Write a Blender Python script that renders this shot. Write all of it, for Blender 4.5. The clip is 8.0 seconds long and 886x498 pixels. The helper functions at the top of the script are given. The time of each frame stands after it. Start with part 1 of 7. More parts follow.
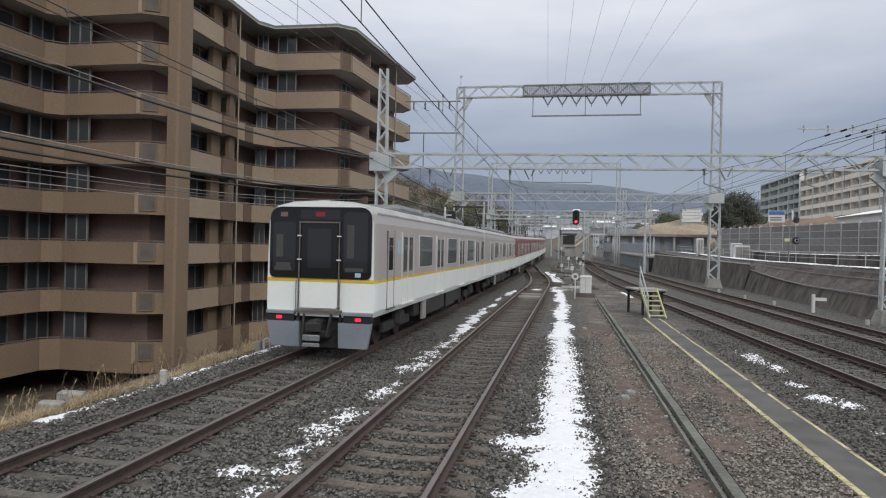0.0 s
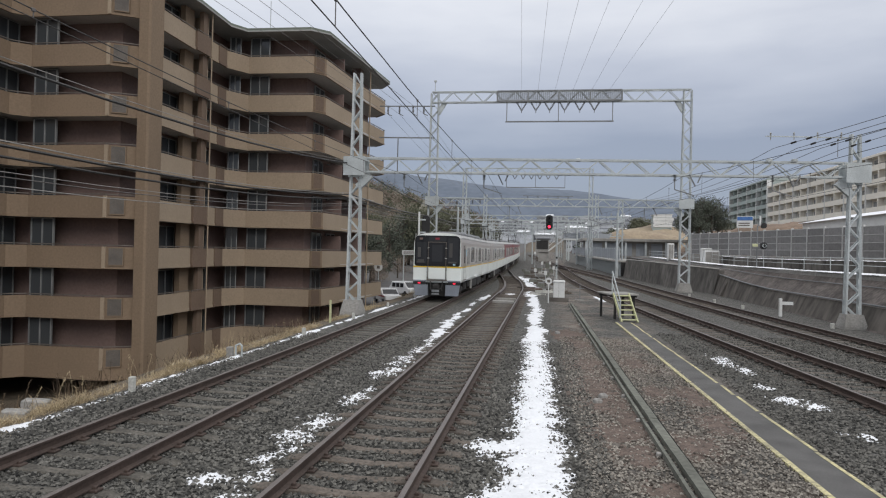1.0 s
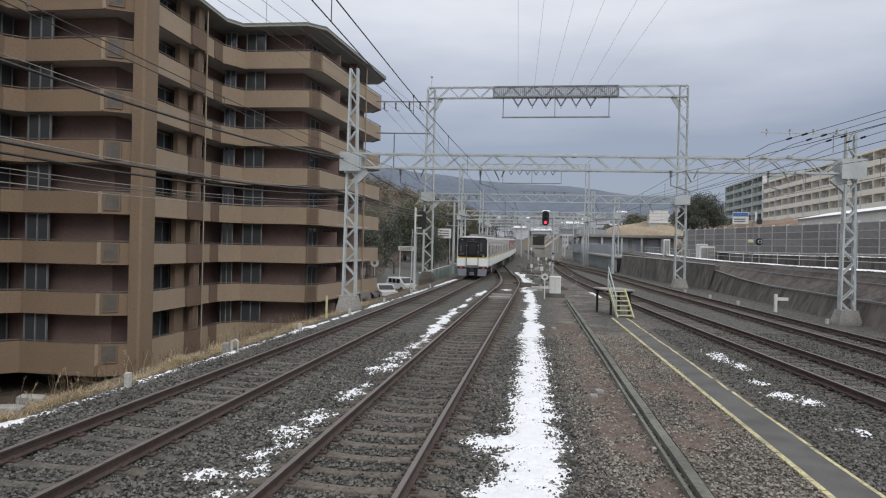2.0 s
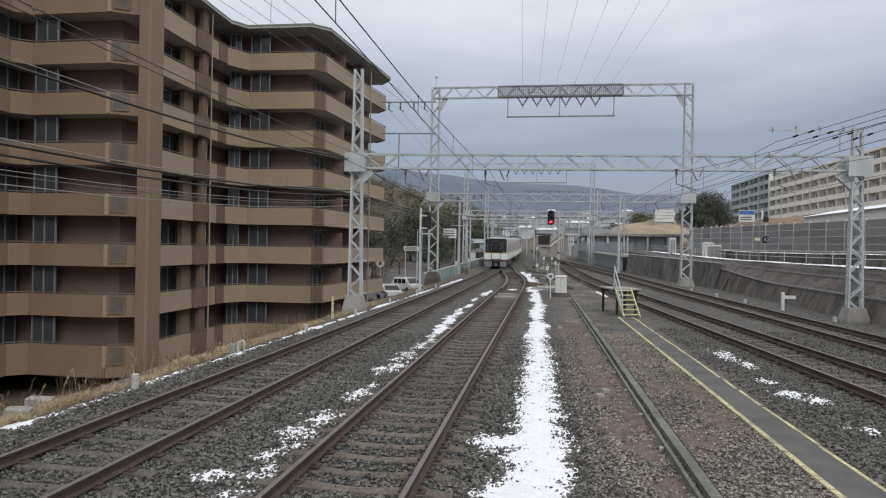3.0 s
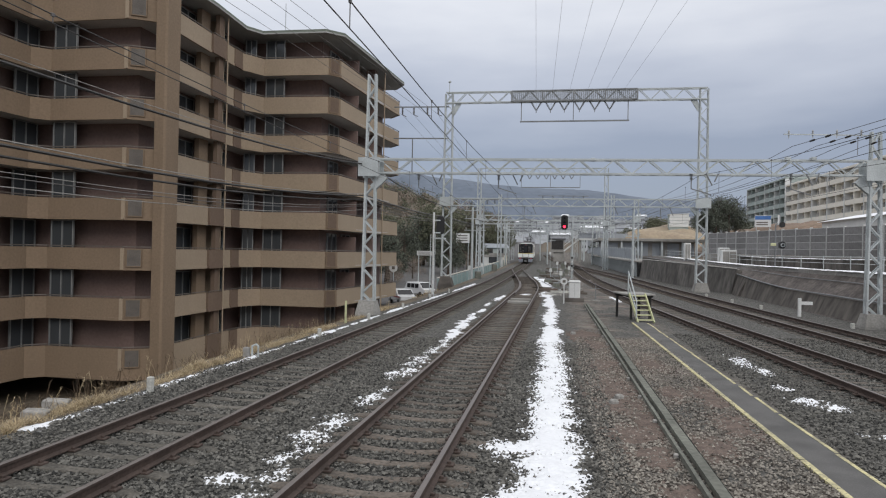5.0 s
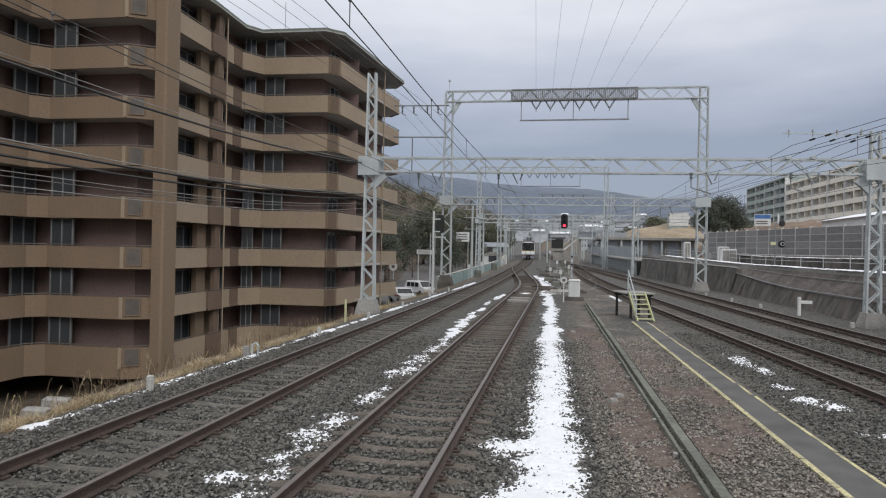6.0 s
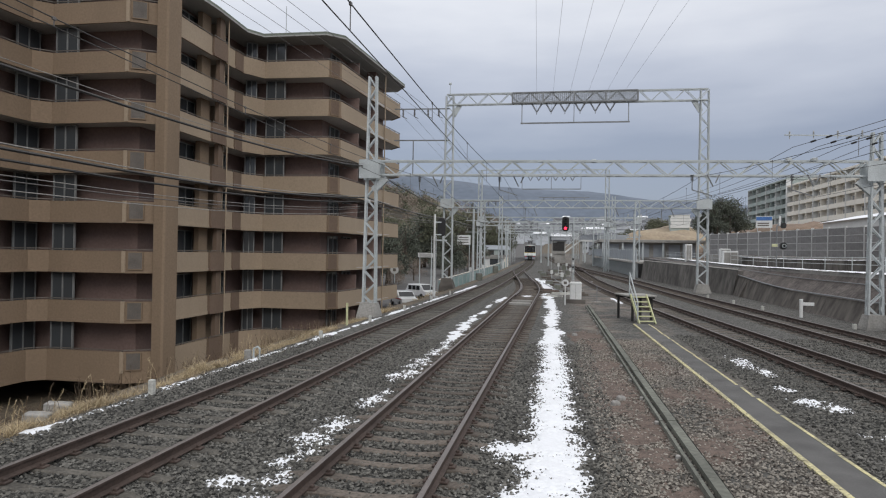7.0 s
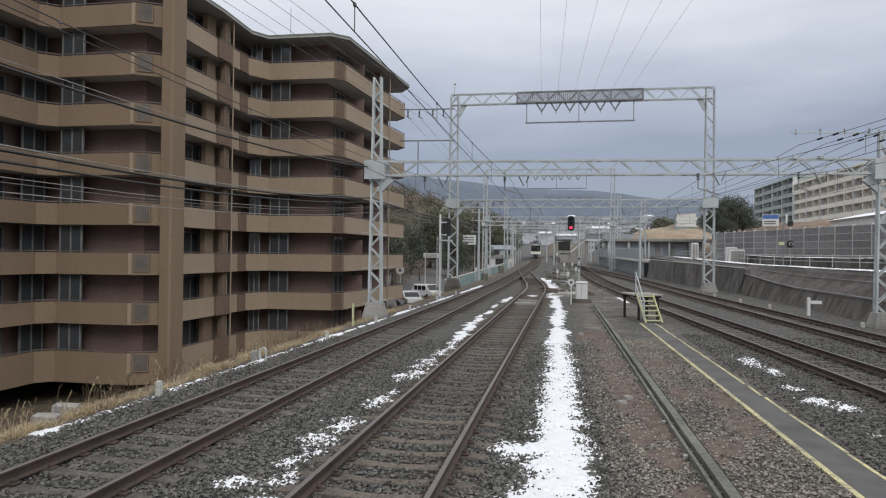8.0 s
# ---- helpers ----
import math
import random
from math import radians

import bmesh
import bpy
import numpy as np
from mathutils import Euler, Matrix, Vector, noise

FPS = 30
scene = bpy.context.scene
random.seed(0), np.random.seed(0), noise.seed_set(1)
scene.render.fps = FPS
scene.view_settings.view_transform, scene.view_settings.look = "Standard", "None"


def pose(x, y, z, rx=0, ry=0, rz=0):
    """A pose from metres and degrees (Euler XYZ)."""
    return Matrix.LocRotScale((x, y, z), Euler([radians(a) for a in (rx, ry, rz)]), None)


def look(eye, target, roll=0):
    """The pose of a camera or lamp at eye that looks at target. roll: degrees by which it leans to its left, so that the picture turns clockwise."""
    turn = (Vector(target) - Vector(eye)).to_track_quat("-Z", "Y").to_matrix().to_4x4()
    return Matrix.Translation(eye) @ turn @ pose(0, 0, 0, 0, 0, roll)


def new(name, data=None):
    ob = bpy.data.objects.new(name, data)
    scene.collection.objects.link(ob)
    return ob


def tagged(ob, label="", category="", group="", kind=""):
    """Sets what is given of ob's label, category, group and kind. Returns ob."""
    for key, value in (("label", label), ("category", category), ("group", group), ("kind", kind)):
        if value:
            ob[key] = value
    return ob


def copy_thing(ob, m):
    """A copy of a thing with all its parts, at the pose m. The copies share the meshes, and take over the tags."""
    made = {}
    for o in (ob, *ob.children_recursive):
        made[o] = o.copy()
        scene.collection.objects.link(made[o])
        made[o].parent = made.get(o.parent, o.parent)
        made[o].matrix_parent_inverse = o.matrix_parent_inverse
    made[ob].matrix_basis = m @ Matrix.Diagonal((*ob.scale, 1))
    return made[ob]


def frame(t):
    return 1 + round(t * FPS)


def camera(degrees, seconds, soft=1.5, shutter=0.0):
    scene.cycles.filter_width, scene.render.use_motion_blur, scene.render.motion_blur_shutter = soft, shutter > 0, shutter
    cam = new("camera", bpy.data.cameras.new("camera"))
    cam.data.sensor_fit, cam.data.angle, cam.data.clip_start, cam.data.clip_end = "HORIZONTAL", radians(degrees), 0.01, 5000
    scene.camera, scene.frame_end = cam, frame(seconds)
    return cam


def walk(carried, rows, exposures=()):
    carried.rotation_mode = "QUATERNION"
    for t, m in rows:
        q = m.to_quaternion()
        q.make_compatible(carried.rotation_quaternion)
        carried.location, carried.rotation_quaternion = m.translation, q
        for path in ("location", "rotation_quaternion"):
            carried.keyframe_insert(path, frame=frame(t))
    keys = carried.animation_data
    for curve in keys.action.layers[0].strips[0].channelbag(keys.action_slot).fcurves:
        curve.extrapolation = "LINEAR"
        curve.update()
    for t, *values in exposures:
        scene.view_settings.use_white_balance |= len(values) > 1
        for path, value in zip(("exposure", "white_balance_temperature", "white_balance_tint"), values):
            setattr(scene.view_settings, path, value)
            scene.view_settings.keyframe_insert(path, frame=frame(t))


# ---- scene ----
cam = camera(67.2, 8.0, 1.15)

# Camera: stands still at the end of a platform and pans a little
EYE = (0.0, 0.0, 2.70)
PAN = [(0.0, 10.82, -0.269, 1.298), (0.5, 9.474, -0.002, 1.375), (1.0, 8.605, 0.188, 1.347), (1.5, 8.233, -0.105, 1.42),
       (3.0, 8.752, -0.175, 1.023), (3.5, 9.331, 0.122, 0.929), (4.0, 9.82, 0.208, 0.881), (4.5, 9.903, 0.243, 1.088),
       (6.0, 9.864, 0.1, 1.187), (6.5, 9.81, 0.137, 1.175), (7.0, 9.972, 0.362, 0.98), (7.5, 10.238, 0.332, 0.756),
       (8.0, 10.445, 0.368, 0.658)]
walk(cam, [(t, pose(*EYE, 90 + pitch, -roll, yaw)) for t, yaw, pitch, roll in PAN])

# ---- light: an overcast winter sky ----
world = bpy.data.worlds.new("world")
scene.world = world
world.use_nodes = True
wn, wl = world.node_tree.nodes, world.node_tree.links
wn.clear()
w_out, w_bg = wn.new("ShaderNodeOutputWorld"), wn.new("ShaderNodeBackground")
w_co, w_sep = wn.new("ShaderNodeTexCoord"), wn.new("ShaderNodeSeparateXYZ")
wl.new(w_co.outputs["Generated"], w_sep.inputs[0])
w_ramp = wn.new("ShaderNodeValToRGB")
stops = [(0.0, (0.325, 0.345, 0.40)), (0.06, (0.272, 0.308, 0.392)), (0.17, (0.283, 0.32, 0.412)), (0.27, (0.50, 0.53, 0.61)),
         (0.40, (0.88, 0.89, 0.92)), (0.75, (1.06, 1.06, 1.07))]
while len(w_ramp.color_ramp.elements) < len(stops):
    w_ramp.color_ramp.elements.new(0.5)
for e, (p, c) in zip(w_ramp.color_ramp.elements, stops):
    e.position, e.color = p, (*c, 1)
w_noise = wn.new("ShaderNodeTexNoise")
w_map = wn.new("ShaderNodeMapping")
w_map.inputs["Scale"].default_value = (1.2, 1.2, 5.0)
wl.new(w_co.outputs["Generated"], w_map.inputs[0])
wl.new(w_map.outputs[0], w_noise.inputs["Vector"])
w_noise.inputs["Scale"].default_value, w_noise.inputs["Detail"].default_value = 1.8, 5
w_add = wn.new("ShaderNodeMath")
w_add.operation = "MULTIPLY_ADD"
wl.new(w_noise.outputs["Fac"], w_add.inputs[0])
w_add.inputs[1].default_value = 0.22
wl.new(w_sep.outputs["Z"], w_add.inputs[2])
w_sub = wn.new("ShaderNodeMath")
w_sub.operation = "SUBTRACT"
wl.new(w_add.outputs[0], w_sub.inputs[0])
w_sub.inputs[1].default_value = 0.11
wl.new(w_sub.outputs[0], w_ramp.inputs[0])
w_sky = wn.new("ShaderNodeTexSky")
w_sky.sky_type, w_sky.sun_disc = "NISHITA", False
w_sky.sun_elevation, w_sky.sun_rotation = radians(33), radians(150)
w_mix = wn.new("ShaderNodeMix")
w_mix.data_type, w_mix.blend_type = "RGBA", "ADD"
w_mix.inputs["Factor"].default_value = 0.012
wl.new(w_ramp.outputs[0], w_mix.inputs["A"])
wl.new(w_sky.outputs[0], w_mix.inputs["B"])
wl.new(w_mix.outputs["Result"], w_bg.inputs[0])
w_bg.inputs[1].default_value = 1.04
wl.new(w_bg.outputs[0], w_out.inputs[0])

sun = new("sun", bpy.data.lights.new("sun", "SUN"))
sun.data.energy, sun.data.angle, sun.data.color = 0.8, radians(25), (1.0, 0.96, 0.9)
sun.matrix_world = look((22, -36, 27), (0, 0, 0))
scene.view_settings.exposure = 0.0


# ---- materials ----
def mat(name, color, rough=0.8, metal=0.0, dark=0.6, fine=30.0, coarse=1.5, bump=0.2, spread=0.0, tint=None, streak=0.0, across=1.0):
    """A surface with grain and stains at two scales; dark: how far stains go down; spread: change from piece to piece."""
    m = bpy.data.materials.new(name)
    m.use_nodes = True
    n, l = m.node_tree.nodes, m.node_tree.links
    bsdf = n["Principled BSDF"]
    co = n.new("ShaderNodeTexCoord")
    a, b = n.new("ShaderNodeTexNoise"), n.new("ShaderNodeTexNoise")
    a.inputs["Scale"].default_value, a.inputs["Detail"].default_value = fine, 3
    b.inputs["Scale"].default_value, b.inputs["Detail"].default_value = coarse, 6
    l.new(co.outputs["Object"], a.inputs["Vector"])
    mp = n.new("ShaderNodeMapping")
    mp.inputs["Scale"].default_value = (across, 1, 1 - streak)
    l.new(co.outputs["Object"], mp.inputs[0])
    l.new(mp.outputs[0], b.inputs["Vector"])
    if across < 1:
        l.new(mp.outputs[0], a.inputs["Vector"])
    mul = n.new("ShaderNodeMath")
    mul.operation = "MULTIPLY"
    l.new(a.outputs["Fac"], mul.inputs[0])
    l.new(b.outputs["Fac"], mul.inputs[1])
    ramp = n.new("ShaderNodeValToRGB")
    ramp.color_ramp.elements[0].position, ramp.color_ramp.elements[1].position = 0.12, 0.36
    low = tint or tuple(c * dark for c in color)
    ramp.color_ramp.elements[0].color = (*low, 1)
    ramp.color_ramp.elements[1].color = (*color, 1)
    l.new(mul.outputs[0], ramp.inputs[0])
    out = ramp.outputs[0]
    if spread:
        info, hsv = n.new("ShaderNodeObjectInfo"), n.new("ShaderNodeHueSaturation")
        mr = n.new("ShaderNodeMapRange")
        mr.inputs["To Min"].default_value, mr.inputs["To Max"].default_value = 1 - spread, 1 + spread
        l.new(info.outputs["Random"], mr.inputs["Value"])
        l.new(mr.outputs[0], hsv.inputs["Value"])
        l.new(out, hsv.inputs["Color"])
        out = hsv.outputs[0]
    l.new(out, bsdf.inputs["Base Color"])
    bsdf.inputs["Roughness"].default_value, bsdf.inputs["Metallic"].default_value = rough, metal
    if bump:
        bp = n.new("ShaderNodeBump")
        bp.inputs["Strength"].default_value, bp.inputs["Distance"].default_value = bump, 0.02
        l.new(a.outputs["Fac"], bp.inputs["Height"])
        l.new(bp.outputs[0], bsdf.inputs["Normal"])
    return m


def island_mat(name, dark, light, rough=0.9, bump=0.3, fine=40.0):
    """Loose pieces in one mesh (stones, blades, leaves): the colour changes from piece to piece."""
    m = bpy.data.materials.new(name)
    m.use_nodes = True
    n, l = m.node_tree.nodes, m.node_tree.links
    bsdf = n["Principled BSDF"]
    geo, ramp, co, a = n.new("ShaderNodeNewGeometry"), n.new("ShaderNodeValToRGB"), n.new("ShaderNodeTexCoord"), n.new("ShaderNodeTexNoise")
    ramp.color_ramp.elements[0].color, ramp.color_ramp.elements[1].color = (*dark, 1), (*light, 1)
    l.new(geo.outputs["Random Per Island"], ramp.inputs[0])
    a.inputs["Scale"].default_value = 0.5
    l.new(co.outputs["Object"], a.inputs["Vector"])
    mx = n.new("ShaderNodeMix")
    mx.data_type, mx.blend_type = "RGBA", "MULTIPLY"
    mx.inputs["Factor"].default_value = 0.6
    l.new(ramp.outputs[0], mx.inputs["A"])
    l.new(a.outputs["Fac"], mx.inputs["B"])
    l.new(mx.outputs["Result"], bsdf.inputs["Base Color"])
    bsdf.inputs["Roughness"].default_value = rough
    return m


def ballast_mat():
    m = bpy.data.materials.new("ballast")
    m.use_nodes = True
    n, l = m.node_tree.nodes, m.node_tree.links
    bsdf = n["Principled BSDF"]
    co, v, b, f = n.new("ShaderNodeTexCoord"), n.new("ShaderNodeTexVoronoi"), n.new("ShaderNodeTexNoise"), n.new("ShaderNodeTexNoise")
    v.inputs["Scale"].default_value = 17
    b.inputs["Scale"].default_value, b.inputs["Detail"].default_value = 0.5, 5
    f.inputs["Scale"].default_value, f.inputs["Detail"].default_value = 3.0, 4
    for t in (v, b, f):
        l.new(co.outputs["Object"], t.inputs["Vector"])
    bw = n.new("ShaderNodeSeparateColor")
    l.new(v.outputs["Color"], bw.inputs[0])
    r1 = n.new("ShaderNodeValToRGB")
    r1.color_ramp.elements[0].color, r1.color_ramp.elements[1].color = (0.033, 0.0335, 0.032, 1), (0.172, 0.166, 0.153, 1)
    l.new(bw.outputs[0], r1.inputs[0])
    # rust dust and soil in broad patches
    sep = n.new("ShaderNodeSeparateXYZ")
    l.new(co.outputs["Object"], sep.inputs[0])
    side = n.new("ShaderNodeMapRange")
    side.inputs["From Min"].default_value, side.inputs["From Max"].default_value = 0.2, 1.4
    l.new(sep.outputs["X"], side.inputs["Value"])
    r2 = n.new("ShaderNodeMapRange")
    r2.inputs["From Min"].default_value, r2.inputs["From Max"].default_value = 0.42, 0.62
    l.new(b.outputs["Fac"], r2.inputs["Value"])
    end = n.new("ShaderNodeMapRange")
    end.inputs["From Min"].default_value, end.inputs["From Max"].default_value = 4.6, 3.6
    l.new(sep.outputs["X"], end.inputs["Value"])
    band = n.new("ShaderNodeMath")
    band.operation = "MULTIPLY"
    l.new(side.outputs[0], band.inputs[0])
    l.new(end.outputs[0], band.inputs[1])
    fac = n.new("ShaderNodeMath")
    fac.operation = "MULTIPLY"
    l.new(band.outputs[0], fac.inputs[0])
    l.new(r2.outputs[0], fac.inputs[1])
    mx = n.new("ShaderNodeMix")
    mx.data_type = "RGBA"
    l.new(fac.outputs[0], mx.inputs["Factor"])
    l.new(r1.outputs[0], mx.inputs["A"])
    r3 = n.new("ShaderNodeValToRGB")
    r3.color_ramp.elements[0].color, r3.color_ramp.elements[1].color = (0.15, 0.085, 0.068, 1), (0.35, 0.315, 0.265, 1)
    r3.color_ramp.elements[0].position, r3.color_ramp.elements[1].position = 0.35, 0.62
    l.new(f.outputs["Fac"], r3.inputs[0])
    m2 = n.new("ShaderNodeMix")
    m2.data_type, m2.blend_type = "RGBA", "MIX"
    m2.inputs["Factor"].default_value = 0.35
    l.new(r3.outputs[0], m2.inputs["A"])
    l.new(r1.outputs[0], m2.inputs["B"])
    l.new(m2.outputs["Result"], mx.inputs["B"])
    l.new(mx.outputs["Result"], bsdf.inputs["Base Color"])
    bsdf.inputs["Roughness"].default_value = 0.95
    bp = n.new("ShaderNodeBump")
    bp.inputs["Strength"].default_value, bp.inputs["Distance"].default_value = 1.0, 0.05
    bp.invert = True
    l.new(v.outputs["Distance"], bp.inputs["Height"])
    l.new(bp.outputs[0], bsdf.inputs["Normal"])
    return m


def glow_mat(name, color, strength):
    m = bpy.data.materials.new(name)
    m.use_nodes = True
    bsdf = m.node_tree.nodes["Principled BSDF"]
    bsdf.inputs["Base Color"].default_value = (*color, 1)
    bsdf.inputs["Emission Color"].default_value = (*color, 1)
    bsdf.inputs["Emission Strength"].default_value = strength
    return m


def glass_mat(name, color, rough=0.08):
    m = bpy.data.materials.new(name)
    m.use_nodes = True
    bsdf = m.node_tree.nodes["Principled BSDF"]
    bsdf.inputs["Base Color"].default_value = (*color, 1)
    bsdf.inputs["Roughness"].default_value = rough
    bsdf.inputs["IOR"].default_value = 1.45
    return m


M_BALLAST = ballast_mat()
M_STONE = island_mat("ballast_stone", (0.016, 0.0165, 0.016), (0.288, 0.278, 0.252))
M_STONE_BROWN = island_mat("rusty_stone", (0.06, 0.048, 0.04), (0.52, 0.48, 0.42))
M_SNOW = mat("old_snow", (0.86, 0.88, 0.92), 0.6, dark=0.9, fine=20, coarse=3, bump=0.3)
M_RAIL = mat("rail_side", (0.088, 0.062, 0.052), 0.75, 0.2, dark=0.6, fine=20, coarse=2)
M_RAILTOP = mat("rail_head", (0.21, 0.185, 0.175), 0.5, 0.55, dark=0.8, fine=40, coarse=3, bump=0.05)
M_SLEEPER_WOOD = mat("wooden_sleeper", (0.14, 0.118, 0.10), 0.95, dark=0.4, fine=25, coarse=3, spread=0.3)
M_SLEEPER = mat("sleeper", (0.135, 0.124, 0.107), 0.9, dark=0.35, fine=25, coarse=4, spread=0.3)
M_CONC = mat("concrete", (0.36, 0.35, 0.33), 0.9, dark=0.6, fine=14, coarse=1.0)
M_CONC_DARK = mat("stained_concrete", (0.15, 0.135, 0.122), 0.95, dark=0.36, fine=2.4, coarse=0.5, streak=0.5, across=0.3)
M_WALL_PALE = mat("weathered_wall", (0.18, 0.168, 0.156), 0.95, dark=0.36, fine=2.2, coarse=0.5, streak=0.5, across=0.3)
M_TROUGH = mat("mossy_concrete", (0.20, 0.205, 0.175), 0.9, dark=0.5, fine=10, coarse=0.8)
M_ASPHALT = mat("asphalt", (0.135, 0.132, 0.13), 0.95, dark=0.55, fine=60, coarse=1.6)
M_YELLOW_LINE = mat("worn_yellow_paint", (0.66, 0.60, 0.33), 0.8, fine=25, coarse=2.5, tint=(0.26, 0.24, 0.17))
M_YELLOW = mat("yellow_paint", (0.60, 0.61, 0.36), 0.6, fine=25, coarse=5, dark=0.7)
M_GALV = mat("galvanised_steel", (0.54, 0.58, 0.59), 0.55, 0.12, dark=0.72, fine=20, coarse=1.2, bump=0.05)
M_GALV_DARK = mat("weathered_steel", (0.27, 0.28, 0.29), 0.6, 0.3, dark=0.6, fine=20, coarse=1.2, bump=0.05)
M_WIRE = mat("cable", (0.035, 0.033, 0.032), 0.6, bump=0)
M_WIRE_GREY = mat("bare_wire", (0.16, 0.15, 0.145), 0.5, 0.4, bump=0)
M_INSUL = mat("porcelain", (0.62, 0.62, 0.60), 0.3, bump=0)
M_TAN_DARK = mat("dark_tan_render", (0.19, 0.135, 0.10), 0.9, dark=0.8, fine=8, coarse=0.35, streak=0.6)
# same tan for the far wing, paled in colour for distance haze
M_TAN_FAR = mat("hazed_tan_render", (0.352, 0.275, 0.198), 0.9, dark=0.8, fine=8, coarse=0.35, streak=0.6)
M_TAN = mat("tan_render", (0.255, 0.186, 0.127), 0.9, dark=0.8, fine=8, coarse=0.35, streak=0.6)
# pale trim parts, and balcony fronts toned as if lit from the right
M_TAN_LIGHT = mat("pale_lit_tan_render", (0.375, 0.298, 0.218), 0.9, dark=0.85, fine=8, coarse=0.4, streak=0.6)
M_MAUVE = mat("brown_tile", (0.215, 0.148, 0.13), 0.8, dark=0.75, fine=6, coarse=0.5)
M_SOFFIT = mat("soffit", (0.53, 0.51, 0.49), 0.9, dark=0.85, fine=8, coarse=0.5)
M_ROOF = mat("grey_green_roof", (0.19, 0.215, 0.18), 0.8, dark=0.7, fine=5, coarse=0.6)
M_ALU = mat("aluminium_frame", (0.30, 0.31, 0.31), 0.5, 0.2, bump=0)
M_GRILLE = mat("grey_grille", (0.17, 0.15, 0.132), 0.7, bump=0.1)
M_PANE = glass_mat("window_pane", (0.06, 0.065, 0.07))
# paler than window_pane, to brighten the balcony recesses of the flats
M_PANE_PALE = glass_mat("pale_pane", (0.30, 0.30, 0.29))
M_WHITE = mat("white_paint", (0.72, 0.73, 0.72), 0.55, dark=0.85, fine=15, coarse=1)
M_WHITE_WORN = mat("worn_white_paint", (0.62, 0.62, 0.58), 0.8, dark=0.5, fine=20, coarse=3)
M_BODY_WHITE = mat("train_white", (0.88, 0.92, 0.89), 0.35, dark=0.965, fine=10, coarse=0.6, bump=0.0)
M_BODY_GREY = mat("train_beige_grey", (0.46, 0.428, 0.41), 0.35, dark=0.95, fine=10, coarse=0.6, bump=0.02)
M_BODY_ROOF = mat("train_roof", (0.46, 0.46, 0.455), 0.6, dark=0.75, fine=10, coarse=0.8)
M_BODY_RED = mat("train_dark_red", (0.24, 0.035, 0.035), 0.35, dark=0.85, fine=10, coarse=0.6, bump=0.02)
M_BODY_YELLOW = mat("train_yellow", (0.80, 0.55, 0.05), 0.35, dark=0.9, bump=0.02)
M_TRAIN_PANE = glass_mat("train_window", (0.10, 0.105, 0.102), 0.05)
M_CAB_PANE = glass_mat("cab_window", (0.028, 0.030, 0.034), 0.04)
M_CAB_INSIDE = mat("cab_inside", (0.075, 0.072, 0.07), 0.6, dark=0.7, bump=0)
M_CAB = glass_mat("cab_glass", (0.012, 0.013, 0.016), 0.06)
M_BLACK = mat("black_rubber", (0.02, 0.02, 0.021), 0.6, bump=0.05)
M_UNDER = mat("underframe", (0.042, 0.04, 0.039), 0.85, dark=0.5, fine=12, coarse=2)
M_EAVE = mat("grey_eave", (0.37, 0.375, 0.365), 0.9, dark=0.85, fine=8, coarse=0.5)
M_SKIRT = mat("skirt_grey", (0.27, 0.295, 0.34), 0.5, dark=0.8, bump=0.02)
M_TAIL = glow_mat("tail_lamp_glow", (0.9, 0.02, 0.06), 0.9)
M_LED = glow_mat("red_sign_glow", (0.2, 0.02, 0.03), 0.12)
M_SIGNAL = glow_mat("signal_red_glow", (1.0, 0.02, 0.05), 6.0)
M_GRASS = island_mat("dry_grass", (0.30, 0.22, 0.12), (0.92, 0.76, 0.50))
M_WEED = island_mat("brown_weed", (0.07, 0.045, 0.03), (0.2, 0.14, 0.08))
# the three tree colours are lifted to carry the distance haze
M_LEAF = island_mat("evergreen_leaf", (0.095, 0.11, 0.09), (0.195, 0.215, 0.165))
M_LEAF_OLIVE = island_mat("olive_leaf", (0.125, 0.135, 0.088), (0.235, 0.24, 0.16))
M_LEAF_BROWN = island_mat("winter_twig", (0.24, 0.195, 0.16), (0.40, 0.325, 0.26))
M_BARK = mat("bark", (0.09, 0.07, 0.055), 0.95, fine=20, coarse=4)
M_EARTH = mat("earth", (0.16, 0.13, 0.095), 1.0, dark=0.5, fine=3, coarse=0.4)
M_BANK = mat("dark_bank", (0.17, 0.148, 0.138), 1.0, dark=0.35, fine=5, coarse=0.7)
M_SOIL = mat("red_brown_soil", (0.17, 0.128, 0.108), 1.0, dark=0.45, fine=35, coarse=5, bump=0.5)
M_SLOPE = mat("dry_slope", (0.39, 0.32, 0.225), 1.0, fine=2, coarse=0.25, tint=(0.27, 0.215, 0.16))
M_RUST = mat("rust_brown_slope", (0.23, 0.165, 0.12), 1.0, dark=0.5, fine=2, coarse=0.2)
M_BARRIER = mat("barrier_panel", (0.25, 0.245, 0.245), 0.7, dark=0.7, fine=5, coarse=0.4, spread=0.18)
M_BARRIER_POST = mat("barrier_post", (0.60, 0.60, 0.59), 0.7)
M_TEAL = mat("teal_fence", (0.30, 0.42, 0.42), 0.6, dark=0.7)
M_FLAT = mat("apartment_cream", (0.82, 0.78, 0.70), 0.9, dark=0.95, fine=3, coarse=0.12, streak=0.5)
M_FLAT_GREY = mat("apartment_grey", (0.40, 0.455, 0.44), 0.9, dark=0.8, fine=3, coarse=0.12, streak=0.5)
# town walls lean pale blue-grey, distance haze included in the colour
M_TOWN = mat("town_wall", (0.47, 0.49, 0.52), 0.9, dark=0.75, fine=1.0, coarse=0.1, spread=0.35)
M_TOWN_ROOF = mat("town_roof", (0.17, 0.18, 0.2), 0.8, dark=0.7, fine=1.0, coarse=0.2, spread=0.5)
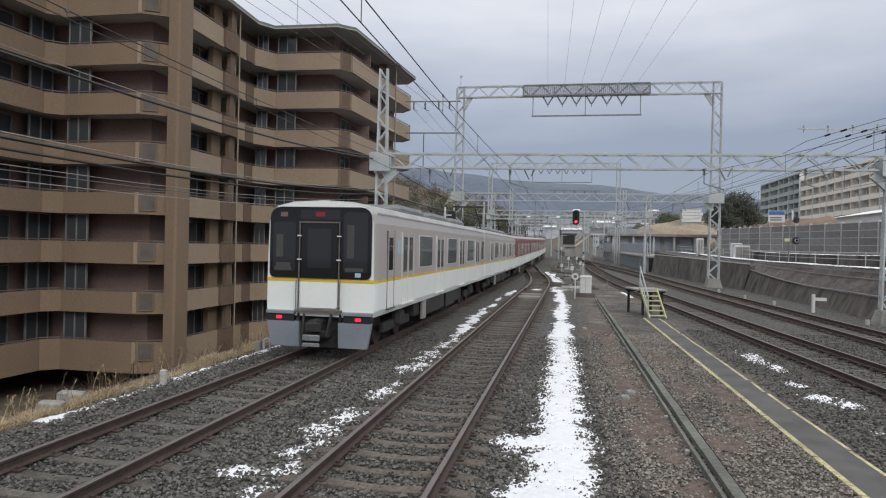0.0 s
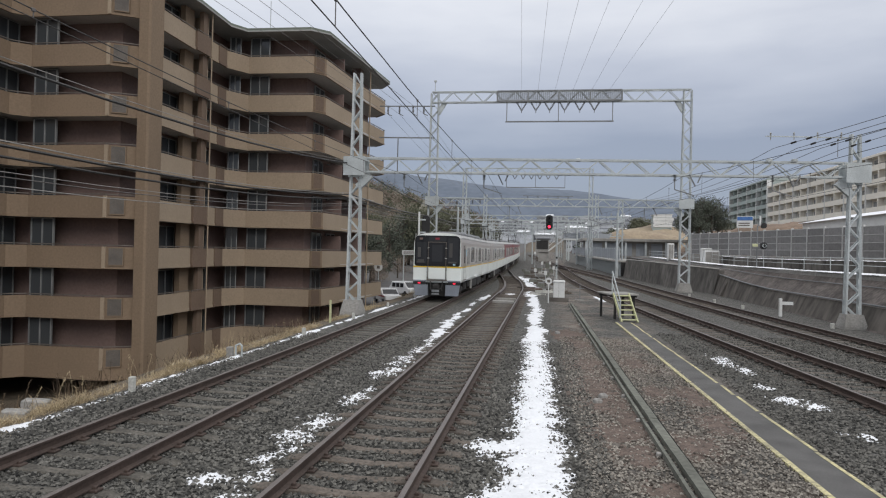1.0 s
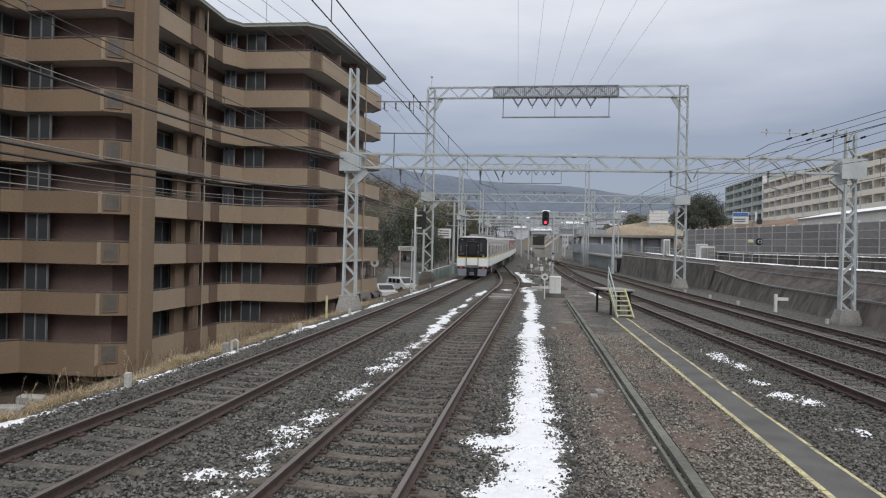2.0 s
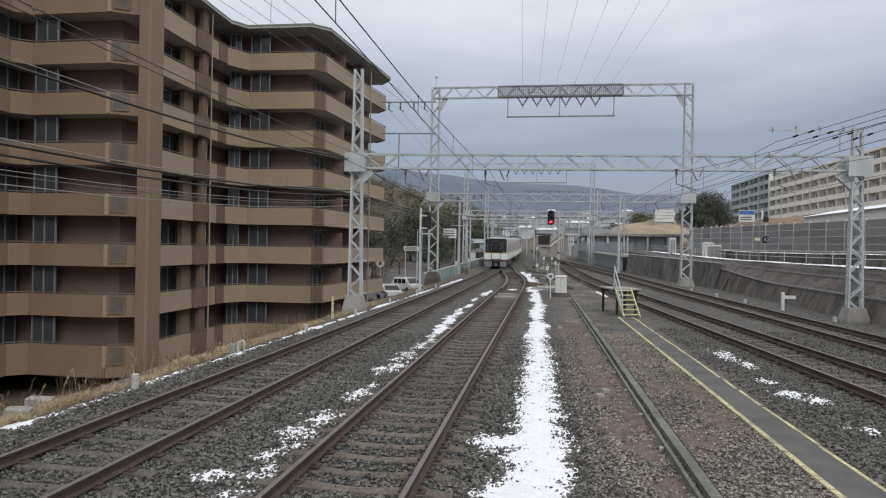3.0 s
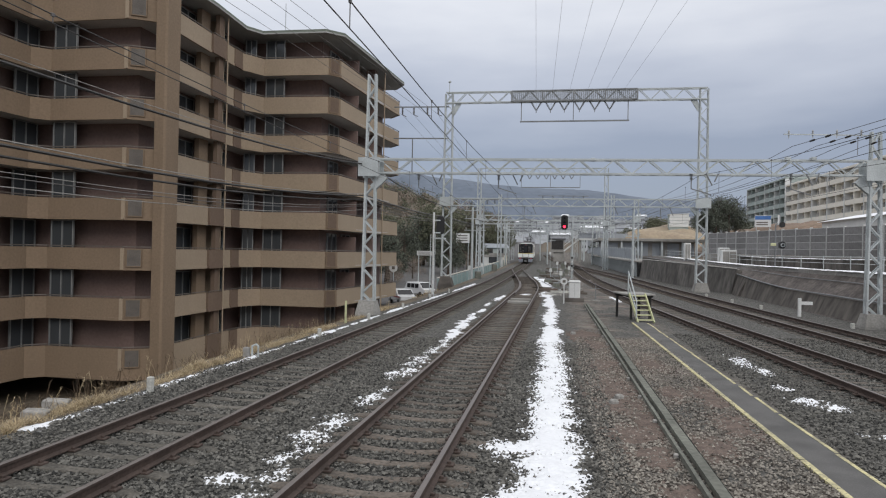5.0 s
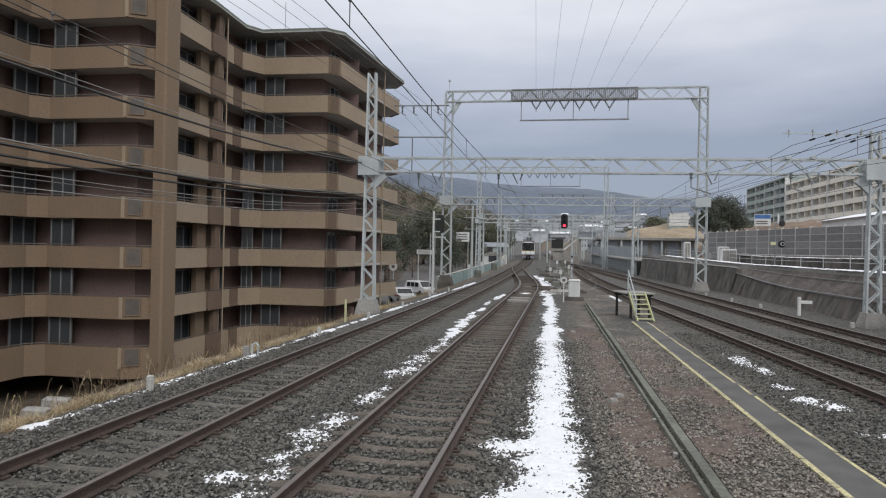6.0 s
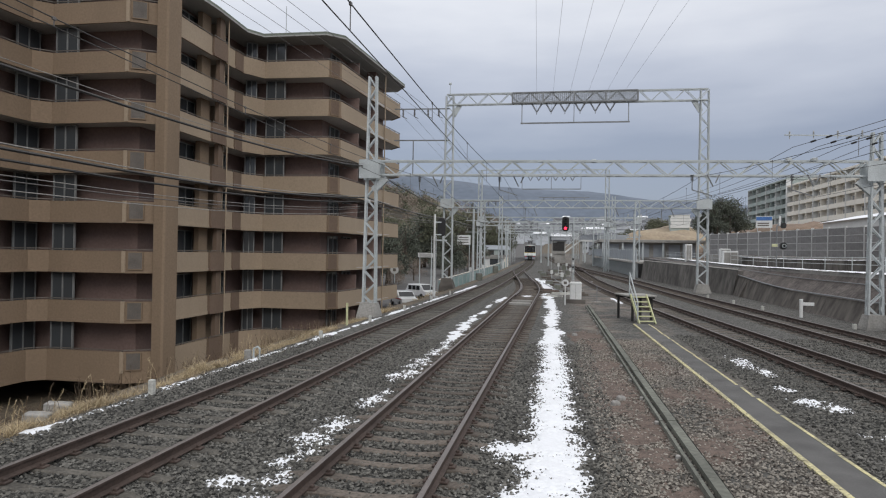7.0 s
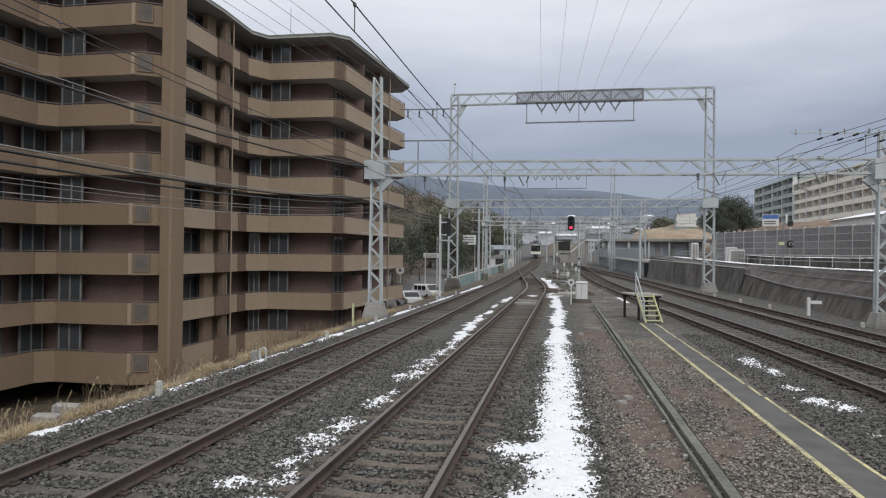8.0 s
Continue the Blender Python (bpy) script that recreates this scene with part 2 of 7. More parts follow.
# the far ridge is coloured blue to stand in for distance haze
M_HILL = mat("far_hill_hazed", (0.145, 0.175, 0.225), 1.0, fine=0.03, coarse=0.004, bump=0, tint=(0.11, 0.135, 0.175))
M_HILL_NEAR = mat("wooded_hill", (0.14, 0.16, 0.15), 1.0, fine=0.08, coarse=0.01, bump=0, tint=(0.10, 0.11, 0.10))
M_HILLSIDE = mat("hillside_wood", (0.15, 0.15, 0.12), 1.0, fine=1.2, coarse=0.09, bump=0.8, tint=(0.20, 0.17, 0.14))
M_PALE = mat("pale_blue_grey", (0.36, 0.39, 0.43), 0.6, dark=0.8, coarse=0.3)
M_BLUE = mat("blue_paint", (0.08, 0.20, 0.50), 0.5, bump=0)
M_STICKER = mat("pale_blue_notice", (0.45, 0.68, 0.82), 0.5, bump=0)
M_RED = mat("red_paint", (0.5, 0.06, 0.05), 0.5, bump=0)
M_CAR_WHITE = mat("car_white", (0.75, 0.76, 0.77), 0.25, dark=0.95, bump=0)


# ---- building blocks ----
class Geo:
    """Vertices and faces of one mesh, put together from bars, boxes and sheets."""

    def __init__(self):
        self.v, self.f, self.mi = [], [], []

    def add(self, vs, fs, mi=0):
        n = len(self.v)
        self.v += [tuple(p) for p in vs]
        self.f += [tuple(i + n for i in f) for f in fs]
        self.mi += [mi] * len(fs)
        return self

    def box(self, x0, x1, y0, y1, z0, z1, mi=0):
        vs = [(x, y, z) for z in (z0, z1) for x, y in ((x0, y0), (x1, y0), (x1, y1), (x0, y1))]
        return self.add(vs, [(3, 2, 1, 0), (4, 5, 6, 7), (0, 1, 5, 4), (1, 2, 6, 5), (2, 3, 7, 6), (3, 0, 4, 7)], mi)

    def bevel_box(self, x0, x1, y0, y1, z0, z1, b=0.02, mi=0):
        """A box whose upright edges and top rim are chamfered."""
        ring = lambda d, z: [(x0 + d + b, y0 + d, z), (x1 - d - b, y0 + d, z), (x1 - d, y0 + d + b, z), (x1 - d, y1 - d - b, z),
                             (x1 - d - b, y1 - d, z), (x0 + d + b, y1 - d, z), (x0 + d, y1 - d - b, z), (x0 + d, y0 + d + b, z)]
        vs = ring(0, z0) + ring(0, z1 - b) + ring(b * 0.8, z1)
        fs = [tuple(range(7, -1, -1)), tuple(range(16, 24))]
        for r in (0, 8):
            fs += [(r + i, r + (i + 1) % 8, r + 8 + (i + 1) % 8, r + 8 + i) for i in range(8)]
        return self.add(vs, fs, mi)

    def bar(self, p, q, w, h=None, sides=4, mi=0):
        """A bar of that thickness from p to q."""
        p, q = Vector(p), Vector(q)
        d = (q - p).normalized()
        a = d.cross(Vector((0, 0, 1)))
        a = Vector((1, 0, 0)) if a.length < 1e-4 else a.normalized()
        c = a.cross(d).normalized()
        h = h or w
        vs = []
        for o in (p, q):
            for i in range(sides):
                t = 2 * math.pi * (i + 0.5) / sides
                k = 0.7071 if sides == 4 else 0.5
                vs.append(o + a * (math.cos(t) * w * k) + c * (math.sin(t) * h * k))
        fs = [(i, (i + 1) % sides, sides + (i + 1) % sides, sides + i) for i in range(sides)]
        return self.add(vs, fs + [tuple(range(sides - 1, -1, -1)), tuple(range(sides, 2 * sides))], mi)

    def tube(self, pts, w, sides=5, mi=0):
        pts = [Vector(p) for p in pts]
        rings = []
        for i, p in enumerate(pts):
            d = (pts[min(i + 1, len(pts) - 1)] - pts[max(i - 1, 0)]).normalized()
            a = d.cross(Vector((0.013, 0.017, 1)))
            a = Vector((1, 0, 0)) if a.length < 0.05 else a.normalized()
            c = a.cross(d)
            rings.append([p + a * (math.cos(6.2832 * k / sides) * w / 2) + c * (math.sin(6.2832 * k / sides) * w / 2) for k in range(sides)])
        return self.loft(rings, mi)

    def prism(self, poly, z0, z1, mi=0):
        n = len(poly)
        vs = [(x, y, z0) for x, y in poly] + [(x, y, z1) for x, y in poly]
        fs = [(i, (i + 1) % n, n + (i + 1) % n, n + i) for i in range(n)]
        return self.add(vs, fs + [tuple(range(n - 1, -1, -1)), tuple(range(n, 2 * n))], mi)

    def loft(self, rings, mi=0, caps=True):
        """A skin over rings with the same number of points."""
        n = len(rings[0])
        vs = [p for r in rings for p in r]
        fs = []
        for k in range(len(rings) - 1):
            fs += [(k * n + i, k * n + (i + 1) % n, (k + 1) * n + (i + 1) % n, (k + 1) * n + i) for i in range(n)]
        if caps:
            fs += [tuple(range(n - 1, -1, -1)), tuple(range((len(rings) - 1) * n, len(rings) * n))]
        return self.add(vs, fs, mi)

    def lathe(self, x, y, prof, sides=10, mi=0):
        """A turned shape round an upright axis from (radius, z) pairs."""
        return self.loft([[(x + r * math.cos(2 * math.pi * i / sides), y + r * math.sin(2 * math.pi * i / sides), z)
                           for i in range(sides)] for r, z in prof], mi)

    def mesh(self, name, mats, smooth=False):
        me = bpy.data.meshes.new(name)
        me.from_pydata(self.v, [], self.f)
        for m in mats if isinstance(mats, (list, tuple)) else [mats]:
            me.materials.append(m)
        if any(self.mi):
            me.polygons.foreach_set("material_index", self.mi)
        if smooth:
            me.polygons.foreach_set("use_smooth", [True] * len(me.polygons))
        me.update()
        return me


def part(name, geo, mats, parent=None, label="", m=None, smooth=False):
    """One mesh object, under a thing or a part."""
    ob = new(name, geo if isinstance(geo, bpy.types.Mesh) else geo.mesh(name, mats, smooth))
    if parent is not None:
        ob.parent = parent
    if m is not None:
        ob.matrix_basis = m
    if label:
        ob["label"] = label
    return ob


def thing(name, label, category, m=None, group="", kind=""):
    """An Empty at a thing's base, which parents its parts."""
    ob = new(name)
    if m is not None:
        ob.matrix_basis = m
    return tagged(ob, label, category, group, kind)


rng = random.Random(7)

# ---- plan of the tracks: x of each centre line at y; rail tops lie at z = 0 ----
def track_left(y):
    return -5.92 - (max(0.0, y - 100) ** 2 / 3000 if y < 165 else 1.408 + (y - 165) * 0.0433)


def track_middle(y):
    s = min(1.0, max(0.0, (y - 48) / 56))
    return -2.24 + (track_left(100) + 2.24) * s * s * (3 - 2 * s)


def along(knots, y):
    """A smooth line through (y, x) knots."""
    ks = [k[0] for k in knots]
    i = max(0, min(len(ks) - 2, sum(1 for k in ks if k <= y) - 1))

    def slope(j):
        a, b = max(0, j - 1), min(len(ks) - 1, j + 1)
        return (knots[b][1] - knots[a][1]) / (ks[b] - ks[a])
    h = ks[i + 1] - ks[i]
    t = (y - ks[i]) / h
    return ((1 + 2 * t) * (1 - t) ** 2 * knots[i][1] + t * (1 - t) ** 2 * h * slope(i)
            + t * t * (3 - 2 * t) * knots[i + 1][1] - t * t * (1 - t) * h * slope(i + 1))


def track_right(y):
    if y < 66:
        return 8.35 - 0.0835 * y + 0.0002 * y * y
    return along([(58, 4.18), (66, 3.71), (76, 3.26), (88, 2.95), (100, 2.78), (112, 2.55), (124, 1.75)], y)


def track_far_right(y):
    if y < 55:
        return 11.5 - 0.05 * y
    return along([(45, 9.25), (55, 8.75), (70, 7.75), (86, 6.0), (106, 3.6), (135, 0.95), (167, -1.2), (200, -2.9), (330, -8.6)], y)


def grade(y):
    """The line climbs gently beyond y = 60."""
    return 0.013 * (0.0 if y < 50 else (y - 50) ** 2 / 40 if y < 70 else y - 60)


def smooth(a, b, t):
    t = min(1.0, max(0.0, (t - a) / (b - a)))
    return t * t * (3 - 2 * t)


BED = -0.215


def ground_height(x, y):
    rise = grade(min(y, 340)) + (max(0.0, y - 340) * 0.07 if y < 1100 else 53.0)
    if -8.2 <= x <= 13.42:
        return BED + rise
    if x < -8.2:
        low = -6.4 + 3.8 * smooth(44, 59, y) + 1.2 * smooth(70, 160, y)
        return max(low, BED - (-8.2 - x) * 0.16 - max(0.0, -9.5 - x) * 0.75) + 0.08 * noise.noise((x * 0.4, y * 0.4, 0)) + rise
    up = 1 - 0.6 * smooth(110, 170, y)
    if x <= 13.95:
        z = wall_top(y)
    elif x <= 15.2:
        z = wall_top(y) + (x - 13.95) / 1.25 * (1.9 - wall_top(y))
    else:
        z = 1.9 + max(0, x - 30) * 0.13 * (1 - smooth(150, 320, y))
    return BED + (min(z, 14) - BED) * up + rise


def wall_top(y):
    return 0.72 + 0.9 * smooth(42, 66, y)


# ---- ground ----
def build_ground():
    xs = [-3000, -1200, -500, -200, -90, -60, -45, -36, -30, -26, -22, -19, -17, -15.5, -14, -12.8, -11.7, -10.8, -10, -9.4, -8.9, -8.5, -8.2]
    xs += [-8 + 0.5 * i for i in range(43)] + [13.4, 13.42, 13.95, 14.5, 15.2, 16.5, 18, 21, 25, 30, 36, 45, 60, 80, 110, 160, 260, 500, 1200, 3000]
    ys = [-300, -60, -20, -8, 0] + [2 * i for i in range(1, 60)] + [125, 132, 140, 155, 175, 200, 240, 300, 340, 400, 600, 1000, 1100, 2000, 4000]
    g = Geo()
    g.v = [(x, y, ground_height(x, y) + (0.012 * noise.noise((x * 1.3, y * 1.3, 3)) if -8 < x < 13 else 0)) for y in ys for x in xs]
    n = len(xs)
    for j in range(len(ys) - 1):
        for i in range(n - 1):
            cx, cy = (xs[i] + xs[i + 1]) / 2, (ys[j] + ys[j + 1]) / 2
            g.f.append((j * n + i, j * n + i + 1, (j + 1) * n + i + 1, (j + 1) * n + i))
            g.mi.append(0 if -8.3 < cx < 13.41 and cy < 330 else (2 if cx < -10.8 and cy > 59 and cx > -60 else 3 if 13.4 < cx < 15.3 else 1))
    ob = part("ground", g, [M_BALLAST, M_EARTH, M_ASPHALT, M_BANK])
    tagged(ob, "grey crushed-stone railway bed with earth banks beside it", "ground", kind="structure")


def stones(name, label, boxes, count, mats, seed, size=(0.018, 0.042), bare=False):
    """Loose crushed stones lying on the bed; boxes: x0, x1, y0, y1, share."""
    r = np.random.RandomState(seed)
    base = np.array([(1, 0, 0), (-1, 0, 0), (0, 1, 0), (0, -1, 0), (0, 0, 1), (0, 0, -0.6)], float)
    tri = np.array([(0, 2, 4), (2, 1, 4), (1, 3, 4), (3, 0, 4), (2, 0, 5), (1, 2, 5), (3, 1, 5), (0, 3, 5)])
    V, Fs = [], []
    k = 0
    for x0, x1, y0, y1, share in boxes:
        n = int(count * share)
        px = r.uniform(x0, x1, n)
        # nearer stretches hold more of them
        py = y0 + (y1 - y0) * r.uniform(0, 1, n) ** 1.7
        s = r.uniform(size[0], size[1], n)
        for i in range(n):
            if bare and soil(px[i], py[i]) + 0.25 * noise.noise((px[i] * 3, py[i] * 3, 5)) > 0.02 and r.uniform() < 0.72:
                continue
            # sleepers stay clear
            on = min((py[i] + 13.95) % 0.6, 0.6 - (py[i] + 13.95) % 0.6) < 0.12
            if on and min(abs(px[i] - c(py[i])) for c in (track_left, track_middle, track_right, track_far_right)) < (0.72 if i % 3 else 1.3) and r.uniform() < 0.93:
                continue
            b = base * (s[i] * r.uniform(0.6, 1.3, (6, 1))) + r.normal(0, 0.12 * s[i], (6, 3))
            a = r.uniform(0, 6.28)
            c, sn = math.cos(a), math.sin(a)
            b = np.stack([b[:, 0] * c - b[:, 1] * sn, b[:, 0] * sn + b[:, 1] * c, b[:, 2] * 0.8], 1)
            V.append(b + (px[i], py[i], BED + 0.012 + s[i] * 0.25))
            Fs.append(tri + 6 * k)
            k += 1
    me = bpy.data.meshes.new(name)
    me.from_pydata(np.concatenate(V).tolist(), [], np.concatenate(Fs).tolist())
    me.materials.append(mats)
    return tagged(new(name, me), label, "stones", kind="stuff")


# ---- tracks ----
def rail_geo(centre, off, y0, y1, step):
    prof = [(-0.064, -0.155), (0.064, -0.155), (0.064, -0.14), (0.012, -0.115), (0.012, -0.045), (0.034, -0.035), (0.034, -0.006),
            (0.026, 0.0), (-0.026, 0.0), (-0.034, -0.006), (-0.034, -0.035), (-0.012, -0.045), (-0.012, -0.115), (-0.064, -0.14)]
    g, n = Geo(), len(prof)
    ys = np.arange(y0, y1 + step / 2, step)
    for y in ys:
        dx = (centre(y + 0.5) - centre(y - 0.5))
        k = math.hypot(dx, 1)
        for px, pz in prof:
            o = off + px
            g.v.append((centre(y) + o / k, y - o * dx / k, pz + grade(y)))
    for j in range(len(ys) - 1):
        for i in range(n):
            g.f.append((j * n + i, j * n + (i + 1) % n, (j + 1) * n + (i + 1) % n, (j + 1) * n + i))
            g.mi.append(1 if i in (6, 7, 8) else 0)
    g.f += [tuple(range(n))[::-1], tuple(range((len(ys) - 1) * n, len(ys) * n))]
    g.mi += [0, 0]
    return g


# concrete sleepers, thinner and narrower between the rails
SLEEPER_SHAPE = Geo().loft([[(x, -w - 0.02, -0.30), (x, w + 0.02, -0.30), (x, w, z - 0.012), (x, w - 0.014, z), (x, -w + 0.014, z), (x, -w, z - 0.012)]
                            for x, w, z in ((-1.2, 0.10, -0.185), (-0.98, 0.11, -0.166), (-0.55, 0.11, -0.167), (-0.3, 0.098, -0.186), (0.0, 0.092, -0.194),
                                            (0.3, 0.098, -0.186), (0.55, 0.11, -0.167), (0.98, 0.11, -0.166), (1.2, 0.10, -0.185))])
SLEEPER = SLEEPER_SHAPE.mesh("sleeper", M_SLEEPER)
SLEEPER_WORN = SLEEPER_SHAPE.mesh("sleeper", M_SLEEPER_WOOD)
SLEEPER_WOOD = Geo().bevel_box(-1.2, 1.2, -0.105, 0.105, -0.30, -0.168, 0.012).mesh("sleeper", M_SLEEPER_WOOD)


def build_track(name, label, centre, y0, y1, near):
    t = tagged(new(name), label, "railway track", kind="structure")
    step = 0.6
    part("rail", rail_geo(centre, -0.75, y0, y1, 2.0), [M_RAIL, M_RAILTOP], t, "worn steel rail")
    part("rail", rail_geo(centre, 0.75, y0, y1, 2.0), [M_RAIL, M_RAILTOP], t, "worn steel rail")
    if centre is track_middle:
        for off, a, b in ((-0.66, 45, 63), (0.66, 66, 76)):
            part("guard_rail", rail_geo(centre, off, a, b, 1.0), [M_RAIL, M_RAILTOP], t, "short rusty guard rail")
    rest = Geo()
    y, r = y0 + 0.05, random.Random(name)
    while y < y1:
        a = math.atan2(centre(y + 0.5) - centre(y - 0.5), 1)
        wob = r.uniform(-0.02, 0.02)
        if y < near:
            part("sleeper", {track_left: SLEEPER, track_middle: SLEEPER_WORN}.get(centre, SLEEPER_WOOD), None, t, m=pose(centre(y) + r.uniform(-0.03, 0.03), y + wob, grade(y) + r.uniform(-0.012, 0.004) - (0.0 if centre in (track_left, track_middle) else 0.03), 0, 0, -math.degrees(a) + r.uniform(-0.8, 0.8)))
        else:
            x = centre(y)
            if centre is track_middle and y > 76:
                y += step
                continue
            rest.box(x - 1.2, x + 1.2, y - 0.1, y + 0.1, grade(y) - 0.3, grade(y) - 0.165)
        y += step
    if rest.v:
        tagged(part("far_sleepers", rest, M_SLEEPER if centre is track_left else M_SLEEPER_WOOD, t, "dark sleepers in a row"), kind="stuff")
    clips = Geo()
    y = y0 + 0.05
    while y < min(near, 40):
        for o in (-0.75, 0.75):
            clips.bevel_box(centre(y) + o - 0.16, centre(y) + o + 0.16, y - 0.07, y + 0.07, -0.168, -0.143, 0.008)
            for d in (-0.095, 0.095):
                clips.bevel_box(centre(y) + o + d - 0.025, centre(y) + o + d + 0.025, y - 0.03, y + 0.03, -0.145, -0.11, 0.008)
        y += step
    tagged(part("rail_fastenings", clips, M_RAIL, t, "rusty rail fastenings"), kind="stuff")
    return t


# ---- snow ----
def snow_patch(name, label, inside, x0, x1, y0, y1, cell, thick=0.05, base=BED, m=None, category="snow"):
    """Half-melted snow: a heap wherever inside(x, y) is above nought, with a ragged rim."""
    nx, ny = int((x1 - x0) / cell) + 1, int((y1 - y0) / cell) + 1
    val = np.zeros((ny, nx))
    for j in range(ny):
        for i in range(nx):
            x, y = x0 + i * cell, y0 + j * cell
            rag = 0.30 * noise.noise((x * 2.6, y * 2.0, 5)) + 0.28 * noise.noise((x * 9, y * 9, 9)) + 0.42 * noise.noise((x * 20, y * 20, 2))
            val[j, i] = inside(x, y) + rag
    g, idx = Geo(), {}

    def vert(i, j):
        if (i, j) not in idx:
            x, y = x0 + i * cell, y0 + j * cell
            v = val[j, i]
            z = base + grade(y) + 0.012 + min(thick, max(-0.03, v * 0.09)) + 0.01 * noise.noise((x * 14, y * 14, 1))
            idx[(i, j)] = len(g.v)
            g.v.append((x + cell * 0.35 * noise.noise((x * 31, y * 31, 0)), y + cell * 0.35 * noise.noise((x * 31, y * 31, 7)), z))
        return idx[(i, j)]
    for j in range(ny - 1):
        for i in range(nx - 1):
            if max(val[j, i], val[j, i + 1], val[j + 1, i], val[j + 1, i + 1]) > 0:
                g.f.append((vert(i, j), vert(i + 1, j), vert(i + 1, j + 1), vert(i, j + 1)))
                g.mi.append(0)
    if g.f:
        return tagged(part(name, g, m or M_SNOW, smooth=True), label, category, kind="stuff")


SOIL = [(1.18, 15.0, 0.5, 1.1), (1.2, 18.0, 0.45, 1.0), (1.22, 13.4, 0.42, 0.7), (1.62, 12.0, 0.3, 0.7), (1.45, 10.0, 0.26, 0.5), (2.35, 10.7, 0.34, 0.5), (3.15, 14.6, 0.28, 0.9), (1.2, 22.0, 0.35, 1.2),
        (0.9, 24.5, 0.4, 1.0), (1.2, 11.2, 0.4, 0.6), (3.05, 12.2, 0.3, 0.7), (2.4, 14.7, 0.25, 0.6), (2.5, 18.6, 0.3, 0.8), (1.7, 8.4, 0.3, 0.4)]


def soil(x, y):
    return max(0.30 - 0.30 * math.hypot((x - hx) / sx, (y - hy) / sy) for hx, hy, sx, sy in SOIL)


def build_soil():
    snow_patch("soil_patch", "bare red-brown soil patches beside the trough", soil, 0.3, 3.55, 7.0, 27, 0.045, 0.008, BED + 0.002, M_SOIL, "soil")


def build_snow():
    edges = [(6, -0.9, 0.1), (7.9, -0.72, 0.25), (8.7, -0.46, 0.38), (9.4, -0.5, 0.32), (10.1, -0.5, 0.42), (10.8, -0.46, 0.32), (13.9, -0.46, 0.2), (18.2, -0.44, 0.2), (21.6, -0.53, 0.05),
             (26.6, -0.56, -0.05), (34.6, -0.55, -0.1), (40, -0.72, -0.3), (45, -0.8, -0.5), (49.2, -0.9, -0.85)]

    def strip(x, y):
        lo = np.interp(y, [e[0] for e in edges], [e[1] for e in edges])
        hi = np.interp(y, [e[0] for e in edges], [e[2] for e in edges])
        lobe = 0.62 - 0.6 * math.hypot((x + 0.55) / 0.42, (y - 9.95) / 0.42)
        thin = 0.16 * smooth(18, 28, y) + 0.4 * smooth(18, 30, y) * noise.noise((x * 0.8, y * 0.45, 77))
        return max(((hi - lo) / 2 + 0.02 - abs(x - (lo + hi) / 2)) * 1.35 - thin, lobe)
    snow_patch("snow", "long strip of old white snow along the railway bed", strip, -1.3, 0.9, 6.0, 13, 0.03, 0.05)
    snow_patch("snow", "long strip of old white snow along the railway bed", strip, -1.2, 0.8, 12.97, 20, 0.045, 0.05)
    snow_patch("snow", "long strip of old white snow along the railway bed", strip, -1.4, 0.7, 19.9, 50, 0.055, 0.045)

    def heaps(spots):
        def value(x, y):
            return max(0.22 - 0.34 * math.hypot((x - hx) / sx, (y - hy) / sy) for hx, hy, sx, sy in spots)
        return value
    near = [(-4.1, 7.8, 0.2, 0.25), (-3.58, 7.9, 0.22, 0.4), (-3.7, 8.6, 0.16, 0.3), (-3.5, 7.2, 0.2, 0.3), (-3.72, 9.9, 0.26, 0.75), (-3.62, 10.8, 0.26, 0.5), (-3.5, 9.2, 0.12, 0.2), (-3.57, 12.5, 0.2, 0.5),
            (-3.5, 13.4, 0.12, 0.3), (-3.8, 15.3, 0.22, 0.5), (-3.45, 15.7, 0.2, 0.6), (-3.6, 17.2, 0.24, 1.0)]
    far = [(-3.45, 20.4, 0.2, 1.0), (-3.55, 23.4, 0.26, 1.1), (-3.7, 25.8, 0.24, 1.1), (-3.75, 29.2, 0.2, 1.1), (-3.9, 30.8, 0.14, 0.8), (-3.55, 19.3, 0.24, 1.2), (-3.5, 21.8, 0.26, 1.3), (-3.8, 24.2, 0.2, 0.7), (-3.9, 27.5, 0.24, 1.2), (-3.75, 33, 0.14, 1.0), (-3.9, 37.2, 0.14, 1.2), (-3.7, 42, 0.24, 1.6), (-3.55, 44, 0.2, 1.2)]
    snow_patch("snow", "broken snow patches between sleeper ends", heaps(near), -4.5, -3.1, 6.6, 18.6, 0.035, 0.04)
    snow_patch("snow", "broken snow patches between sleeper ends", heaps(far), -4.5, -3.1, 18.6, 46, 0.05, 0.03)
    apart = [(3.34, 71.8, 0.3, 2.6), (3.74, 43.7, 0.16, 1.6), (3.6, 46.5, 0.16, 1.4), (-2.6, 74.5, 0.3, 2.6), (-1.35, 63.0, 0.35, 3.0), (-1.1, 58.0, 0.3, 2.0)]
    snow_patch("snow", "small remnants of snow on dark ballast", heaps(apart), -3.2, 4.2, 42, 77, 0.11, 0.035)
    right = [(5.02, 19.6, 0.22, 0.9), (5.2, 18.3, 0.2, 0.6), (4.95, 16.0, 0.2, 0.4), (5.1, 14.6, 0.28, 0.45), (5.3, 14.2, 0.26, 0.4), (5.05, 12.1, 0.08, 0.15), (5.35, 12.0, 0.17, 0.26)]
    snow_patch("snow", "small remnants of snow on dark ballast", heaps(right), 4.4, 5.9, 11, 22, 0.045, 0.035)

